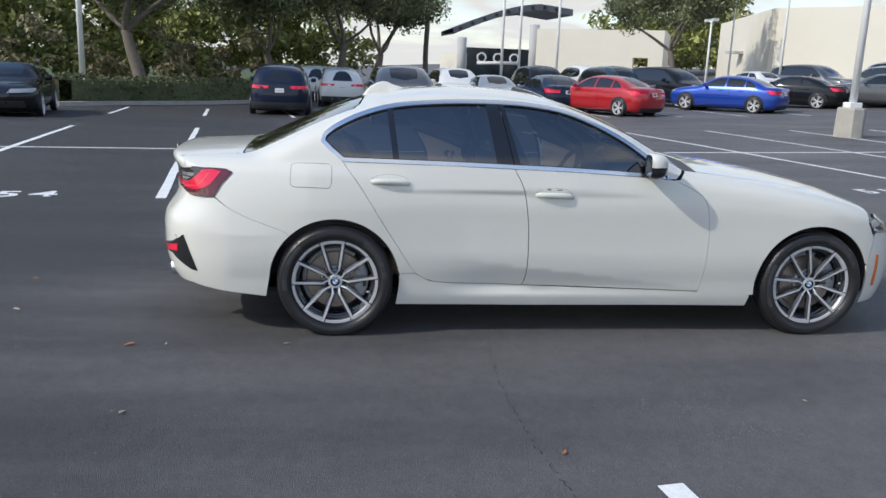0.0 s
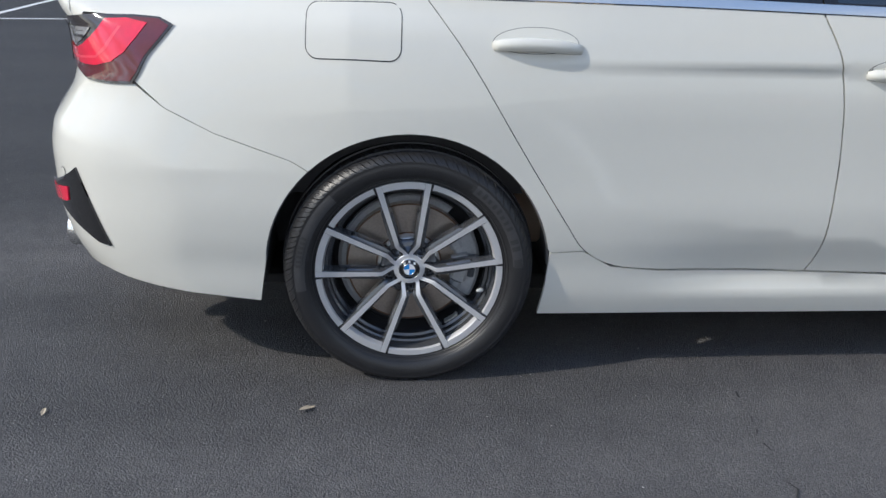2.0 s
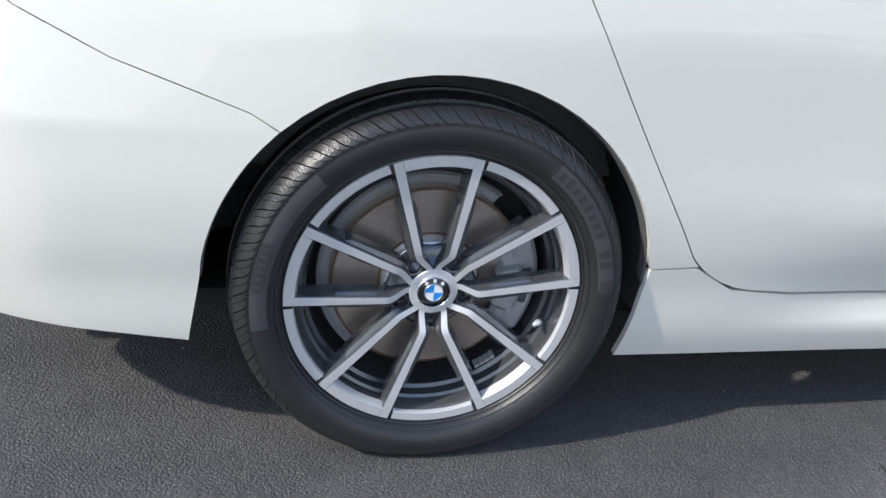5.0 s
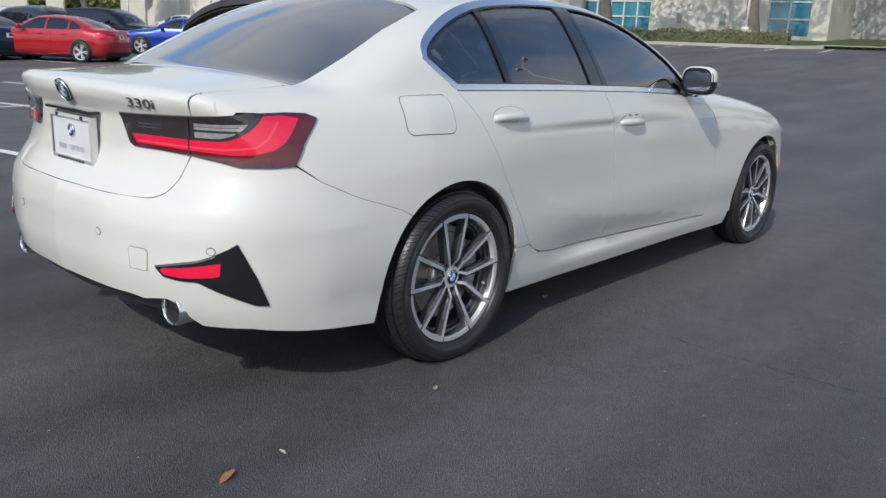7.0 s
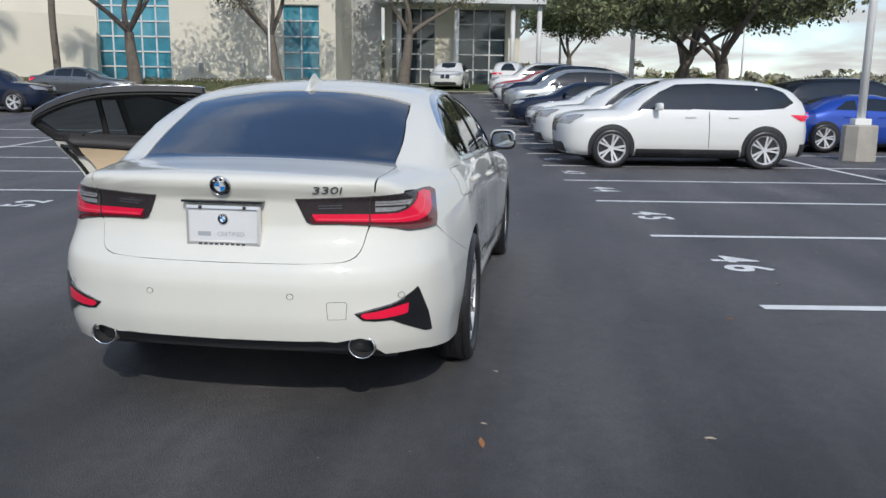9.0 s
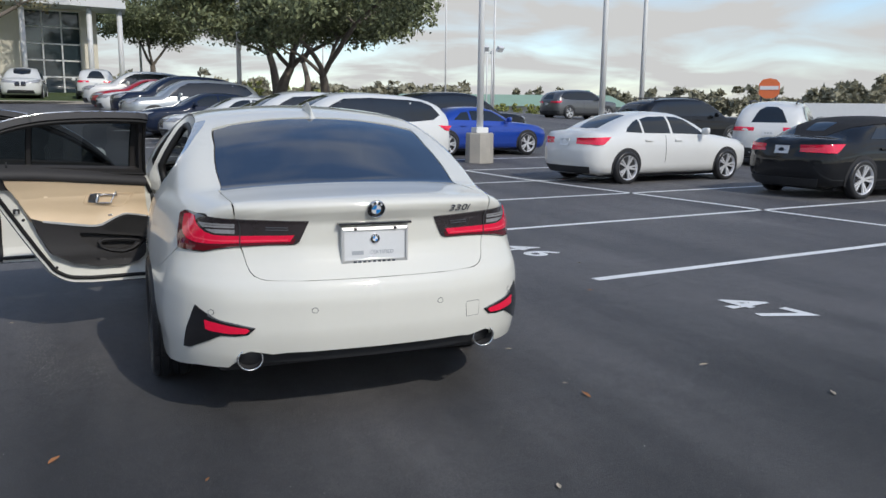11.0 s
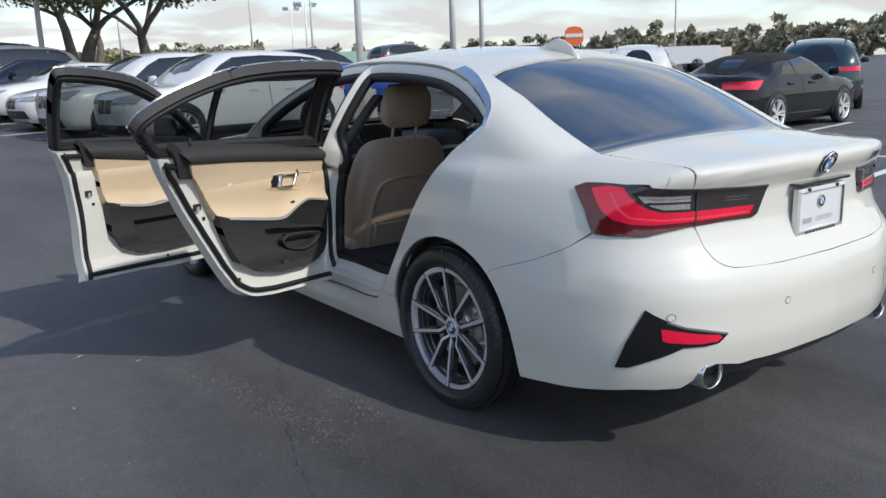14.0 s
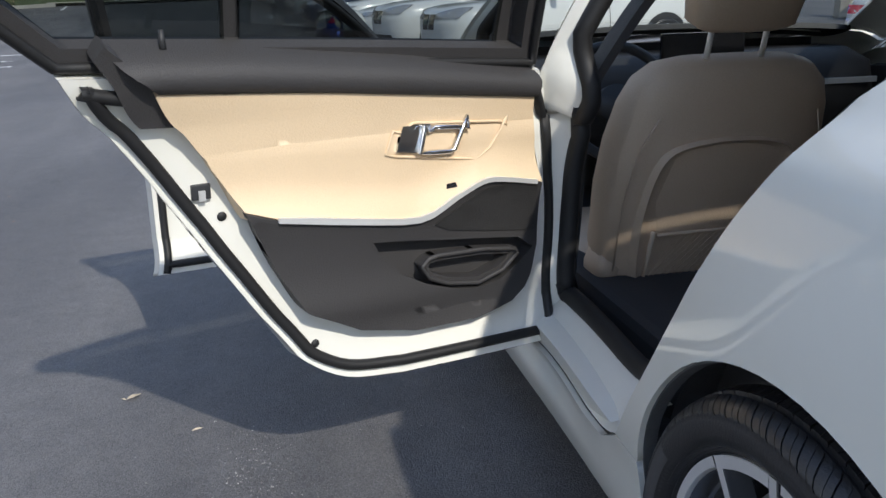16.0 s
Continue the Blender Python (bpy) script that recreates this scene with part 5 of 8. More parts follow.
# the door openings of the open side
def reveal(outline, w, d0, deep):
    """The painted flange of a door opening, sloping in from the body side to the seal."""
    pts = [tuple(p) for p in dense(outline, .03)]
    inner = [b if p[1] > 1.01 else a if p[1] < .95 else tuple((np.array(a) * (1.01 - p[1]) + np.array(b) * (p[1] - .95)) / .06) for p, a, b in zip(pts, shrink(pts, w), shrink(pts, .030))]
    v = []
    for (ya, za), (yb, zb) in zip(pts, inner):
        a, _ = side_point(ya, za, d0, -1, Matrix())
        d1 = deep if za < .95 else deep * .45 if za > 1.05 else deep * (1 - 5.5 * (za - .95))
        c, _ = side_point(ya * .45 + yb * .55, za * .45 + zb * .55, (d0 + d1) * .40, -1, Matrix())
        b, _ = side_point(yb, zb, d1, -1, Matrix())
        v += [a, c, b]
    k = len(pts)
    f = [(3 * i + q, 3 * ((i + 1) % k) + q, 3 * ((i + 1) % k) + q + 1, 3 * i + q + 1) for i in range(k) for q in (0, 1)]
    ob = from_np("door_jamb", v, f, JAMB, car, "white painted door opening", smooth=True)
    lip = v[2::3]
    sv, sf = tube(lip + lip[:2], .022, 8, cap=False)
    from_np("opening_seal", sv, sf, RUBBER, ob, "black rubber opening seal", True)
    return ob


jamb = reveal(shrink(RD_ALL, .002), .085, -.012, -.115)
reveal(shrink(FD_ALL, .002), .075, -.012, -.105)
panel("sill_step", [(.50, .36), (2.05, .33), (2.13, .27), (1.08, .297), (.66, .312)], lay_side, JAMB, car, h=.03, lift=-.012, rim=.12, side=-1)
for y, z in ((1.085, .655), (2.10, .64)):
    p, n = side_point(y, z, -.055, -1, Matrix())
    q = p + Vector((-.085, -.085 * .38, 0)) if y < 1.5 else p + Vector((-.06, -.03, 0))
    v, f = tube([p, q], .013, 6)
    from_np("check_strap", v, f, BLACK_TRIM, jamb, "black door check strap")
    for zz in (z + .10, z - .20):
        p, n = side_point(y, zz, -.055, -1, Matrix())
        bm = bmesh.new()
        box(bm, -.05, .03, -.016, .022, -.028, .028, .006)
        bm.transform(Matrix.Translation(p))
        part("door_hinge", bm, JAMB, jamb, "white door hinge")
p, n = side_point(.17, .78, -.03, -1, Matrix())
tubed("door_striker", [p + Vector((.02, .0, .018)), p + Vector((-.018, .0, .018)), p + Vector((-.018, .0, -.018)), p + Vector((.02, .0, -.018))], .005, SILVER_TRIM, jamb)


# ---- inside the sedan ----
def loft(secs, n=24, power=.55):
    """A padded form through rounded-rectangle sections: centre, half width, half depth and the two directions."""
    verts, faces = [], []
    for c, hw, hd, u, w in secs:
        c, u, w = Vector(c), Vector(u), Vector(w)
        for i in range(n):
            a = 2 * math.pi * i / n
            ca, sa = math.cos(a), math.sin(a)
            verts.append(c + u * hw * math.copysign(abs(ca) ** power, ca) + w * hd * math.copysign(abs(sa) ** power, sa))
    for j in range(len(secs) - 1):
        for i in range(n):
            faces.append((j * n + i, j * n + (i + 1) % n, (j + 1) * n + (i + 1) % n, (j + 1) * n + i))
    faces.append(tuple(range(n - 1, -1, -1)))
    faces.append(tuple((len(secs) - 1) * n + i for i in range(n)))
    return verts, faces


def padded(name, secs, material, parent, label="", n=24, power=.55):
    v, f = loft(secs, n, power)
    return from_np(name, v, f, material, parent, label, True)


U, WY = (1, 0, 0), (0, 1, 0)


def front_seat(x):
    lean = Vector((0, -.34, .94)).normalized()
    nrm = Vector((0, .94, .34)).normalized()
    base = Vector((x, 1.235, .36))
    at = lambda d, off=0: base + lean * d + nrm * off
    back = padded("front_seat", [(at(-.09), .19, .04, U, nrm), (at(-.07), .225, .065, U, nrm), (at(.02), .245, .078, U, nrm), (at(.12), .268, .085, U, nrm), (at(.30), .282, .088, U, nrm), (at(.42), .278, .086, U, nrm), (at(.52), .262, .078, U, nrm), (at(.58), .240, .066, U, nrm), (at(.615), .205, .050, U, nrm), (at(.632), .15, .028, U, nrm)], LEATHER, car, "taupe leather front seat")
    # moulded back shell with a net pocket
    def back_pt(u, d, off):
        return at(d, -.086 - off) + Vector((u, 0, 0))
    ol = bent((-.180, .03), (-.198, .14), (-.205, .27), (-.192, .385), (-.155, .445), (-.06, .468), (.06, .468), (.155, .445), (.192, .385), (.205, .27), (.198, .14), (.180, .03), n=4)
    v = [back_pt(u, d, -.01) for u, d in ol] + [back_pt(u * .93, d * .97 + .01, .010) for u, d in ol] + [back_pt(u * .84, d * .92 + .02, -.002) for u, d in ol]
    k = len(ol)
    f = [(i, (i + 1) % k, k + (i + 1) % k, k + i) for i in range(k)] + [(k + i, k + (i + 1) % k, 2 * k + (i + 1) % k, 2 * k + i) for i in range(k)] + [tuple(2 * k + i for i in range(k))]
    shell = from_np("seat_back_shell", v, f, LEATHER, back, "taupe plastic back shell", smooth=True)
    crisp(shell, 35)
    for i in range(15):
        t = -.13 + .26 * i / 14
        for sg in (1, -1):
            a, b = back_pt(max(min(t + sg * -.05, .135), -.135), .075, .003), back_pt(max(min(t + sg * .05, .135), -.135), .205, .003)
            vv, ff = tube([a, b], .0013, 4, cap=False)
            from_np("pocket_net_cord", vv, ff, LEATHER, shell)
    tubed("pocket_net_hem", [back_pt(-.14, .205, .004), back_pt(.14, .205, .004)], .005, LEATHER, shell)
    tubed("pocket_net_frame", [back_pt(-.15, .215, .003), back_pt(-.15, .06, .003), back_pt(.15, .06, .003), back_pt(.15, .215, .003)], .007, LEATHER, shell)
    hr = padded("headrest", [(at(.70, .015), .10, .035, U, nrm), (at(.715, .015), .128, .052, U, nrm), (at(.78, .02), .138, .056, U, nrm), (at(.85, .03), .132, .052, U, nrm), (at(.895, .04), .105, .036, U, nrm), (at(.905, .042), .06, .012, U, nrm)], LEATHER, back, "taupe leather headrest")
    for s in (-1, 1):
        tubed("headrest_post", [at(.62, .0) + Vector((s * .07, 0, 0)), at(.73, .01) + Vector((s * .07, 0, 0))], .007, SILVER_TRIM, hr)
        tubed("back_seam", [at(d, -.0855) + Vector((s * w, 0, 0)) for d, w in ((.10, .238), (.3, .250), (.44, .238), (.53, .20))], .0022, LEATHER, back, sides=5)
    padded("seat_cushion", [((x, 1.26, .30), .22, .09, U, (0, 0, 1)), ((x, 1.30, .31), .25, .11, U, (0, 0, 1)), ((x, 1.55, .33), .255, .11, U, (0, 0, 1)), ((x, 1.72, .35), .24, .09, U, (0, 0, 1)), ((x, 1.76, .35), .2, .05, U, (0, 0, 1))], LEATHER, back)
    sgn = -1 if x < 0 else 1
    padded("recliner_cover", [((x + sgn * .235, 1.22, .36), .03, .055, U, WY), ((x + sgn * .235, 1.20, .42), .034, .065, U, WY), ((x + sgn * .235, 1.19, .47), .028, .045, U, WY)], LEATHER, back)
    return back


front_seat(-.360)
front_seat(.360)
padded("rear_bench_cushion", [((0, .18, .34), .60, .08, U, (0, 0, 1)), ((0, .25, .36), .64, .12, U, (0, 0, 1)), ((0, .62, .38), .64, .12, U, (0, 0, 1)), ((0, .74, .37), .60, .07, U, (0, 0, 1))], LEATHER, car, "taupe leather rear bench")
padded("rear_bench_back", [((0, .20, .40), .58, .08, U, WY), ((0, .16, .50), .63, .10, U, WY), ((0, .05, .80), .62, .10, U, WY), ((0, -.01, .95), .56, .07, U, WY), ((0, -.02, .985), .5, .03, U, WY)], LEATHER, car)
for x in (-.34, .34):
    padded("rear_headrest", [((x, -.01, .97), .11, .04, U, WY), ((x, -.02, 1.03), .125, .05, U, WY), ((x, -.03, 1.08), .10, .03, U, WY)], LEATHER, car)
boxed("parcel_shelf", (-.60, .60, -.50, -.02, .93, .955), CARD_DARK, car, bevel=.008)
boxed("cabin_floor", (-.74, .74, .10, 2.20, .20, .245), CARPET, car, bevel=.01)
boxed("transmission_tunnel", (-.14, .14, .15, 2.05, .24, .50), CARD_DARK, car, bevel=.05)
padded("dashboard", [((0, 1.98, .62), .70, .16, U, WY), ((0, 1.96, .76), .72, .19, U, WY), ((0, 1.98, .86), .71, .19, U, WY), ((0, 2.02, .905), .66, .14, U, WY)], CARD_DARK, car, "anthracite dashboard", 28, .4)
boxed("dash_strip", (-.66, .66, 1.772, 1.785, .79, .81), SILVER_TRIM, car, bevel=.003)
boxed("display_screen", (-.16, .14, 1.775, 1.79, .87, .98), BLACK_GLOSS, car, bevel=.006)
v, f = revolve([(.0 + .016 * math.cos(a), .180 + .016 * math.sin(a)) for a in np.linspace(0, 2 * math.pi, 11)], 36, "y")
sw = Matrix.Translation((-.375, 1.62, .79)) @ pose(0, 0, 0, -24, 0, 0)
wheel_ob = from_np("steering_wheel", [sw @ Vector(p) for p in v], f, BLACK_TRIM, car, "black leather steering wheel", smooth=True)
for a in (0, 180, 270):
    c, s_ = math.cos(radians(a)), math.sin(radians(a))
    tubed("wheel_spoke", [sw @ Vector((c * .03, .02, s_ * .03)), sw @ Vector((c * .175, 0, s_ * .175))], .014, BLACK_TRIM, wheel_ob)
tubed("wheel_boss", [sw @ Vector((0, -.01, 0)), sw @ Vector((0, .05, 0))], [.055, .065], BLACK_TRIM, wheel_ob, sides=14)
half = [(.2, 0)] + on_roof((.2, 0, .4), (.25, 0, .56), (.8, 0, .60), (1.2, 0, .56), (1.22, 0, .3)) + [(1.22, 0)]
panel("headliner", mir(half), lay_roof, STUCCO_GREY, car, h=.06, lift=-.035, rim=0)
# pillar linings and bulkheads that close the cabin
for s in (1, -1):
    panel("rear_side_lining", [(-.02, 1.0), (.10, .86), (.24, .66), (.30, .50), (-.35, .50), (-.35, 1.0)], lay_side, CARD_DARK, car, h=.05, lift=-.10, rim=0, side=s)
    panel("pillar_lining", on_roof((.02, 1.16), (-.05, 1.10), (-.03, 1.0), (-.30, 1.0), (-.32, 1.08)), lay_roof, CARD_DARK, car, h=.05, lift=-.05, rim=0, side=s)
panel("pillar_lining", [(.90, 1.30), (.98, 1.30), (1.12, .97), (1.16, .35), (1.0, .35), (.98, .97)], lay_side, CARD_DARK, car, h=.05, lift=-.07, rim=.03, side=1)
panel("pillar_lining", [(.885, 1.27), (.95, 1.27), (1.07, .97), (1.12, .36), (1.05, .36), (1.0, .97)], lay_side, CARD_DARK, car, h=.05, lift=-.135, rim=.02, side=-1)
boxed("bulkhead", (-.70, .70, -.48, -.44, .25, .94), CARD_DARK, car)
boxed("firewall", (-.68, .68, 2.18, 2.22, .22, .93), CARD_DARK, car)
v, f = loft([((0, 1.40, 1.20), .10, .02, U, WY), ((0, 1.40, 1.25), .115, .026, U, WY), ((0, 1.40, 1.28), .09, .016, U, WY)], 16)
from_np("inside_mirror", v, f, BLACK_TRIM, car, smooth=True)


# ---- wheels of the sedan: built round the x axis with the outer face towards +x ----
def straight(*pts):
    return lambda q: np.interp(q, [p[0] for p in pts], [p[1] for p in pts])


FACE_X = straight((.02, .0505), (.042, .0508), (.047, .0520), (.072, .0638), (.080, .0655), (.241, .0752))
ARM_W = straight((.034, .0056), (.042, .0066), (.070, .0252), (.074, .0264), (.241, .0622))
ARM_H = straight((.036, .0050), (.06, .0050), (.09, .0054), (.15, .0061), (.241, .0074))
LEDGE_OUT = curve((.04, .001), (.055, .003), (.075, .008), (.10, .0095), (.15, .0080), (.172, .0070), (.178, .0030), (.225, .003), (.241, .0008))
LEDGE_IN = curve((.04, .0005), (.07, .002), (.10, .0055), (.15, .0060), (.158, .0058), (.163, .0022), (.241, .0012))


def spoke_mesh(er, et, side):
    """One spoke: a machined face strip on a dark body with a stepped ledge on either flank."""
    stations = [.036, .040, .044, .049, .054, .060, .066, .073, .080, .09, .10, .115, .13, .145, .155, .160, .165, .171, .178, .19, .205, .22, .232, .241]
    v, fb, ff = [], [], []
    for r in stations:
        w, h, x = float(ARM_W(r)), float(ARM_H(r)), float(FACE_X(r))
        lo, li = float(LEDGE_OUT(r)), float(LEDGE_IN(r))
        deep = .030 + .004 * min(max((r - .05) / .1, 0), 1)
        row = [(w - h - li * .7 - .004, x - deep), (w - h - li - .0020, x - .017), (w - h - li, x - .0085), (w - h - .0020, x - .0050), (w - h - .0012, x - .0010), (w - h, x),
               (w + h, x), (w + h + .0012, x - .0010), (w + h + .0024, x - .0045), (w + h + lo, x - .0075), (w + h + lo + .0015, x - .017), (w + h + lo * .7 + .004, x - deep)]
        for o, xx in row:
            o = max(o, .0006)
            q = er * math.sqrt(max(r * r - o * o, 0)) + et * o * side
            v.append((xx, q[0], q[1]))
    m = 12
    for i in range(len(stations) - 1):
        for j in range(m - 1):
            (ff if j == 5 else fb).append((i * m + j, i * m + j + 1, (i + 1) * m + j + 1, (i + 1) * m + j))
    return v, fb, ff


def band(profile, a0, a1, n=18):
    return revolve(profile, n, "x", radians(a0), radians(a1))


def tyre_mesh():
    """Tyre with round grooves, slanted cross cuts that run over the shoulders, and fine ribs on the sidewall."""
    half = [(.058, .2425), (.068, .2432), (.0745, .2448), (.0765, .2470), (.0762, .2485), (.0790, .2495), (.0845, .2515), (.0858, .2535), (.0850, .2545), (.0900, .2590), (.0945, .2680), (.0962, .2790), (.0955, .2890), (.0938, .2940), (.0942, .2950),
            (.0925, .2985), (.0885, .3040), (.0810, .3110), (.0720, .3160), (.0660, .3180), (.0645, .3120), (.0580, .3125), (.0565, .3210), (.042, .3240), (.0275, .3262), (.0262, .3195), (.0175, .3195), (.0160, .3280)]
    prof = half + [(-u, r) for u, r in half[::-1]]
    m, pitches = len(prof), 66
    cols = []
    for k in range(pitches):
        for f, deep in ((0, 1), (.075, 1), (.085, 0), (.28, 0), (.47, 0), (.478, .35), (.500, .35), (.508, 0), (.75, 0), (.99, 0)):
            cols.append(((k + f) * 2 * math.pi / pitches, deep))
    verts, faces, flat = [], [], []
    for a, deep in cols:
        for j, (u, r) in enumerate(prof):
            jj = min(j, m - 1 - j)
            on_tread = 14 <= jj <= 19 or 22 <= jj <= 24
            lean = .020 * max(jj - 14, 0) * (1 if j < m / 2 else -1) * (1 if jj < 20 else .8)
            rr = r - (.0055 * deep if on_tread and jj not in (14, 24) else 0)
            uu = u - math.copysign(.0022 * deep, u) if 15 <= jj <= 17 else u
            verts.append((uu, rr * math.cos(a + lean), rr * math.sin(a + lean)))
    n = len(cols)
    for i in range(n):
        k = (i + 1) % n
        for j in range(m - 1):
            faces.append((i * m + j, i * m + j + 1, k * m + j + 1, k * m + j))
            flat.append(cols[i][1] != cols[k][1] and 13 <= min(j, m - 2 - j) <= 25)
    return [(x, y, max(z, -.3125)) for x, y, z in verts], faces, flat


def alloy_wheel(phase):
    """Rim with five double spokes, tyre, brake and emblem, as one wheel standing at the origin."""
    v, f = revolve([(-.075, .200), (.004, .202), (.018, .2035), (.022, .2095), (.038, .2115), (.041, .2165), (.056, .2190), (.0655, .2240), (.0680, .2405), (.0738, .2410), (.0725, .2432), (.066, .2440), (.052, .244)], 120)
    rim = crisp(from_np("wheel", v, f, RIM_GREY, car, "two-tone alloy wheel with five double spokes", smooth=True), 25)
    for k in range(5):
        deg = phase - 72 * k
        a0 = radians(deg)
        er, et = np.array([math.cos(a0), math.sin(a0)]), np.array([-math.sin(a0), math.cos(a0)])
        for s in (1, -1):
            v, fb, ff = spoke_mesh(er, et, s)
            crisp(from_np("spoke", v, fb + ff, [RIM_GREY, RIM_FACE], rim, "dark grey spoke with a machined face", smooth=True, slots=[0] * len(fb) + [1] * len(ff)), 22)
        # the machined rim between the two arms, and between the pairs
        v, f = band([(.058, .2190), (.0735, .2228), (.0750, .2238), (.0752, .2405), (.0735, .2412)], deg - 13.1, deg + 13.1)
        crisp(from_np("rim_lip", v, f, RIM_FACE, rim, smooth=True), 25)
        v, f = band([(.062, .2235), (.0722, .2262), (.0730, .2270), (.0736, .2405), (.0725, .2412)], deg + 18.4, deg + 53.6, 24)
        crisp(from_np("rim_lip", v, f, RIM_FACE, rim, smooth=True), 25)
        # dark floor of the pocket between the two arms
        pts = [(.048, .006, .038), (.056, .012, .037), (.066, .017, .036), (.074, .019, .031), (.078, .020, .018)]
        vv = []
        for u, w, x in pts:
            for o in (-w, 0, w):
                q = er * u + et * o
                vv.append((x - (.003 if o == 0 else 0), q[0], q[1]))
        from_np("spoke_web", vv, [(3 * i + j, 3 * i + j + 1, 3 * i + j + 4, 3 * i + j + 3) for i in range(4) for j in (0, 1)], RIM_GREY, rim, smooth=True)
        # bolt pocket with its bolt
        a = radians(deg - 36)
        c, sn = math.cos(a), math.sin(a)
        place = lambda vs, rad: [(p[0], p[1] + rad * c, p[2] + rad * sn) for p in vs]
        v, f = revolve([(.018, 0), (.018, .0112), (.0475, .0128), (.0485, .0150), (.040, .0185), (.012, .022)], 24)
        crisp(from_np("bolt_recess", place(v, .0565), f, RIM_GREY, rim, smooth=True), 30)
        v, f = revolve([(.030, 0), (.030, .0042), (.037, .0046), (.037, .0070), (.024, .0086)], 14)
        crisp(from_np("wheel_bolt", place(v, .0565), f, STEEL_DARK, rim, smooth=True), 30)
    v, f = revolve([(.0515, .0278), (.0515, .0385), (.0500, .0405)], 60)
    crisp(from_np("hub_face", v, f, RIM_FACE, rim, "machined hub face", smooth=True), 25)
    v, f = revolve([(.0500, .0403), (.042, .0425), (.036, .056), (.030, .062), (-.01, .064)], 60)
    from_np("wheel_centre", v, f, RIM_GREY, rim, smooth=True)
    v, f = revolve([(.047, 0), (.047, .0285)], 40)
    from_np("hub_bore", v, f, SHUT, rim)
    emblem(rim, Matrix.Translation((.0512, 0, 0)) @ Matrix(((0, 0, 1, 0), (1, 0, 0, 0), (0, 1, 0, 0), (0, 0, 0, 1))), .0282)
    v, f, flat = tyre_mesh()
    tyre = from_np("tyre", v, f, TYRE, rim, "black low-profile tyre with grooved tread", smooth=True)
    tyre.data.polygons.foreach_set("use_smooth", [not q for q in flat])
    crisp(tyre, 50)
    at_r = curve((.2535, .0858), (.2590, .0900), (.2680, .0945), (.2790, .0962), (.2890, .0955), (.2940, .0938))

    # raised marks on the sidewall: bars in place of names
    def side_bar(a0, a1, r0, r1, material, lift=.0006, count=1, gap=.3, ragged=0.0):
        for c in range(count):
            b0 = a0 + (a1 - a0) * (c + gap / 2) / count
            b1 = a0 + (a1 - a0) * (c + 1 - gap / 2) / count
            top = r1 - ragged * ((c * 7) % 3)
            vv, q, rr = [], max(2, int(abs(b1 - b0) / 2)), np.linspace(r0, top, 2 if top - r0 < .006 else 5)
            for i in range(q + 1):
                b = radians(b0 + (b1 - b0) * i / q)
                for r in rr:
                    u = float(at_r(r)) + lift
                    vv.append((u, r * math.cos(b), r * math.sin(b)))
            k = len(rr)
            from_np("sidewall_mark", vv, [(k * i + j, k * i + j + 1, k * i + k + j + 1, k * i + k + j) for i in range(q) for j in range(k - 1)], material, tyre, smooth=True)
    # smooth moulded patches, their sheen put in as a paler rubber colour
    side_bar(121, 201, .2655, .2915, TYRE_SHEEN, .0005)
    side_bar(158, 176, .2760, .2880, TYRE_MARK, .0011, 7, .45)
    side_bar(156, 178, .2895, .2910, TYRE_MARK, .0011)
    side_bar(157, 177, .2720, .2735, TYRE_MARK, .0011)
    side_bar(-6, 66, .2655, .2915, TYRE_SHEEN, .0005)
    side_bar(25, 58, .2715, .2870, TYRE_MARK, .0011, 9, .5, .002)
    side_bar(13, 21, .2685, .2890, TYRE_MARK, .0011, 2, .35)
    side_bar(3, 10, .2685, .2890, TYRE_MARK, .0011, 1, .3)
    side_bar(28, 50, .2590, .2630, TYRE_MARK, .0007, 9, .5)
    side_bar(82, 117, .2555, .2572, TYRE_MARK, .0006, 34, .4)
    side_bar(84, 117, .2585, .2600, TYRE_MARK, .0006, 30, .4)
    side_bar(88, 116, .2640, .2662, TYRE_MARK, .0006, 14, .5)
    side_bar(124, 150, .2580, .2620, TYRE_MARK, .0006, 12, .55)
    side_bar(166, 172, .2570, .2640, TYRE_MARK, .0006, 4, .4)
    side_bar(180, 196, .2570, .2600, TYRE_MARK, .0006, 12, .5)
    side_bar(205, 232, .2560, .2580, TYRE_MARK, .0006, 20, .4)
    side_bar(204, 230, .2600, .2615, TYRE_MARK, .0006, 22, .4)
    side_bar(300, 322, .2580, .2600, TYRE_MARK, .0006, 18, .4)
    side_bar(330, 344, .2580, .2660, TYRE_MARK, .0007, 8, .6)
    # brake behind the spokes, valve
    v, f = revolve([(.006, .0835), (.0065, .163), (.004, .165), (-.016, .165), (-.016, .08)], 80)
    disc = crisp(from_np("brake_disc", v, f, DISC, rim, "worn steel brake disc", smooth=True), 25)
    for r0, r1 in ((.0815, .0865), (.1595, .1640)):
        v, f = revolve([(.0063, r0), (.0070, r0 + .001), (.0072, r1 - .001), (.0060, r1)], 80)
        from_np("rust_ring", v, f, RUST, disc, "rusty ring on the disc", smooth=True)
    v, f = revolve([(.005, .083), (.018, .0805), (.026, .077), (.029, .071), (.029, .0)], 60)
    crisp(from_np("disc_bell", v, f, BELL, disc, "bright zinc disc bell", smooth=True), 40)
    v, f = revolve([(-.020, .09), (-.018, .178), (-.012, .186), (-.022, .187)], 40, "x", radians(52), radians(232))
    from_np("dust_shield", v, f, CALIPER, rim, "grey dust shield behind the disc")
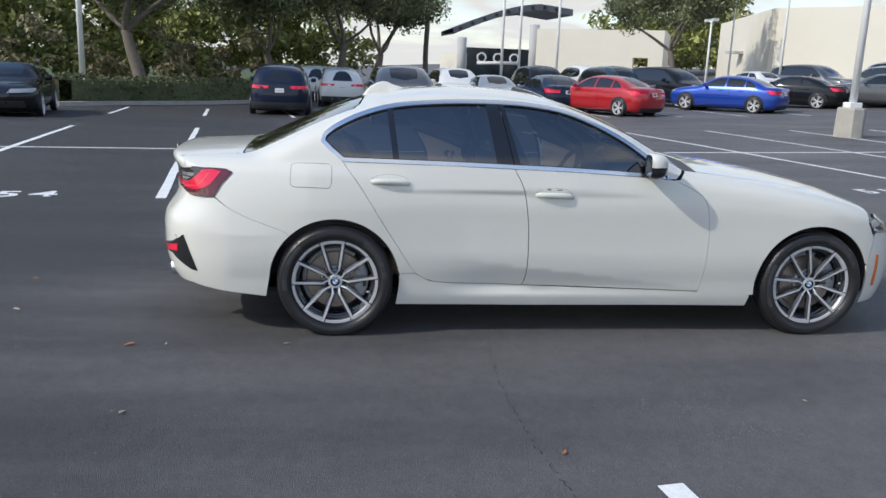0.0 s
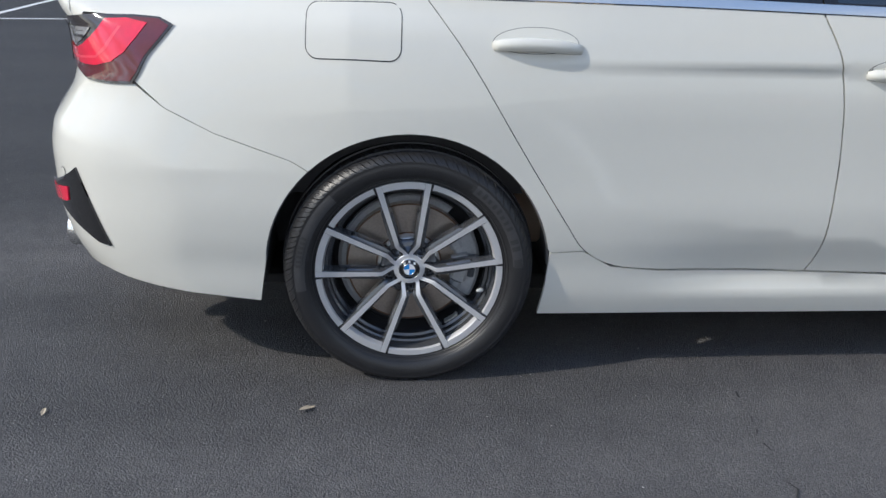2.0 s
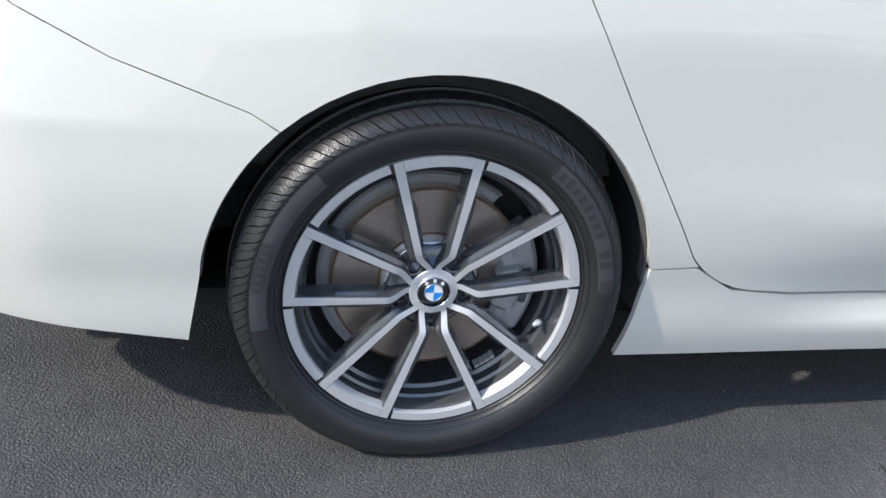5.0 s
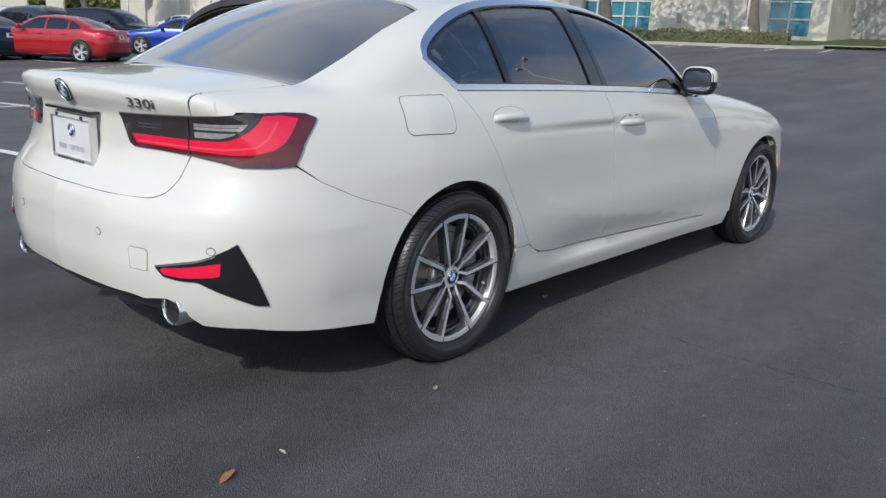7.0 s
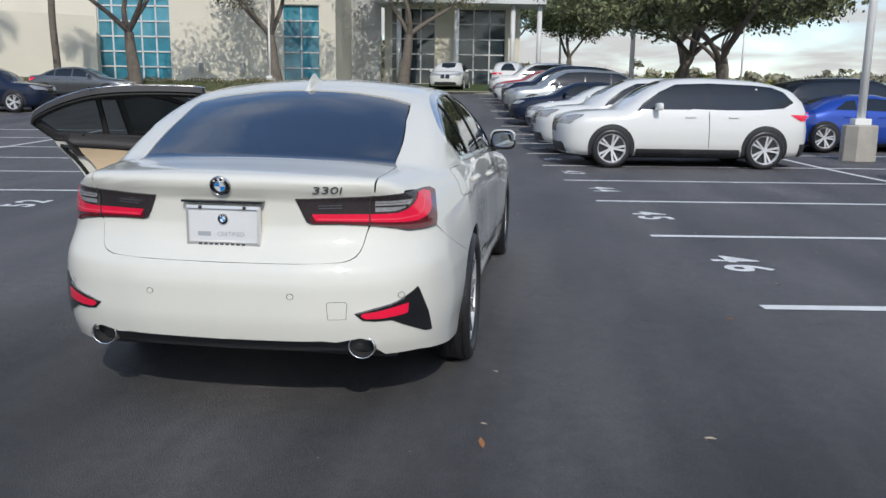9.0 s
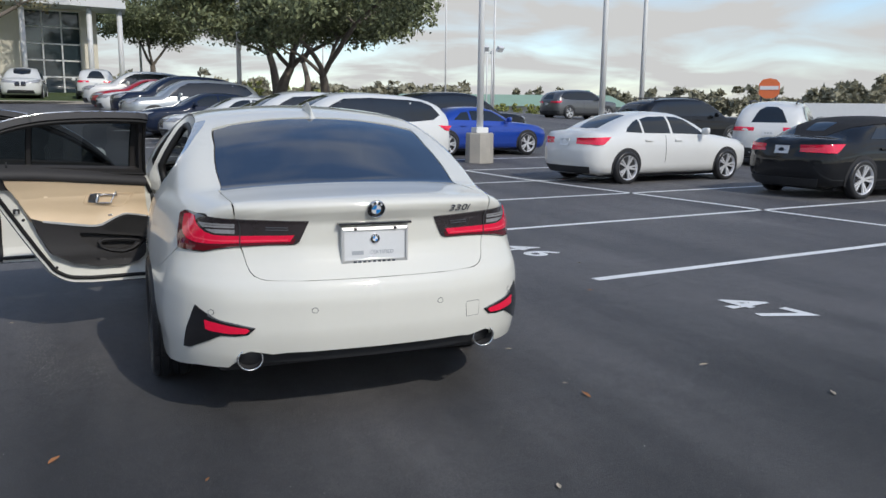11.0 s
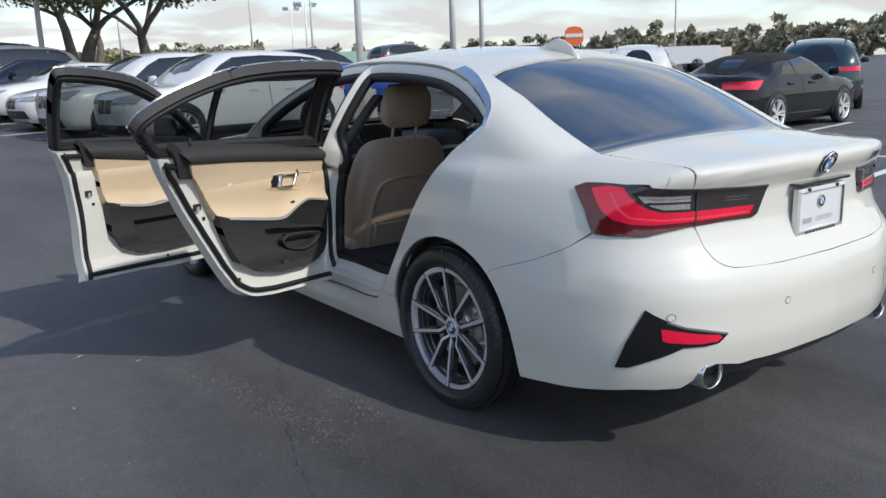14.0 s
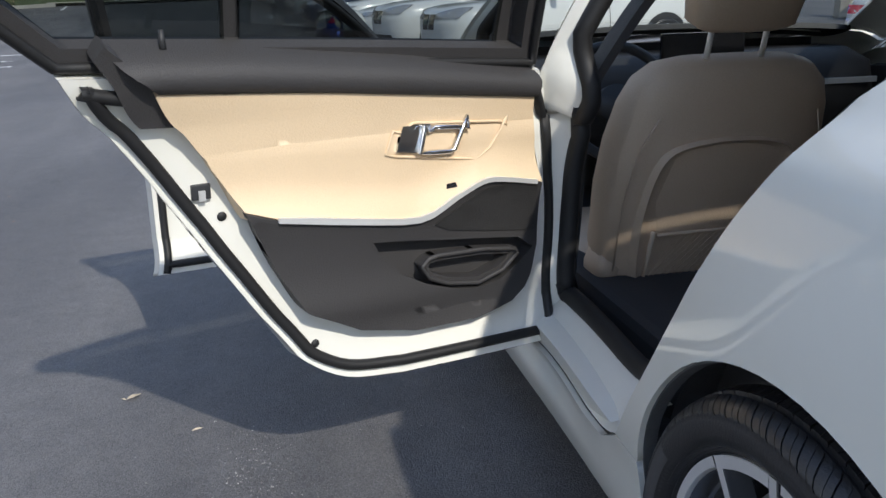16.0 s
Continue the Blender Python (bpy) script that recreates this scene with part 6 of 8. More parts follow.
    for a0, a1, r0, r1, x0, x1, mm in ((-30, 34, .122, .188, -.03, .016, CALIPER), (-17, 13, .112, .156, .012, .034, CALIPER), (20, 29, .118, .150, .010, .028, CALIPER), (-29, -21, .120, .150, .010, .026, CALIPER), (-13, 9, .158, .176, .012, .022, STEEL_DARK)):
        vv, q = [], 10
        for i in range(q + 1):
            b = radians(a0 + (a1 - a0) * i / q)
            for r, x in ((r0, x0), (r0, x1 - .006), (r0 + .008, x1), (r1 - .008, x1), (r1, x1 - .006), (r1, x0)):
                vv.append((x, r * math.cos(b), r * math.sin(b)))
        fc = [(i * 6 + j, i * 6 + (j + 1) % 6, (i + 1) * 6 + (j + 1) % 6, (i + 1) * 6 + j) for i in range(q) for j in range(6)] + [tuple(range(6)), tuple(q * 6 + j for j in range(5, -1, -1))]
        from_np("brake_caliper", vv, fc, mm, rim, "cast brake caliper")
    a = radians(-18)
    c = Vector((0, math.cos(a), math.sin(a)))
    out = Vector((1, 0, 0))
    valve = tubed("tyre_valve", [c * .208 + out * .040, c * .202 + out * .046], [.0075, .0070], BLACK_TRIM, rim, "rubber tyre valve", sides=12)
    tubed("valve_stem", [c * .203 + out * .045, c * .196 + out * .053, c * .1955 + out * .0535, c * .188 + out * .062], [.0058, .0058, .0042, .0040], SILVER_TRIM, valve, "dull metal valve cap", sides=10)
    # wheel weights inside the barrel
    for b in (-59, -56, -53, -50):
        d = Vector((0, math.cos(radians(b)), math.sin(radians(b))))
        bm = bmesh.new()
        box(bm, -.0047, .0047, -.010, .010, -.002, .002, .001)
        bm.transform(facing(d * .2005 + Vector((.004, 0, 0)), -d, (1, 0, 0)))
        part("balance_weight", bm, SILVER_TRIM, rim)
    # added dark disc stands in for the shade behind, so nothing shows through the barrel
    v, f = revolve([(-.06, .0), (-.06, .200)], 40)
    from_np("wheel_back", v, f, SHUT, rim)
    return rim


first = alloy_wheel(94.3)
first.matrix_basis = pose(.812, 0, .312)
copy_thing(first, pose(.806, 2.851, .312) @ pose(0, 0, 0, 20))
copy_thing(first, pose(-.812, 0, .312) @ pose(0, 0, 0, 0, 0, 180) @ pose(0, 0, 0, 14))
copy_thing(first, pose(-.806, 2.851, .312) @ pose(0, 0, 0, 0, 0, 180) @ pose(0, 0, 0, 40))


# ---- other parked cars ----
def shape(kind):
    """The form of a car: y ahead from its middle, as the zero level of a function, with its sizes."""
    S = {"suv": dict(L=4.92, W=1.0, wb=2.97, r=.375, roof=((-2.5, .95), (-2.40, 1.15), (-2.22, 1.40), (-1.95, 1.58), (-1.2, 1.71), (-.3, 1.745), (.2, 1.72), (.65, 1.58), (1.25, 1.18), (1.6, .95)), deck=((-2.6, 1.05), (-2.0, 1.12), (.9, 1.12), (1.25, 1.12), (1.8, 1.09), (2.2, 1.03), (2.40, .95), (2.5, .75)), rear=((.2, 2.36), (.4, 2.44), (.7, 2.46), (.95, 2.43), (1.1, 2.36), (1.4, 2.22), (1.8, 2.0)), side=((.2, .05), (.4, .02), (.7, 0), (.95, .03), (1.1, .07), (1.4, .17), (1.7, .30)), nose=((.2, 2.34), (.4, 2.44), (.75, 2.47), (.95, 2.43), (1.1, 2.34)), belt=1.10, low=.22),
         "sedan": dict(L=4.72, W=.915, wb=2.85, r=.33, roof=((-2.2, .85), (-1.85, 1.02), (-1.35, 1.26), (-.85, 1.40), (-.35, 1.435), (.1, 1.42), (.5, 1.30), (1.0, 1.03), (1.4, .80)), deck=((-2.4, .95), (-2.2, 1.02), (-1.8, 1.05), (.7, 1.03), (1.0, 1.0), (1.6, .93), (2.05, .84), (2.3, .72), (2.4, .55)), rear=((.2, 2.22), (.4, 2.33), (.65, 2.34), (.85, 2.28), (1.0, 2.31), (1.2, 2.2)), side=((.2, .05), (.4, .015), (.6, 0), (.8, .02), (.95, .06), (1.1, .13), (1.3, .26), (1.42, .38)), nose=((.2, 2.22), (.4, 2.33), (.6, 2.35), (.75, 2.28), (.9, 2.1)), belt=.97, low=.17),
         "soft": dict(L=4.64, W=.925, wb=2.75, r=.34, roof=((-1.9, .90), (-1.6, 1.06), (-1.15, 1.27), (-.6, 1.375), (-.1, 1.385), (.25, 1.33), (.6, 1.18), (.95, .98), (1.3, .8)), deck=((-2.4, .94), (-2.2, 1.0), (-1.7, 1.02), (.7, 1.0), (1.0, .97), (1.6, .91), (2.05, .82), (2.25, .7), (2.35, .5)), rear=((.2, 2.2), (.4, 2.3), (.65, 2.31), (.85, 2.26), (.98, 2.28), (1.2, 2.2)), side=((.2, .05), (.4, .015), (.6, 0), (.8, .02), (.95, .06), (1.1, .14), (1.3, .28), (1.4, .4)), nose=((.2, 2.2), (.4, 2.3), (.6, 2.32), (.75, 2.25), (.9, 2.1)), belt=.95, low=.17)}[kind]
    R, D, B, N, I = curve(*S["roof"]), curve(*S["deck"]), curve(*S["rear"]), curve(*S["nose"]), curve(*S["side"])
    W, low, hl = S["W"], S["low"], S["L"] / 2

    def f(x, y, z):
        ax = np.abs(x)
        taper = .10 * np.clip((np.abs(y) - hl + 1.0) / 1.0, 0, 2) ** 2
        w = W - I(z) - taper
        a = smax(ax - w, z - (D(y) - .05 * (ax / W) ** 2.5), .10)
        a = smax(a, -y - (B(z) - .22 * (ax / W) ** 3.0), .10)
        a = smax(a, y - (N(z) - .30 * (ax / W) ** 3.2), .09)
        a = smax(a, low - z, .06)
        g = smax(ax - w, z - (R(y) - .06 * (ax / .7) ** 2), .12)
        g = smax(g, -y - B(z), .12)
        g = smax(g, S["belt"] - .12 - z, .02)
        return smin(a, g, .03)
    return f, S


def road_wheel(r, parent, x, y, side, pale):
    """A plain wheel: tyre, rim and ten thin spokes."""
    key = ("wheel", r, pale)
    if key not in CACHE:
        v, f = revolve([(-.10, r * .70), (.04, r * .70), (.060, r * .73), (.072, r * .80), (.068, r * .94), (.04, r), (-.08, r), (-.10, r * .9)], 28)
        v2, f2 = revolve([(-.02, r * .08), (.03, r * .10), (.045, r * .16), (.045, 0)], 14)
        v3, f3 = revolve([(.02, r * .66), (.06, r * .70), (.072, r * .735), (.06, r * .74)], 28)
        vv, ff = list(v2), list(f2)
        k = len(vv)
        vv += v3
        ff += [tuple(i + k for i in q) for q in f3]
        for s in range(10):
            a = 2 * math.pi * (s // 2) / 5 + (.17 if s % 2 else -.17)
            c, sn = math.cos(a), math.sin(a)
            k, t = len(vv), r * .045
            for rr, xx, tt in ((r * .10, .042, t * .8), (r * .70, .062, t * 1.2)):
                for o in (-1, 1):
                    vv.append((xx, c * rr - sn * tt * o, sn * rr + c * tt * o))
                    vv.append((xx - .03, c * rr - sn * tt * o * 1.3, sn * rr + c * tt * o * 1.3))
            ff += [(k, k + 2, k + 6, k + 4), (k, k + 4, k + 5, k + 1), (k + 2, k + 3, k + 7, k + 6)]
        # flat dark disc behind the spokes stands in for the shade over the brake
        v4, f4 = revolve([(-.01, 0), (-.01, r * .69)], 24)
        out = []
        for nm, a, b, mt in (("tyre", v, f, TYRE), ("rim", vv, ff, RIM_FACE), ("brake_shadow", v4, f4, SHUT)):
            me = bpy.data.meshes.new(nm)
            me.from_pydata([tuple(p) for p in a], [], b)
            me.materials.append(mt)
            if nm == "tyre":
                me.polygons.foreach_set("use_smooth", [True] * len(me.polygons))
            out.append((nm, me))
        CACHE[key] = out
    m = pose(x * side, y, r * .965) @ (pose(0, 0, 0, 0, 0, 0) if side > 0 else pose(0, 0, 0, 0, 0, 180))
    tyre = new("wheel", CACHE[key][0][1])
    tyre.parent, tyre.matrix_basis = parent, m
    for nm, me in CACHE[key][1:]:
        o = new(nm, me)
        o.parent = tyre


CACHE = {}
PAINTS = {"white": mat("car_white", (.76, .76, .74), .3, coat=1.0, var=.01), "black": mat("car_black", (.010, .011, .013), .5, coat=0.8, spec=0.05, var=.1), "navy": mat("car_navy", (.012, .020, .045), .5, coat=0.8, spec=0.05, var=.05),
          "blue": mat("car_blue", (.012, .065, .42), .28, .35, coat=1.0, var=.03), "red": mat("car_red", (.48, .012, .02), .28, .2, coat=1.0, var=.03), "grey": mat("car_grey", (.14, .145, .15), .3, .6, coat=1.0, var=.03),
          "silver": mat("car_silver", (.42, .44, .45), .3, .6, coat=1.0, var=.03), "green": mat("car_sage", (.34, .40, .31), .3, .5, coat=1.0, var=.03), "teal": mat("car_teal", (.02, .05, .06), .28, .4, coat=1.0, var=.03)}
CAR_GLASS = mat("car_glass", (.014, .018, .022), .03, 0, coat=0.3, var=.1, spec=.6)
SOFT_TOP = mat("soft_top_cloth", (.014, .014, .016), .85, var=.2, fine=200, bump=.4)


def build_car(kind, paint, cloth=False, rails=False):
    f, S = shape(kind)
    L, r, wb, belt = S["L"], S["r"], S["wb"], S["belt"]
    root = empty("parked_car")
    a0, a1, zc = -L / 2 + .95, L / 2 - .95, .62
    rays_o, rays_d, rings, m = [], [], [], 44
    for th in (84, 72, 60, 48, 36, 26, 17, 8):
        rings.append((a0, th, -1))
    for i in range(27):
        rings.append((a0 + (a1 - a0) * i / 26, 0, 1))
    for th in (8, 17, 26, 36, 48, 60, 72, 84):
        rings.append((a1, th, 1))
    for y, th, sg in rings:
        for k in range(m):
            al = 2 * math.pi * k / m
            c = math.cos(radians(th))
            rays_o.append((0, y, zc))
            rays_d.append((math.sin(al) * c, sg * math.sin(radians(th)), math.cos(al) * c))
    p, nr = meet(f, np.array(rays_o), np.array(rays_d), 4.0)
    n = len(rings)
    faces = [(i * m + k, (i + 1) * m + k, (i + 1) * m + (k + 1) % m, i * m + (k + 1) % m) for i in range(n - 1) for k in range(m)]
    faces += [tuple(range(m)), tuple((n - 1) * m + k for k in range(m - 1, -1, -1))]
    me = bpy.data.meshes.new("body")
    me.from_pydata([tuple(q) for q in p], [], faces)
    me.polygons.foreach_set("use_smooth", [True] * len(me.polygons))
    body = place_mesh("body", me, PAINTS[paint], root)

    def lay_s(q):
        k = len(q)
        return meet(f, np.stack([col(0, k), q[:, 0], q[:, 1]], 1), np.stack([col(1, k), col(0, k), col(0, k)], 1), 4.0)

    def lay_r(q):
        k, al = len(q), q[:, 1] / .8
        return meet(f, np.stack([col(0, k), q[:, 0], col(belt - .25, k)], 1), np.stack([np.sin(al), col(0, k), np.cos(al)], 1), 4.0)

    def lay_b(q):
        k, al = len(q), q[:, 0]
        return meet(f, np.stack([col(0, k), col(a0, k), q[:, 1]], 1), np.stack([np.sin(al), -np.cos(al), col(0, k)], 1), 4.0)

    def lay_n(q):
        k, al = len(q), q[:, 0]
        return meet(f, np.stack([col(0, k), col(a1, k), q[:, 1]], 1), np.stack([np.sin(al), np.cos(al), col(0, k)], 1), 4.0)

    G = dict(h=.09, rim=.012)
    if kind == "suv":
        wins = [[(-1.98, 1.27), (-1.82, 1.19), (-1.33, 1.15), (-1.33, 1.56), (-1.60, 1.53), (-1.80, 1.45)], [(-1.29, 1.15), (-.40, 1.13), (-.40, 1.59), (-1.29, 1.56)], [(-.35, 1.13), (.96, 1.11), (.88, 1.19), (.55, 1.42), (.25, 1.56), (-.35, 1.59)]]
        band = [(-2.03, 1.27), (-1.83, 1.16), (-1.33, 1.12), (1.01, 1.085), (.90, 1.22), (.57, 1.45), (.26, 1.59), (-.37, 1.62), (-1.29, 1.59), (-1.63, 1.555), (-1.84, 1.47)]
        front, back = (.40, 1.10), (-2.30, -2.42)
        lamp, zl = (1.02, .93), (.82, .98)
        ws = [(.42, 0), (.46, .38), (.98, .52), (1.08, 0)]
    else:
        wins = [[(-1.42, 1.02), (-1.0, 1.0), (-1.0, 1.27), (-1.15, 1.22), (-1.36, 1.10)], [(-.94, 1.0), (-.22, .99), (-.22, 1.33), (-.70, 1.32), (-.94, 1.27)], [(-.15, .99), (.72, .97), (.62, 1.06), (.30, 1.26), (.10, 1.32), (-.15, 1.33)]]
        if kind == "soft":
            wins = [[(-1.15, 1.0), (-.62, .99), (-.62, 1.23), (-.85, 1.20)], [(-.55, .99), (.62, .96), (.45, 1.10), (.20, 1.24), (-.10, 1.27), (-.55, 1.25)]]
        lamp, zl = (.90, .78), (.66, .76)
        ws = [(.28, 0), (.32, .42), (.82, .62), (.92, 0)] if kind == "sedan" else [(.36, 0), (.40, .42), (.76, .62), (.86, 0)]
    for s in (1, -1):
        if kind == "suv":
            panel("window_surround", band, lay_s, BLACK_GLOSS, root, lift=.001, side=s, **G)
        for w in wins:
            g = panel("side_window", w, lay_s, CAR_GLASS, root, lift=.004, side=s, **G)
        for y in (-wb / 2, wb / 2):
            # black panel on the body: the shaded wheel opening, with trim on the suv
            panel("wheel_arch", arc(y, r, r + (.075 if kind == "suv" else .05), -20, 200, 22), lay_s, BLACK_TRIM if kind == "suv" else SHUT, root, lift=.004, side=s, h=.09, rim=.02)
            road_wheel(r, root, S["W"] - .040, y, s, paint not in ("white", "navy", "red") or kind != "suv")
        panel("head_lamp", [(.22, zl[0]), (.85, zl[0] + .02), (1.05, zl[1] + .02), (.9, zl[1] + .02), (.35, zl[0] + .10)], lay_n, LENS_CLEAR, root, lift=.006, side=s, h=.08, rim=.02)
        panel("tail_lamp", [(.38, lamp[1]), (.95, lamp[1] - .01), (1.12, lamp[0] + .02), (.38, lamp[0])], lay_b, LENS_RED, root, lift=.007, side=s, h=.08, rim=.02)
        panel("door_seam", [(-.40, .40), (-.388, .40), (-.372, belt - .02), (-.384, belt - .02)], lay_s, SHUT, root, lift=.002, side=s, h=.1, rim=0)
        for hy in (-.95, -.12):
            panel("door_handle", [(hy, belt - .13), (hy + .19, belt - .135), (hy + .19, belt - .105), (hy, belt - .10)], lay_s, PAINTS[paint], root, lift=.022, side=s, h=.1, rim=.02)
        v, ff = loft([((s * (S["W"] + .0), .62, belt + .05), .02, .03, (0, 1, 0), (0, 0, 1)), ((s * (S["W"] + .03), .64, belt + .06), .06, .075, (0, 1, 0), (0, 0, 1)), ((s * (S["W"] + .17), .62, belt + .07), .055, .07, (0, 1, 0), (0, 0, 1)), ((s * (S["W"] + .2), .60, belt + .07), .02, .04, (0, 1, 0), (0, 0, 1))], 12)
        from_np("door_mirror", v, ff, PAINTS[paint], root, smooth=True)
        if kind == "suv":
            panel("sill_trim", [(-wb / 2 + r + .1, .23), (wb / 2 - r - .1, .23), (wb / 2 - r - .1, .36), (-wb / 2 + r + .1, .36)], lay_s, BLACK_TRIM, root, lift=.006, side=s, h=.15, rim=.01)
        if rails:
            zt = float(curve(*S["roof"])(0)) - .03
            tubed("roof_rail", [(s * .58, -1.7, zt - .06), (s * .60, -1.5, zt + .02), (s * .61, -.5, zt + .045), (s * .60, .2, zt + .005), (s * .58, .4, zt - .06)], .022, BLACK_TRIM, root, sides=6)
    panel("windscreen", [(y, a) for y, a in ws] + [(y, -a) for y, a in ws[::-1] if a], lay_r, CAR_GLASS, root, lift=.004, **G)
    if kind == "suv":
        rw = [(0, 1.15), (.50, 1.15), (.44, 1.48), (.30, 1.56), (0, 1.57)]
        panel("rear_window", rw + [(-u, z) for u, z in rw[::-1] if u], lay_b, CAR_GLASS, root, lift=.004, **G)
        panel("rear_lower_trim", [(-.95, .24), (.95, .24), (.95, .48), (-.95, .48)], lay_b, BLACK_TRIM, root, lift=.005, h=.12, rim=.01)
    else:
        rw = [(-1.02, 0), (-1.05, .40), (-1.70, .52), (-1.74, 0)] if kind == "sedan" else [(-1.15, 0), (-1.17, .28), (-1.48, .34), (-1.5, 0)]
        panel("rear_window", rw + [(y, -a) for y, a in rw[::-1] if a], lay_r, CAR_GLASS, root, lift=.009 if cloth else .004, **G)
        panel("rear_lower_trim", [(-.7, .20), (.7, .20), (.7, .34), (-.7, .34)], lay_b, BLACK_TRIM, root, lift=.005, h=.12, rim=.01)
    if cloth:
        o = [(.34, 0), (.36, .45), (.10, .62), (-.5, .70), (-1.1, .72), (-1.62, .60), (-1.68, 0)]
        panel("soft_top", o + [(y, -a) for y, a in o[::-1] if a], lay_r, SOFT_TOP, root, "black fabric roof", lift=.006, h=.07, rim=.02)
    for sg in (1, -1):
        panel("grille", [(sg * .02, zl[0] - .16), (sg * .26, zl[0] - .16), (sg * .30, zl[0] + .08), (sg * .04, zl[0] + .08)], lay_n, BLACK_GLOSS, root, lift=.006, h=.08, rim=.01)
    panel("lower_grille", [(-.7, .28), (.7, .28), (.6, .46), (-.6, .46)], lay_n, BLACK_TRIM, root, lift=.005, h=.12, rim=.01)
    pz = .80 if kind == "suv" else .74
    panel("plate", [(-.155, pz), (.155, pz), (.155, pz + .14), (-.155, pz + .14)], lay_b, PLATE_WHITE, root, "pale number plate", lift=.012, h=.1, rim=.01)
    for q in range(3):
        panel("plate_bar", [(-.10 + .075 * q, pz + .05), (-.05 + .075 * q, pz + .05), (-.05 + .075 * q, pz + .09), (-.10 + .075 * q, pz + .09)], lay_b, INK_GREY, root, lift=.0145, h=.1, rim=0)
    boxed("underside", (-S["W"] * .78, S["W"] * .78, -L / 2 + .5, L / 2 - .5, S["low"] - .04, S["low"] + .06), SHUT, root)
    return root


def park(kind, paint, x, y, heading, label, cloth=False, rails=False, name="parked_car"):
    """Heading: degrees, 0 faces north (+y), 90 faces west."""
    key = (kind, cloth, rails)
    m = Matrix.Translation((x, y, gz(x, y))) @ pose(0, 0, 0, 0, 0, heading)
    if key not in CACHE:
        ob = CACHE[key] = build_car(kind, paint, cloth, rails)
        ob.matrix_basis = m
        ob["paint"] = paint
    else:
        ob = copy_thing(CACHE[key], m)
        for o in ob.children:
            if o.name.split(".")[0] in ("body", "door_handle", "door_mirror"):
                kk = (key, o.data.name.split(".")[0], paint, o.data.name)
                if kk not in CACHE:
                    CACHE[kk] = o.data.copy()
                    CACHE[kk].materials[0] = PAINTS[paint]
                o.data = CACHE[kk]
    ob.name = name
    return tagged(ob, label, "car", "parked cars")


def in_row(start, u, k, off=0.0):
    """The middle of bay k, u metres along the bay."""
    p = start + RY * (2.76 * (k + .5) + off) + RX * u
    return p.x, p.y


H0 = math.degrees(LOT)
SUVW = "white sport utility vehicle parked in a marked bay"
x, y = in_row(EAST, 2.75, 4, -.75)
park("suv", "white", x, y, H0 + 90, SUVW, name="white_suv")
for k, kind, pt, lb in ((5, "suv", "white", SUVW), (6, "sedan", "white", "white sedan parked nose-out in a bay"), (7, "sedan", "white", "white sedan parked nose-out in a bay"), (8, "sedan", "navy", "dark blue sedan parked nose-out in a bay"), (9, "suv", "silver", "silver sport utility vehicle in a bay"), (10, "suv", "navy", "dark sport utility vehicle in a bay"), (11, "sedan", "white", "white sedan parked nose-out in a bay"), (12, "sedan", "red", "red sedan parked nose-out in a bay"), (13, "suv", "white", SUVW)):
    x, y = in_row(EAST, 2.8 + .15 * math.sin(k * 2.1), k, -.75)
    park(kind, pt, x, y, H0 + 90, lb)
x, y = in_row(EAST, 8.6, 5, .3)
park("soft", "blue", x, y, H0 - 90, "bright blue coupe parked nose to the east")
x, y = in_row(EAST, 8.3, 2, 1.0)
park("sedan", "white", x, y, H0 - 90, "white sedan with black alloy wheels in a bay")
park("soft", "black", 11.9, 6.6, -85, "black convertible with its fabric roof up", cloth=True)
park("suv", "black", 9.5, 20.5, H0 - 90, "black sport utility vehicle in a bay")
park("suv", "black", 18.0, 19.6, H0 - 97, "large black sport utility vehicle", rails=True)
park("suv", "white", 17.0, 14.0, -50, "white sport utility vehicle with roof rails", rails=True)
park("suv", "teal", 18.6, 9.2, -62, "dark green sport utility vehicle with roof rails", rails=True)
park("suv", "grey", 25.6, 38.9, H0 - 90, "grey sport utility vehicle far off in a bay")
# west side
park("sedan", "black", -19.3, -9.4, -78, "black compact sedan by the hedge")
park("suv", "navy", -24.9, -2.3, 92, "dark blue sport utility vehicle seen from behind")
park("suv", "white", -33.5, -.4, 95, "white sport utility vehicle by the trees")
park("suv", "white", -38.5, -1.7, 95, "white sport utility vehicle by the trees")
park("suv", "grey", -20.6, 1.7, -88, "grey sport utility vehicle facing the aisle")
park("suv", "white", -31.5, 4.8, -85, "white sport utility vehicle facing the aisle")
park("sedan", "silver", -29.5, 6.2, -85, "silver sedan facing the aisle")
park("sedan", "navy", -27.5, 8.2, 95, "dark blue sedan parked in a bay")
park("suv", "black", -36.5, 9.9, -85, "black off-road vehicle in the far row")
park("sedan", "red", -24.9, 9.7, 122, "red hatchback seen from behind")
park("suv", "white", -38.5, 12.6, 95, "white sport utility vehicle in the far row")
park("suv", "teal", -32.5, 12.6, -80, "dark sport utility vehicle facing the aisle")
park("suv", "black", -31.0, 14.6, -62, "black sport utility vehicle facing the aisle")
park("sedan", "blue", -27.0, 15.6, 132, "bright blue sedan seen from behind")
park("soft", "black", -29.5, 19.8, 132, "black coupe seen from behind")
park("sedan", "grey", -28.0, 23.0, 145, "grey sedan seen from behind")
park("sedan", "white", -37.0, 22.2, -80, "white coupe in the far row")
park("suv", "grey", -36.0, 24.6, -65, "grey sport utility vehicle in the far row")
park("suv", "silver", -33.5, 28.5, -65, "silver sport utility vehicle in the far row")
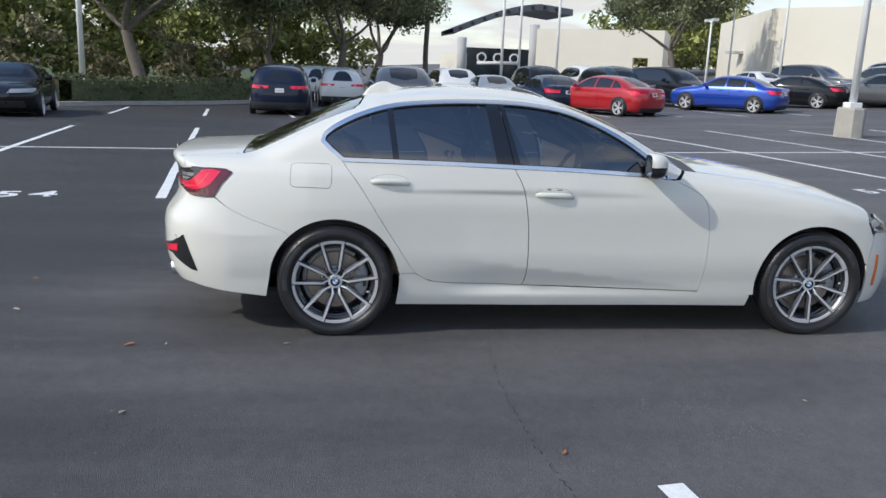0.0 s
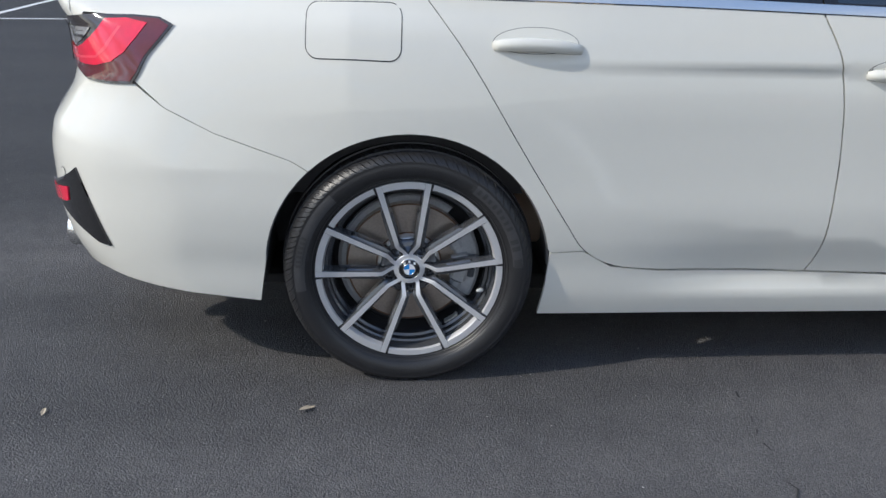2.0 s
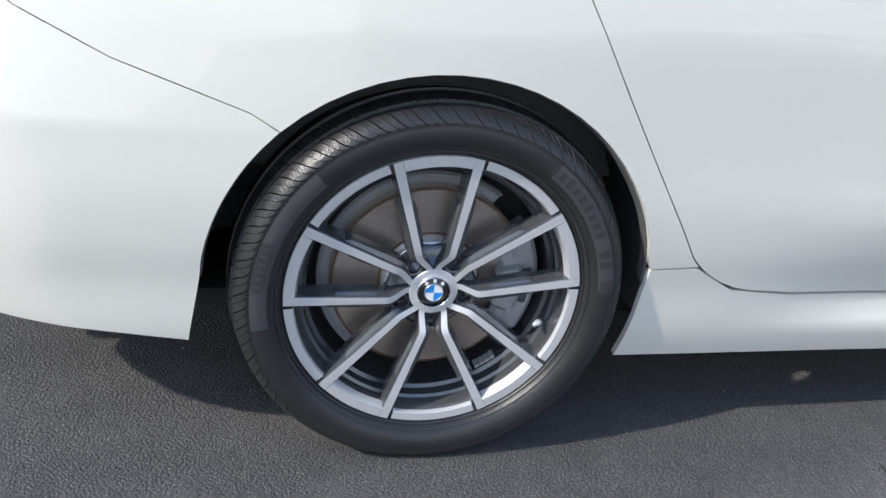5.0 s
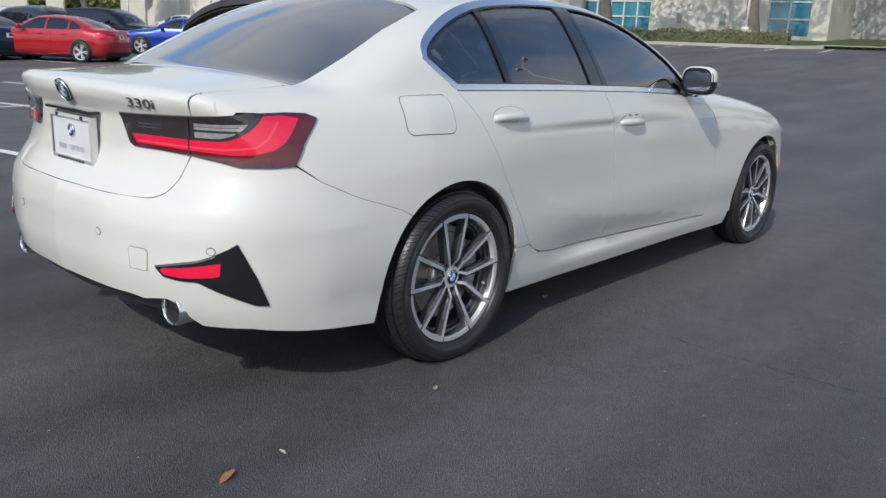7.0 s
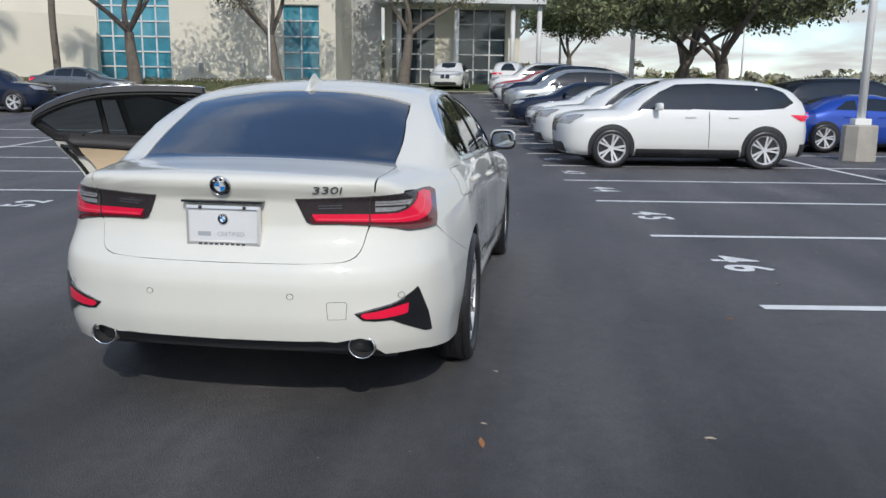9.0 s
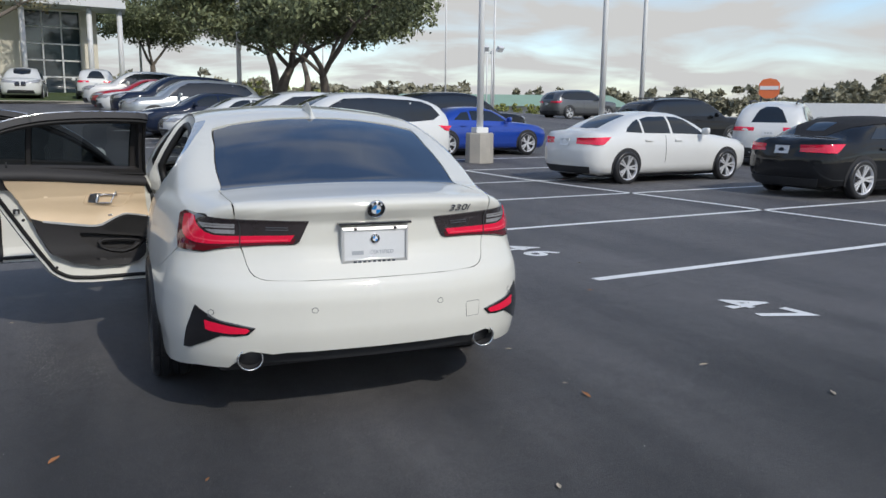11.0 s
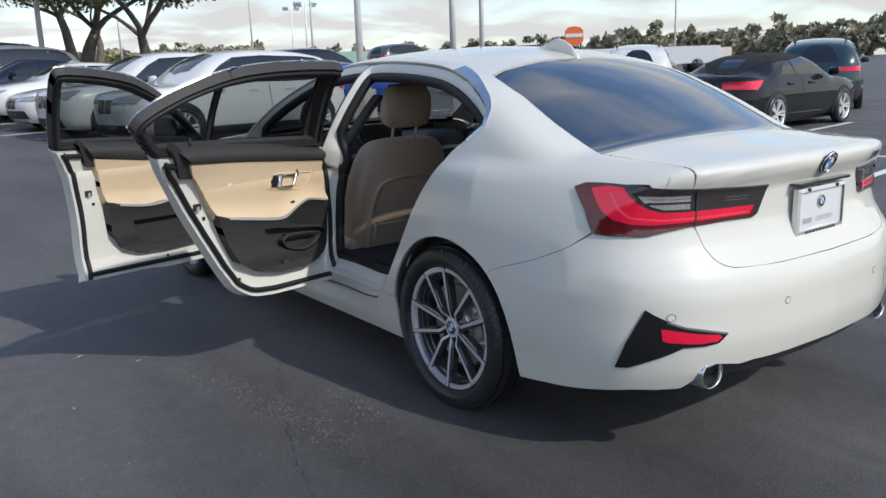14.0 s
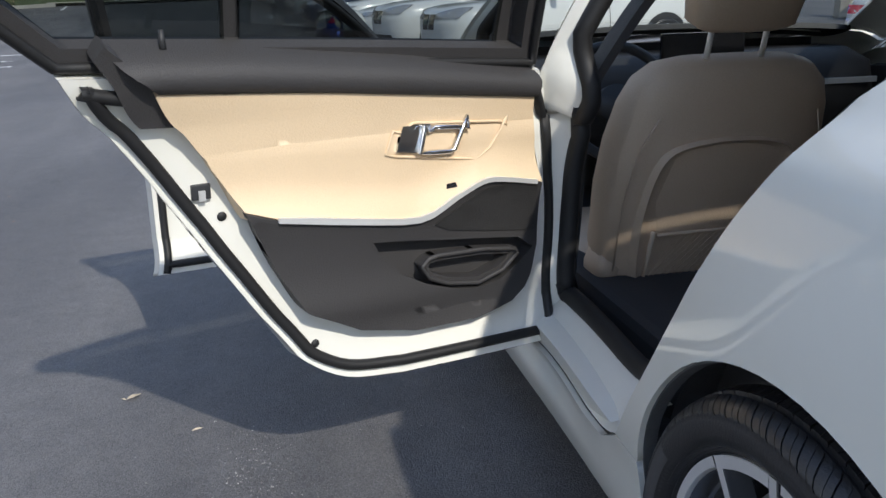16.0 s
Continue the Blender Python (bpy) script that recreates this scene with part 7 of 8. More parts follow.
# north side
park("suv", "navy", -20.8, 25.6, H0 - 90, "dark blue sport utility vehicle parked across the lot")
park("sedan", "grey", -20.5, 31.8, H0 - 90, "dark grey sedan parked by the building")
park("suv", "green", -28.2, 24.3, H0 - 95, "sage green van across the lot")
park("suv", "white", -5.2, 46.5, 180, "white pickup truck facing the lot", name="pickup_truck")
park("suv", "white", -1.6, 46.5, 2, "white sport utility vehicle seen from behind")


# ---- lamp poles ----
def lamp_pole(x, y, h, r=.11, base=True, head="box", tall=.78):
    """A white lot-lighting pole on a round concrete footing."""
    root = empty("lamp_pole", Matrix.Translation((x, y, gz(x, y))))
    z0 = 0
    if base:
        v, f = revolve([(0, 0), (0, .37), (tall - .03, .36), (tall, .33), (tall, 0)], 8, "z", radians(22.5), radians(382.5))
        from_np("concrete_footing", v, f, CONCRETE, root, "weathered concrete footing")
        boxed("base_plate", (-.17, .17, -.17, .17, tall, tall + .14), POLE_PAINT, root, bevel=.02)
        z0 = tall + .14
    tubed("pole_shaft", [(0, 0, z0), (0, 0, h * .5), (0, 0, h)], [r, r * .85, r * .68], POLE_PAINT, root, sides=12)
    if head == "box":
        for s in (-1, 1):
            tubed("lamp_arm", [(0, 0, h - .1), (s * .35, 0, h)], .035, POLE_PAINT, root, sides=6)
            boxed("lamp_head", (s * .35 - .28 if s < 0 else .35, s * .35 if s < 0 else .63, -.2, .2, h - .05, h + .12), WHITE_METAL, root, bevel=.03)
    elif head == "flood":
        for s in (-1, 1):
            tubed("lamp_arm", [(0, 0, h - .15), (s * .45, 0, h - .1)], .03, POLE_PAINT, root, sides=6)
            bm = bmesh.new()
            box(bm, -.28, .28, -.12, .12, -.2, .2, .04)
            bm.transform(Matrix.Translation((s * .62, -.05, h)) @ pose(0, 0, 0, 40, 0, s * 20))
            part("flood_lamp", bm, WHITE_METAL, root)
    return tagged(root, "white steel lamp pole on a concrete footing" if base else "tall white steel lamp pole in the distance", "lamp pole", "lamp poles")


for a in ((7.9, 15.0, 9.5, .09, True, "box"), (-15.0, 13.3, 9.5, .10, True, "box"), (-13.9, -31, 9, .11, True, "box"), (-29.5, -10.6, 9.5, .12, True, "box"), (16.2, 22.0, 10, .12, True, "box"), (20.5, 25.5, 10, .11, True, "box"),
          (4.6, 34.0, 11, .11, True, "box"), (-14.6, 40.5, 5.0, .07, True, "none"), (1.5, 62, 9.5, .1, False, "box"), (-44.5, 22.4, 4.4, .08, False, "box"), (-49, 26, 6.5, .07, False, "none"), (-37, 23.2, 9, .08, False, "none"), (-43.9, 9.2, 9, .09, False, "none"), (-43.2, 12.4, 9, .09, False, "none"), (-46.5, 10.8, 9, .09, False, "none"),
          (23.5, 46.5, 8.3, .08, False, "box"), (26, 52, 4.6, .08, False, "flood"), (14.5, 58, 5.2, .08, False, "flood"), (36, 74, 6.4, .08, False, "flood"), (58, 44, 12, .10, False, "none"), (28, 66, 14, .08, False, "none")):
    lamp_pole(*a)


# ---- trees ----
def leaf_cloud(centres, radii, count, size, seed, droop=0.0):
    """Many small leaf blades scattered through clumps."""
    rs = np.random.RandomState(seed)
    c = np.asarray(centres, float)
    pick = rs.randint(0, len(c), count)
    d = rs.normal(size=(count, 3))
    d /= np.linalg.norm(d, axis=1, keepdims=True)
    rr = np.asarray(radii)[pick][:, None] * (rs.rand(count, 1) ** .45)
    p = c[pick] + d * rr * np.array([1, 1, .62]) - np.array([0, 0, droop]) * rs.rand(count, 1)
    u = rs.normal(size=(count, 3))
    u /= np.linalg.norm(u, axis=1, keepdims=True)
    w = np.cross(u, rs.normal(size=(count, 3)))
    w /= np.linalg.norm(w, axis=1, keepdims=True)
    s = size * (.6 + .8 * rs.rand(count, 1))
    q = np.stack([p - u * s, p + w * s * .45, p + u * s, p - w * s * .45], 1).reshape(-1, 3)
    f = np.arange(count * 4).reshape(-1, 4)
    return q, f


def cloud_mesh(name, v, f, material, parent=None, label=""):
    me = bpy.data.meshes.new(name)
    me.vertices.add(len(v))
    me.vertices.foreach_set("co", v.ravel())
    me.loops.add(len(f) * 4)
    me.loops.foreach_set("vertex_index", f.ravel())
    me.polygons.add(len(f))
    me.polygons.foreach_set("loop_start", np.arange(0, len(f) * 4, 4))
    me.update(calc_edges=True)
    return place_mesh(name, me, material, parent, label)


def oak(seed, h, spread, leaves, size, fork=.32, material=None, wide=0.0):
    """A broad live oak: a forked trunk, spreading limbs and a ragged crown."""
    r = random.Random(seed)
    root = empty("oak_tree")
    V, F, tips = [], [], []

    def grow(p, d, ln, rad, depth):
        pts, rads, q, dd = [p], [rad], Vector(p), Vector(d)
        for i in range(4):
            dd = (dd + Vector((r.uniform(-.22, .22), r.uniform(-.22, .22), r.uniform(-.08, .16)))).normalized()
            q = q + dd * ln / 4
            pts.append(q.copy())
            rads.append(rad * (1 - .11 * (i + 1)))
        v, f = tube(pts, rads, 8 if depth < 2 else 5, cap=False)
        k = len(V)
        V.extend(v)
        F.extend(tuple(i + k for i in t) for t in f)
        if depth >= 2:
            tips.append(q.copy())
            tips.append(pts[2].copy())
        if depth >= 3:
            return
        n = (3, 3, 3)[depth]
        a0 = r.uniform(0, 6.28)
        for i in range(n + (depth == 0)):
            a = a0 + 6.28 * i / (n + (depth == 0)) + r.uniform(-.4, .4)
            out = Vector((math.cos(a), math.sin(a), 0))
            t = r.uniform(.45, .8) if depth else r.uniform(.55, .95)
            nd = (dd * (1 - t) + out * t + Vector((0, 0, .22 + (.35 if depth == 0 else .05)))).normalized()
            grow(q, nd, ln * r.uniform(.62, .85) * (spread if depth == 0 else 1), rads[-1] * r.uniform(.55, .72), depth + 1)

    grow(Vector((0, 0, -.1)), Vector((r.uniform(-.1, .1), r.uniform(-.1, .1), 1)), h * fork, .030 * h + .06, 0)
    def stretch(q):
        k = 1 + wide * min(max((q[2] - h * .22) / (h * .3), 0), 1)
        return (q[0] * k, q[1] * k, q[2])

    V, tips = [stretch(q) for q in V], [stretch(q) for q in tips]
    from_np("trunk", V, F, BARK, root, "grey-brown trunk and limbs", True)
    v, f = leaf_cloud([tuple(t) for t in tips], [h * .115 * r.uniform(.7, 1.3) for _ in tips], leaves, size, seed, h * .05)
    cloud_mesh("crown", v, f, material or LEAF_OAK, root, "ragged grey-green crown of small leaves")
    return root


def plant(tree, x, y, turn, scale=1.0, label="live oak with a broad ragged crown"):
    m = Matrix.Translation((x, y, gz(x, y) - .05)) @ pose(0, 0, 0, 0, 0, turn) @ Matrix.Scale(scale, 4)
    if not tree.get("used"):
        tree["used"] = 1
        ob = tree
        ob.matrix_basis = m
    else:
        ob = copy_thing(tree, m)
        ob.scale = (scale,) * 3
    ob.name = "oak_tree"
    return tagged(ob, label, "tree", "trees of the lot")


OAK1, OAK2, OAK3 = oak(3, 10.5, 1.15, 30000, .12, .32, None, .3), oak(8, 9.5, 1.2, 18000, .12, .28), oak(15, 8.0, 1.15, 17000, .11, .36)
OAK4 = oak(31, 8.6, 1.7, 30000, .115, .24, None, .75)
SPARSE = oak(21, 8.5, 1.2, 7000, .09, .30, LEAF_DRY)
plant(OAK1, -31.5, -8.8, 30, .95)
plant(OAK2, -43.0, -4.0, 200, 1.0)
plant(OAK3, -45.0, -.5, 90, 1.1)
plant(OAK3, -49.0, 21.8, 140, 1.0)
plant(OAK1, -40.0, -24.0, 250, 1.05)
plant(SPARSE, -8.2, 47.0, 0, 1.4, "thinly leaved oak beside the building")
plant(SPARSE, -14.3, 40.8, 120, 1.3, "thinly leaved oak beside the building")
plant(SPARSE, -20.2, 36.0, 220, 1.3, "thinly leaved oak beside the building")
plant(OAK4, 8.4, 33.0, 60, 1.0)
plant(OAK4, 7.0, 37.5, 200, 1.2)
plant(OAK2, -50.0, 1.5, 10, 1.1)
plant(OAK2, 2.2, 58.0, 320, .9)
plant(OAK1, 9.5, 50.0, 20, .95)
plant(OAK3, -3.0, 66.0, 40, 1.1)
plant(OAK3, 14.0, 62.0, 70, 1.0)


def palm(x, y, h, seed):
    r = random.Random(seed)
    root = empty("palm_tree", Matrix.Translation((x, y, gz(x, y))))
    pts = [(.05 * math.sin(i), .04 * math.cos(i), h * i / 8) for i in range(9)]
    tubed("trunk", pts, [.24, .2, .19, .19, .18, .18, .18, .2, .22], BARK, root, sides=10)
    v, f = [], []
    for k in range(26):
        a, up = r.uniform(0, 6.28), r.uniform(-.3, 1.1)
        ln = r.uniform(1.3, 1.9)
        p = Vector((0, 0, h))
        d = Vector((math.cos(a), math.sin(a), up)).normalized()
        for i in range(12):
            p = p + d * ln / 12
            d = (d + Vector((0, 0, -.13))).normalized()
            s = d.cross(Vector((0, 0, 1))).normalized()
            for g in (-1, 1):
                q = p + (s * g + d * .6 + Vector((0, 0, -.25))) * .5 * math.sin(math.pi * (i + 1.5) / 14)
                k0 = len(v)
                v += [p - d * .03, p + d * .03, q]
                f.append((k0, k0 + 1, k0 + 2))
    from_np("fronds", v, f, LEAF, root, "green palm fronds")
    return tagged(root, "palm tree with a ringed grey trunk", "tree", "palms")


palm(-54.5, 5.6, 6.0, 1)
palm(-33.5, 30.5, 7.5, 2)
palm(-30.0, 36.0, 7.5, 3)
palm(-25.5, 37.5, 7.5, 4)


def hedge(name, pts, w, h, count, label, seed, material=HEDGE):
    """A clipped hedge: dense leaves over a dark core."""
    rs = np.random.RandomState(seed)
    pts = [Vector((*p, 0)) for p in pts]
    P = []
    core_v, core_f = [], []
    for a, b in zip(pts, pts[1:]):
        d = (b - a).normalized()
        s = Vector((-d.y, d.x, 0))
        n = int(count * (b - a).length)
        t, o, z = rs.rand(n), rs.uniform(-.5, .5, n), rs.rand(n) ** .8
        bump = .06 * np.sin(t * (b - a).length * 2.3) + .04 * np.sin(t * (b - a).length * 5.1)
        for i in range(n):
            q = a.lerp(b, float(t[i])) + s * float(o[i]) * w
            P.append((q.x, q.y, gz(q.x, q.y) + float(z[i]) * (h + float(bump[i]))))
        k = len(core_v)
        for q in (a, b):
            for oo, zz in ((-.36, 0), (-.36, .85), (.36, .85), (.36, 0)):
                c = q + s * oo * w
                core_v.append((c.x, c.y, gz(c.x, c.y) + zz * h))
        core_f += [(k, k + 1, k + 5, k + 4), (k + 1, k + 2, k + 6, k + 5), (k + 2, k + 3, k + 7, k + 6)]
    root = empty(name)
    v, f = leaf_cloud(P, [.05] * len(P), len(P), .055, seed)
    cloud_mesh("foliage", v, f, material, root)
    from_np("branches", core_v, core_f, HEDGE, root)
    return tagged(root, label, "hedge", kind="stuff")


hedge("hedge", [(-25.6, -19), (-25.9, -10.2), (-29.5, -7.4), (-33.4, -4.3)], 1.4, 1.05, 1500, "clipped dark green hedge behind the kerb", 4)
hedge("hedge", [(-30.5, 36.6), (-21, 38.2), (-12.0, 39.6)], 1.0, .75, 900, "low clipped hedge in front of the building", 6, LEAF_DRY)


def kerb(pts, w=.30, h=.15, label="concrete kerb along the planting"):
    v, f = [], []
    pts = dense(pts, 1.0, False)
    for i, p in enumerate(pts):
        d = Vector((*(pts[min(i + 1, len(pts) - 1)] - pts[max(i - 1, 0)]), 0)).normalized()
        s = Vector((-d.y, d.x, 0)) * w / 2
        q = Vector((p[0], p[1], gz(*p)))
        v += [q - s, q - s * .9 + Vector((0, 0, h)), q + s * .9 + Vector((0, 0, h)), q + s]
    f = [(4 * i + j, 4 * i + j + 1, 4 * i + j + 5, 4 * i + j + 4) for i in range(len(pts) - 1) for j in range(3)]
    return tagged(from_np("kerb", v, f, CONCRETE), label, "kerb", "kerbs", "structure")


def sheet(name, poly, material, label, lift):
    bm = bmesh.new()
    vs = [bm.verts.new((x, y, 0)) for x, y in poly]
    bm.faces.new(vs)
    bmesh.ops.triangulate(bm, faces=bm.faces)
    for _ in range(4):
        bmesh.ops.subdivide_edges(bm, edges=[e for e in bm.edges if e.calc_length() > 2.5], cuts=1)
        bmesh.ops.triangulate(bm, faces=bm.faces)
    for q in bm.verts:
        q.co.z = gz(q.co.x, q.co.y) + lift
    return tagged(part(name, bm, material), label, name, kind="structure")


kerb([(-24.3, -20), (-24.7, -10), (-27.5, -8.2), (-32.6, -4.0), (-34.5, -4.3)])
kerb([(-36, 34.7), (-21, 36.9), (-11.3, 38.2), (-10.4, 39.4), (-10.8, 40.4), (2, 42.6), (2.4, 48)])
sheet("verge", [(-24.5, -60), (-24.9, -10), (-27.6, -8.0), (-32.7, -3.8), (-60, -1), (-110, -1), (-110, -60)], GRASS, "rough grass verge under the trees", .10)
sheet("lawn", [(-60, 31.5), (-21, 37.1), (-11.4, 38.4), (-10.5, 39.5), (-10.9, 40.5), (1.9, 42.8), (2.2, 70), (-60, 70)], GRASS, "mown lawn before the building", .12)


# ---- woods and the far distance ----
def woods(name, a, b, depth, h0, h1, count, size, seed, material, label, trunks=0):
    rs = np.random.RandomState(seed)
    a, b = np.array(a, float), np.array(b, float)
    d = (b - a) / np.linalg.norm(b - a)
    s = np.array([-d[1], d[0]])
    ln = np.linalg.norm(b - a)
    cs, rr = [], []
    n = max(6, int(ln / 2.2))
    for i in range(n):
        for row in range(3):
            q = a + d * (ln * (i + rs.rand()) / n) + s * depth * (row + rs.rand()) / 3
            h = h0 + (h1 - h0) * rs.rand() ** 1.3
            z = gz(*q)
            for k in range(6):
                zz = h * (.18 + .75 * rs.rand())
                cs.append((q[0] + rs.normal() * h * .13, q[1] + rs.normal() * h * .13, z + zz))
                rr.append(h * (.10 + .12 * rs.rand()))
    v, f = leaf_cloud(cs, rr, count, size, seed)
    ob = cloud_mesh(name, v, f, material)
    return tagged(ob, label, "woods", kind="stuff")


woods("woods", (-30, -30), (-42, -6), 10, 4, 8.5, 30000, .20, 11, LEAF, "mixed green woods behind the hedge")
woods("woods", (-38, -34), (-66, 2), 8, 7, 11, 40000, .28, 12, LEAF, "mixed green woods behind the hedge")
woods("undergrowth", (-29, -14), (-40, -4.5), 5, 1.5, 4.0, 12000, .13, 13, LEAF_DRY, "thin dry saplings and undergrowth")
woods("woods", (-74, 36), (-100, 52), 12, 6, 10, 16000, .32, 15, LEAF, "woods between the buildings")
woods("far_woods", (60, 150), (130, 90), 14, 2.5, 6, 26000, 0.65, 16, LEAF_HAZE, "distant line of trees along the road")
woods("far_woods", (100, 95), (175, -10), 20, 3, 7.5, 36400, 0.71, 17, LEAF_HAZE, "distant line of trees along the road")
woods("far_woods", (-10, 190), (66, 150), 14, 4, 8, 18200, 0.77, 18, LEAF_HAZE, "distant line of trees along the road")
woods("shrubs", (10, 70), (60, 92), 3, .9, 1.7, 6000, .22, 19, LEAF, "rounded shrubs along the road")
woods("far_woods", (-160, 60), (-20, 150), 20, 6, 11, 20800, 1.02, 20, LEAF_HAZE, "trees behind the buildings")


# ---- buildings ----
def facade_window(root, o, du, w, h, cols, rows, glass, sub=None):
    """A curtain-wall window: panes in a white grid, set back in the wall. o: lower left corner, du: along the wall."""
    n = Vector((du.y, -du.x, 0))
    fr = .09
    win = None
    for i in range(cols):
        for j in range(rows):
            a = o + du * (w * i / cols + fr / 2) + Vector((0, 0, h * j / rows + fr / 2)) - n * .22
            b = du * (w / cols - fr)
            c = Vector((0, 0, h / rows - fr))
            pane = from_np("window", [a, a + b, a + b + c, a + c, a - n * .05, a + b - n * .05, a + b + c - n * .05, a + c - n * .05], [(0, 1, 2, 3), (7, 6, 5, 4), (0, 4, 5, 1), (1, 5, 6, 2), (2, 6, 7, 3), (3, 7, 4, 0)], glass, root, "reflective glazing")
    def bar(p, q, t):
        d = (q - p).normalized()
        s = n.cross(d)
        v = [p + s * t + n * -.15, p - s * t + n * -.15, p - s * t - n * .26, p + s * t - n * .26, q + s * t + n * -.15, q - s * t + n * -.15, q - s * t - n * .26, q + s * t - n * .26]
        from_np("mullion", v, [(0, 1, 5, 4), (1, 2, 6, 5), (2, 3, 7, 6), (3, 0, 4, 7), (0, 3, 2, 1), (4, 5, 6, 7)], WHITE_METAL, root)
    for i in range(cols + 1):
        bar(o + du * w * i / cols, o + du * w * i / cols + Vector((0, 0, h)), .045)
    for j in range(rows + 1):
        bar(o + Vector((0, 0, h * j / rows)), o + du * w + Vector((0, 0, h * j / rows)), .045)


def wall_slab(root, a, b, z0, z1, thick, material, holes=(), name="wall"):
    """An upright wall from a to b with rectangular openings (u0, u1, z0, z1) through it."""
    a, b = Vector((*a, 0)), Vector((*b, 0))
    du = (b - a).normalized()
    n = Vector((du.y, -du.x, 0))
    ln = (b - a).length
    us = sorted({0, ln, *[u for h in holes for u in h[:2]]})
    zs = sorted({z0, z1, *[z for h in holes for z in h[2:]]})
    bm = bmesh.new()
    for u0, u1 in zip(us, us[1:]):
        for w0, w1 in zip(zs, zs[1:]):
            um, zm = (u0 + u1) / 2, (w0 + w1) / 2
            if any(h[0] < um < h[1] and h[2] < zm < h[3] for h in holes):
                continue
            c = [a + du * u + Vector((0, 0, z)) - n * k for k in (0, thick) for u, z in ((u0, w0), (u1, w0), (u1, w1), (u0, w1))]
            vs = [bm.verts.new(q) for q in c]
            for q in ((0, 1, 2, 3), (7, 6, 5, 4), (0, 4, 5, 1), (1, 5, 6, 2), (2, 6, 7, 3), (3, 7, 4, 0)):
                bm.faces.new([vs[i] for i in q])
    bmesh.ops.remove_doubles(bm, verts=bm.verts, dist=1e-4)
    return part(name, bm, material, root), du


def north_building():
    root = empty("office_building", Matrix())
    k = .1424
    at = lambda x: (x, 47.0 + k * (x + 13.3))
    z0, z1 = 1.2, 11.0
    u = lambda x: (x + 48.0) * math.sqrt(1 + k * k)
    base = 2.15
    holes = [(u(-27.4), u(-22.9), base, 9.6), (u(-15.9), u(-13.6), base, 7.0), (u(-33.0), u(-29.6), base, 5.1), (u(-42), u(-38.5), base, 7.0)]
    _, du = wall_slab(root, at(-48), at(-12.6), z0, z1, .6, STUCCO, holes)
    for (u0, u1, a, b), cols, rows, g in zip(holes, (5, 2, 3, 3), (8, 5, 3, 5), (GLASS_BLUE, GLASS_BLUE, GLASS_DARK, GLASS_BLUE)):
        facade_window(root, Vector((*at(-48), a)) + du * u0, du, u1 - u0, b - a, cols, rows, g)
    # return wall and the set-back glazed showroom
    a, b = at(-12.6), (-12.9, 52.5)
    wall_slab(root, a, b, z0, z1, .5, STUCCO)
    wall_slab(root, (-12.9, 52.5), (-10.9, 52.8), z0, z1, .5, STUCCO_GREY)
    h2 = [(.5, 3.6, base + .2, 7.6), (5.2, 8.6, base + .2, 7.6)]
    _, d2 = wall_slab(root, (-10.9, 54.0), (-1.4, 55.4), z0, 8.6, .5, STUCCO, h2)
    for u0, u1, za, zb in h2:
        facade_window(root, Vector((-10.9, 54.0, za)) + d2 * u0, d2, u1 - u0, zb - za, 3, 5, GLASS_DARK)
    v = [(-11.2, 51.2, 7.7), (.4, 53.0, 7.7), (.4, 56.5, 7.7), (-11.2, 55.0, 7.7)]
    from_np("canopy_roof", v + [(x, y, z + .55) for x, y, z in v], [(3, 2, 1, 0), (4, 5, 6, 7), (0, 1, 5, 4), (1, 2, 6, 5), (2, 3, 7, 6), (3, 0, 4, 7)], WHITE_METAL, root, "white flat canopy roof")
    for x in (-9.5, -5.6, -1.8, .0):
        tubed("canopy_column", [(x, 51.9 + .155 * (x + 11), 1.5), (x, 51.9 + .155 * (x + 11), 7.7)], .17, WHITE_METAL, root, sides=12)
    v = [(*at(-48), 11.0), (*at(-12.6), 11.0), (-12.9, 68, 11.0), (-48, 64, 11.0)]
    from_np("roof", v + [(x, y, z - .4) for x, y, z in v], [(0, 1, 2, 3), (7, 6, 5, 4)], STUCCO_GREY, root)
    tubed("parapet_trim", [(*at(-48), 11.05), (*at(-12.6), 11.05)], .12, STUCCO, root, sides=6)
    for x in (-21.0, -18.4):
        p = at(x)
        boxed("wall_meter", (p[0] - .12, p[0] + .12, p[1] - .22, p[1] - .02, base + .6, base + 1.2), STUCCO_GREY, root)
    return tagged(root, "cream stucco office building with blue-tinted curtain windows", "building")


north_building()


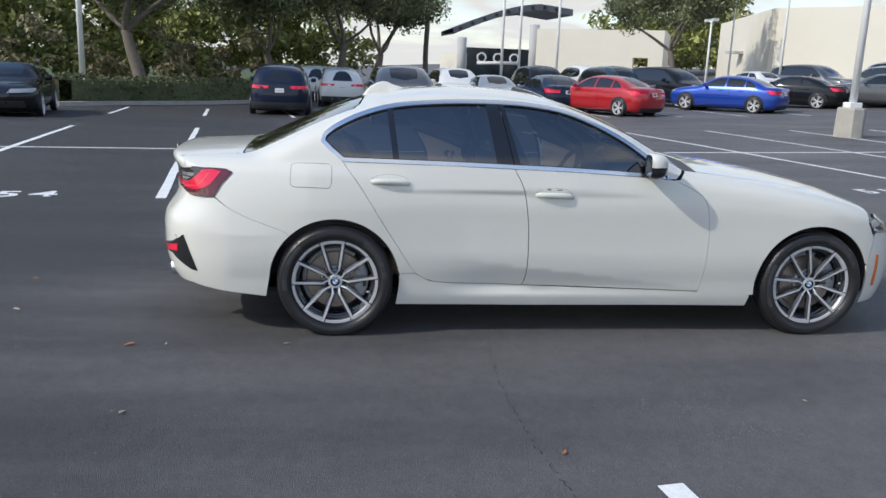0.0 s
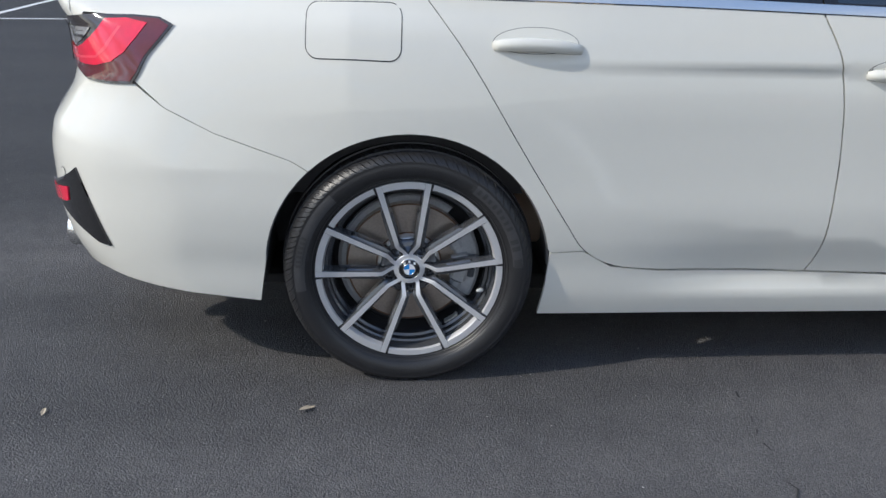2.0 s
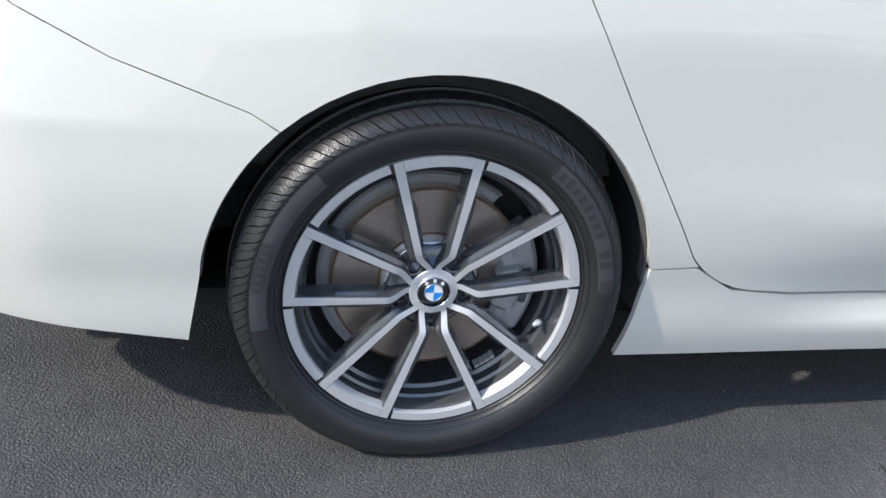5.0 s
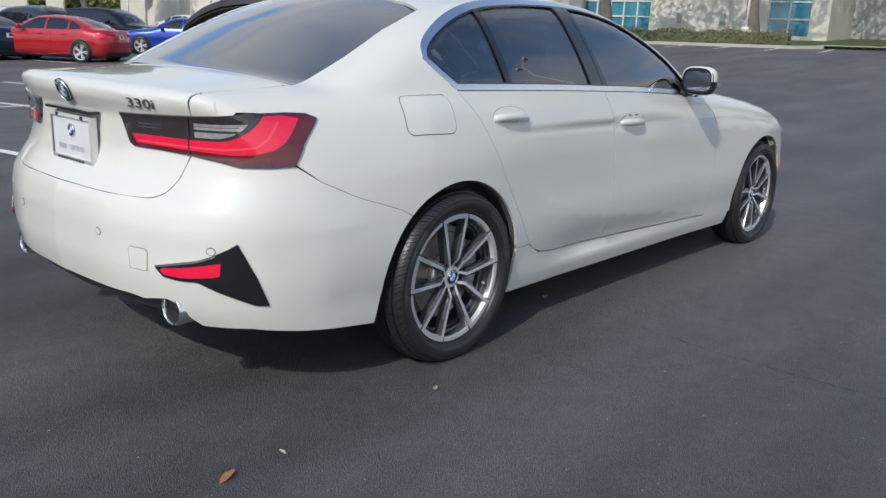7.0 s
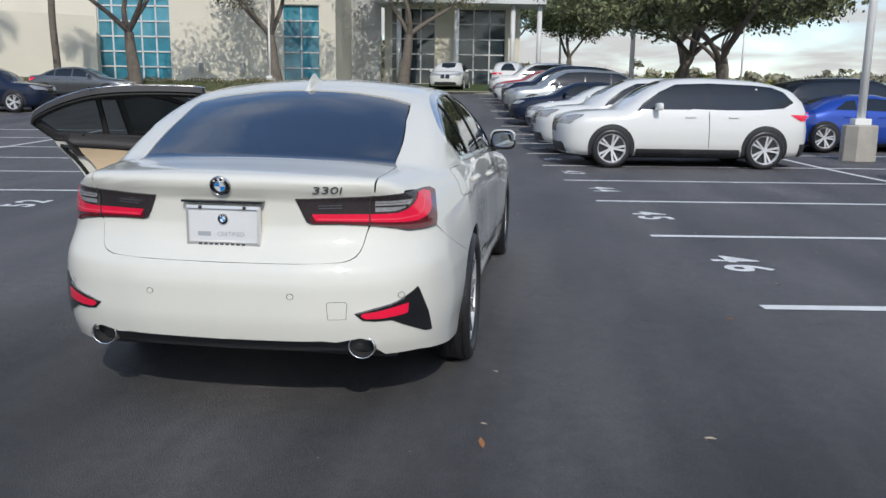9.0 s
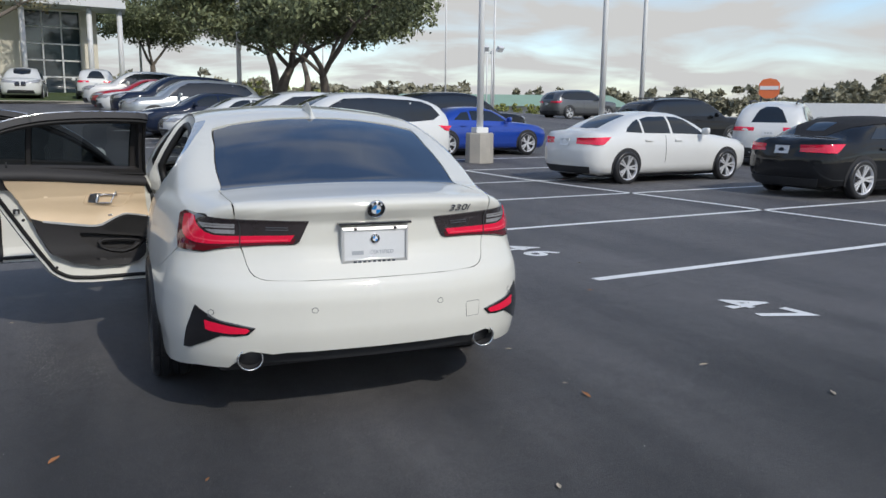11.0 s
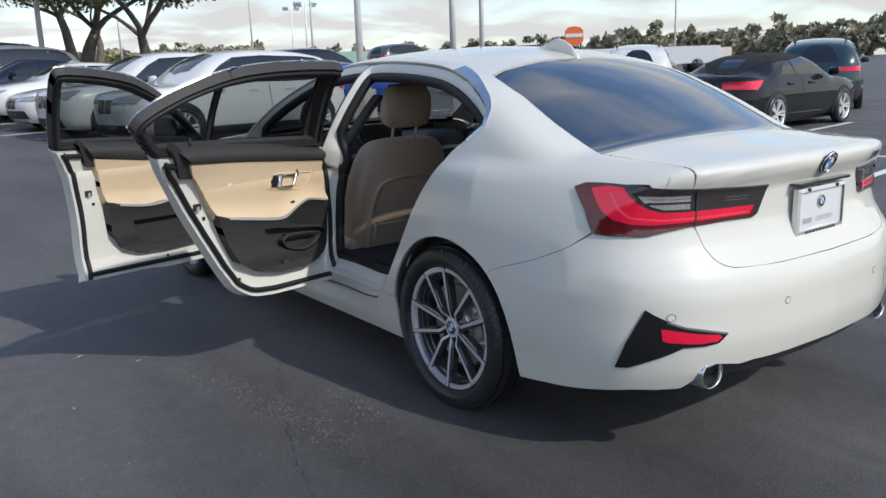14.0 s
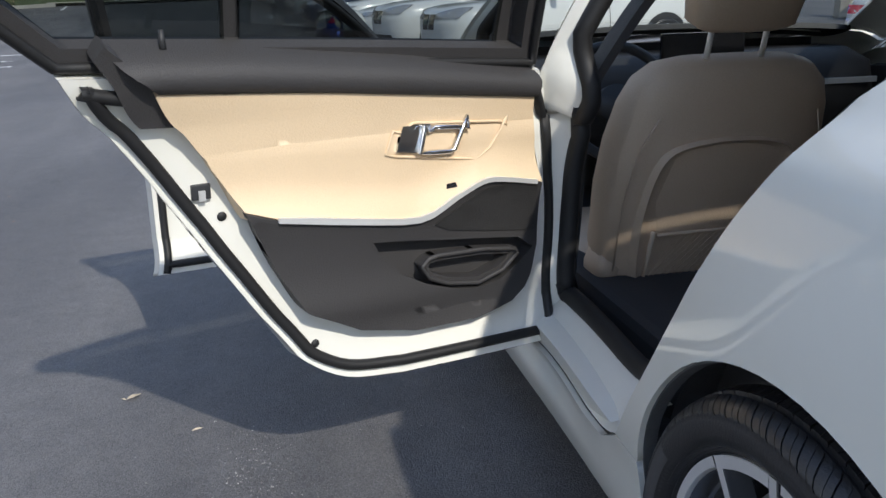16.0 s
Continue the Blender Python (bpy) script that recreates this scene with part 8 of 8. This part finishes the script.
def pavilion():
    root = empty("pavilion", Matrix())
    a, b = (-67.8, 16.9), (-61.5, 26.2)
    wall_slab(root, b, a, -.2, 4.95, .5, STUCCO, [(1.2, 2.5, 1.5, 2.7)])
    n = Vector((.83, -.56, 0))
    wall_slab(root, (-76.0, 9.0), (-69.2, 10.3), -.4, 2.6, .4, STUCCO)
    wall_slab(root, b, (-70, 30), -.2, 4.95, .5, STUCCO)
    # arched canopy on white piers
    for x, y, h in ((-69.3, 10.2, 4.0), (-67.9, 16.5, 5.3), (-74, 10.8, 4.0)):
        tubed("pier", [(x, y, -.6), (x, y, h)], .42, STUCCO_GREY, root, sides=14)
    v, f = [], []
    steps = 18
    for i in range(steps + 1):
        t = i / steps
        y = 9.4 + 10.5 * t
        z = 4.25 + 2.35 * math.sin(min(t * 1.25, 1) * math.pi / 2) - 1.4 * max(t - .72, 0)
        for dx, dz in ((0, 0), (0, .55), (-10, .55), (-10, .1)):
            v.append((-69.5 + 1.6 * t + dx, y, z + dz))
    f = [(4 * i + j, 4 * i + (j + 1) % 4, 4 * i + 4 + (j + 1) % 4, 4 * i + 4 + j) for i in range(steps) for j in range(4)]
    from_np("arched_canopy", v, f, STEEL_DARK, root, "dark steel arched canopy")
    # dark discs stand in for the shade in the beam's round holes
    for i in range(9):
        t = .06 + .1 * i
        y, z = 9.4 + 10.5 * t, 4.52 + 2.35 * math.sin(min(t * 1.25, 1) * math.pi / 2) - 1.4 * max(t - .72, 0)
        vv, ff = revolve([(0, 0), (.06, .14), (.0, .17)], 12)
        from_np("canopy_boss", [(p[0] - 69.45 + 1.6 * t, p[1] + y, p[2] + z) for p in vv], ff, SHUT, root)
    for y in (12.0, 13.5, 15.0):
        vv, ff = revolve([(-.1, .32), (.1, .32), (.1, .45), (-.1, .45), (-.1, .32)], 18)
        from_np("ring_ornament", [(p[0] - 69.0, p[1] + y, p[2] + 2.3) for p in vv], ff, POLE_PAINT, root)
    tubed("ornament_beam", [(-69.0, 11.6, 1.8), (-69.0, 15.4, 1.9)], .15, POLE_PAINT, root)
    boxed("glazed_front", (-72, -71.6, 11, 17, -.3, 3.2), GLASS_DARK, root)
    return tagged(root, "cream pavilion with a dark arched steel canopy", "building")


pavilion()


def west_hall():
    root = empty("service_hall", Matrix())
    c = (-47.6, 28.6)
    h = [(3.0, 5.0, 1.7, 2.9), (9.0, 11.2, 1.7, 2.9), (15, 17, 1.7, 2.9)]
    _, du = wall_slab(root, (-27.0, 44.0), c, -.2, 6.0, .5, STUCCO, [])
    wall_slab(root, c, (-66, 33.5), -.2, 6.0, .5, STUCCO)
    n = Vector((du.y, -du.x, 0))
    for u0, u1, za, zb in h:
        p = Vector((*c, 0)) - du * u0
        q = Vector((*c, 0)) - du * u1
        v = [p + n * .02 + Vector((0, 0, za)), q + n * .02 + Vector((0, 0, za)), q + n * .02 + Vector((0, 0, zb)), p + n * .02 + Vector((0, 0, zb))]
        v += [x + n * .05 for x in v]
        from_np("window", v, [(4, 5, 6, 7), (0, 1, 5, 4), (1, 2, 6, 5), (2, 3, 7, 6), (3, 0, 4, 7)], GLASS_DARK, root, "dark window")
    d = Vector((-.966, .257, 0))
    p = Vector((*c, 0)) + d * 9
    boxed("door_canopy", (p.x - 1, p.x + .6, p.y - 1.4, p.y, 3.2, 3.4), STUCCO_GREY, root)
    return tagged(root, "cream stucco service hall with small dark windows", "building")


west_hall()


def roadside():
    """Far things along the road: trailer, signs and a green roof."""
    root = empty("box_trailer", pose(45.5, 36.5, gz(45.5, 36.5), 0, 0, -39))
    boxed("trailer_body", (-5.4, 4.6, -1.2, 1.2, .55, 1.75), WHITE_METAL, root, "plain white box body")
    boxed("trailer_end", (4.6, 5.4, -1.15, 1.15, .5, 1.6), STUCCO, root)
    for x in (-3, -2, 3):
        v, f = revolve([(-1.2, 0), (-1.2, .45), (1.2, .45), (1.2, 0)], 16, "y")
        from_np("trailer_wheel", [(p[0] + x, p[1], p[2] + .42) for p in v], f, TYRE, root, smooth=True)
    tagged(root, "plain white box trailer beyond the lot", "trailer")
    root = empty("road_sign", pose(57, 88.5, gz(57, 88.5), 0, 0, -33))
    for x in (-.7, .7):
        tubed("sign_post", [(x, .06, -1), (x, .06, 2.6)], .07, STEEL_DARK, root)
    boxed("sign_panel", (-1.05, 1.05, -.03, .03, .9, 2.9), SIGN_GREEN, root, "green sign panel", .02)
    boxed("sign_panel", (-.75, .75, -.03, .03, 2.95, 3.45), SIGN_GREEN, root, "green sign panel", .02)
    boxed("sign_mark", (-.35, .35, -.06, -.035, 1.9, 2.6), LOGO_WHITE, root)
    for z in (1.55, 1.15):
        boxed("sign_mark", (-.7, .7, -.06, -.035, z, z + .18), LOGO_WHITE, root)
    tagged(root, "green roadside direction sign with white marks", "sign")
    root = empty("pylon_sign", pose(47, 45.6, gz(47, 45.6), 0, 0, -46))
    for x in (-.55, .55):
        tubed("sign_post", [(x, .1, -1), (x, .1, 2.9)], .09, STEEL_DARK, root)
    v = [(-.55, 2.2), (-.75, 2.4), (-.75, 3.2), (-.5, 3.5), (0, 3.6), (.5, 3.5), (.75, 3.2), (.75, 2.4), (.55, 2.2), (.3, 2.05), (-.3, 2.05)]
    m = len(v)
    from_np("sign_panel", [(x, -.1, z) for x, z in v] + [(x, .1, z) for x, z in v], [tuple(range(m)), tuple(range(2 * m - 1, m - 1, -1))] + [(i, m + i, m + (i + 1) % m, (i + 1) % m) for i in range(m)], SIGN_ORANGE, root, "orange shield panel")
    boxed("sign_mark", (-.68, .68, -.14, -.105, 2.72, 3.0), LOGO_WHITE, root)
    tagged(root, "orange shield-shaped sign on two dark posts", "sign")
    root = empty("roadside_building", pose(60, 118, gz(60, 118), 0, 0, -27))
    boxed("wall", (-20, 20, 0, 12, -1, 1.6), STUCCO_GREY, root)
    v = [(-21, -1, 1.6), (21, -1, 1.6), (21, 13, 1.6), (-21, 13, 1.6), (-18, 6, 3.6), (18, 6, 3.6)]
    from_np("roof", v, [(0, 1, 5, 4), (1, 2, 5), (2, 3, 4, 5), (3, 0, 4), (3, 2, 1, 0)], ROOF_GREEN, root, "pale green metal roof")
    tagged(root, "long low building with a pale green metal roof", "building")
    # plain box added where only something small and yellowish stands
    root = empty("site_container", pose(24, 88, gz(24, 88), 0, 0, -20))
    boxed("container_body", (-1.0, 1.0, -.8, .8, 0, .9), SIGN_ORANGE, root, bevel=.05)
    tagged(root, "small orange box in place of a yellowish spot beyond the lot", "container")


roadside()
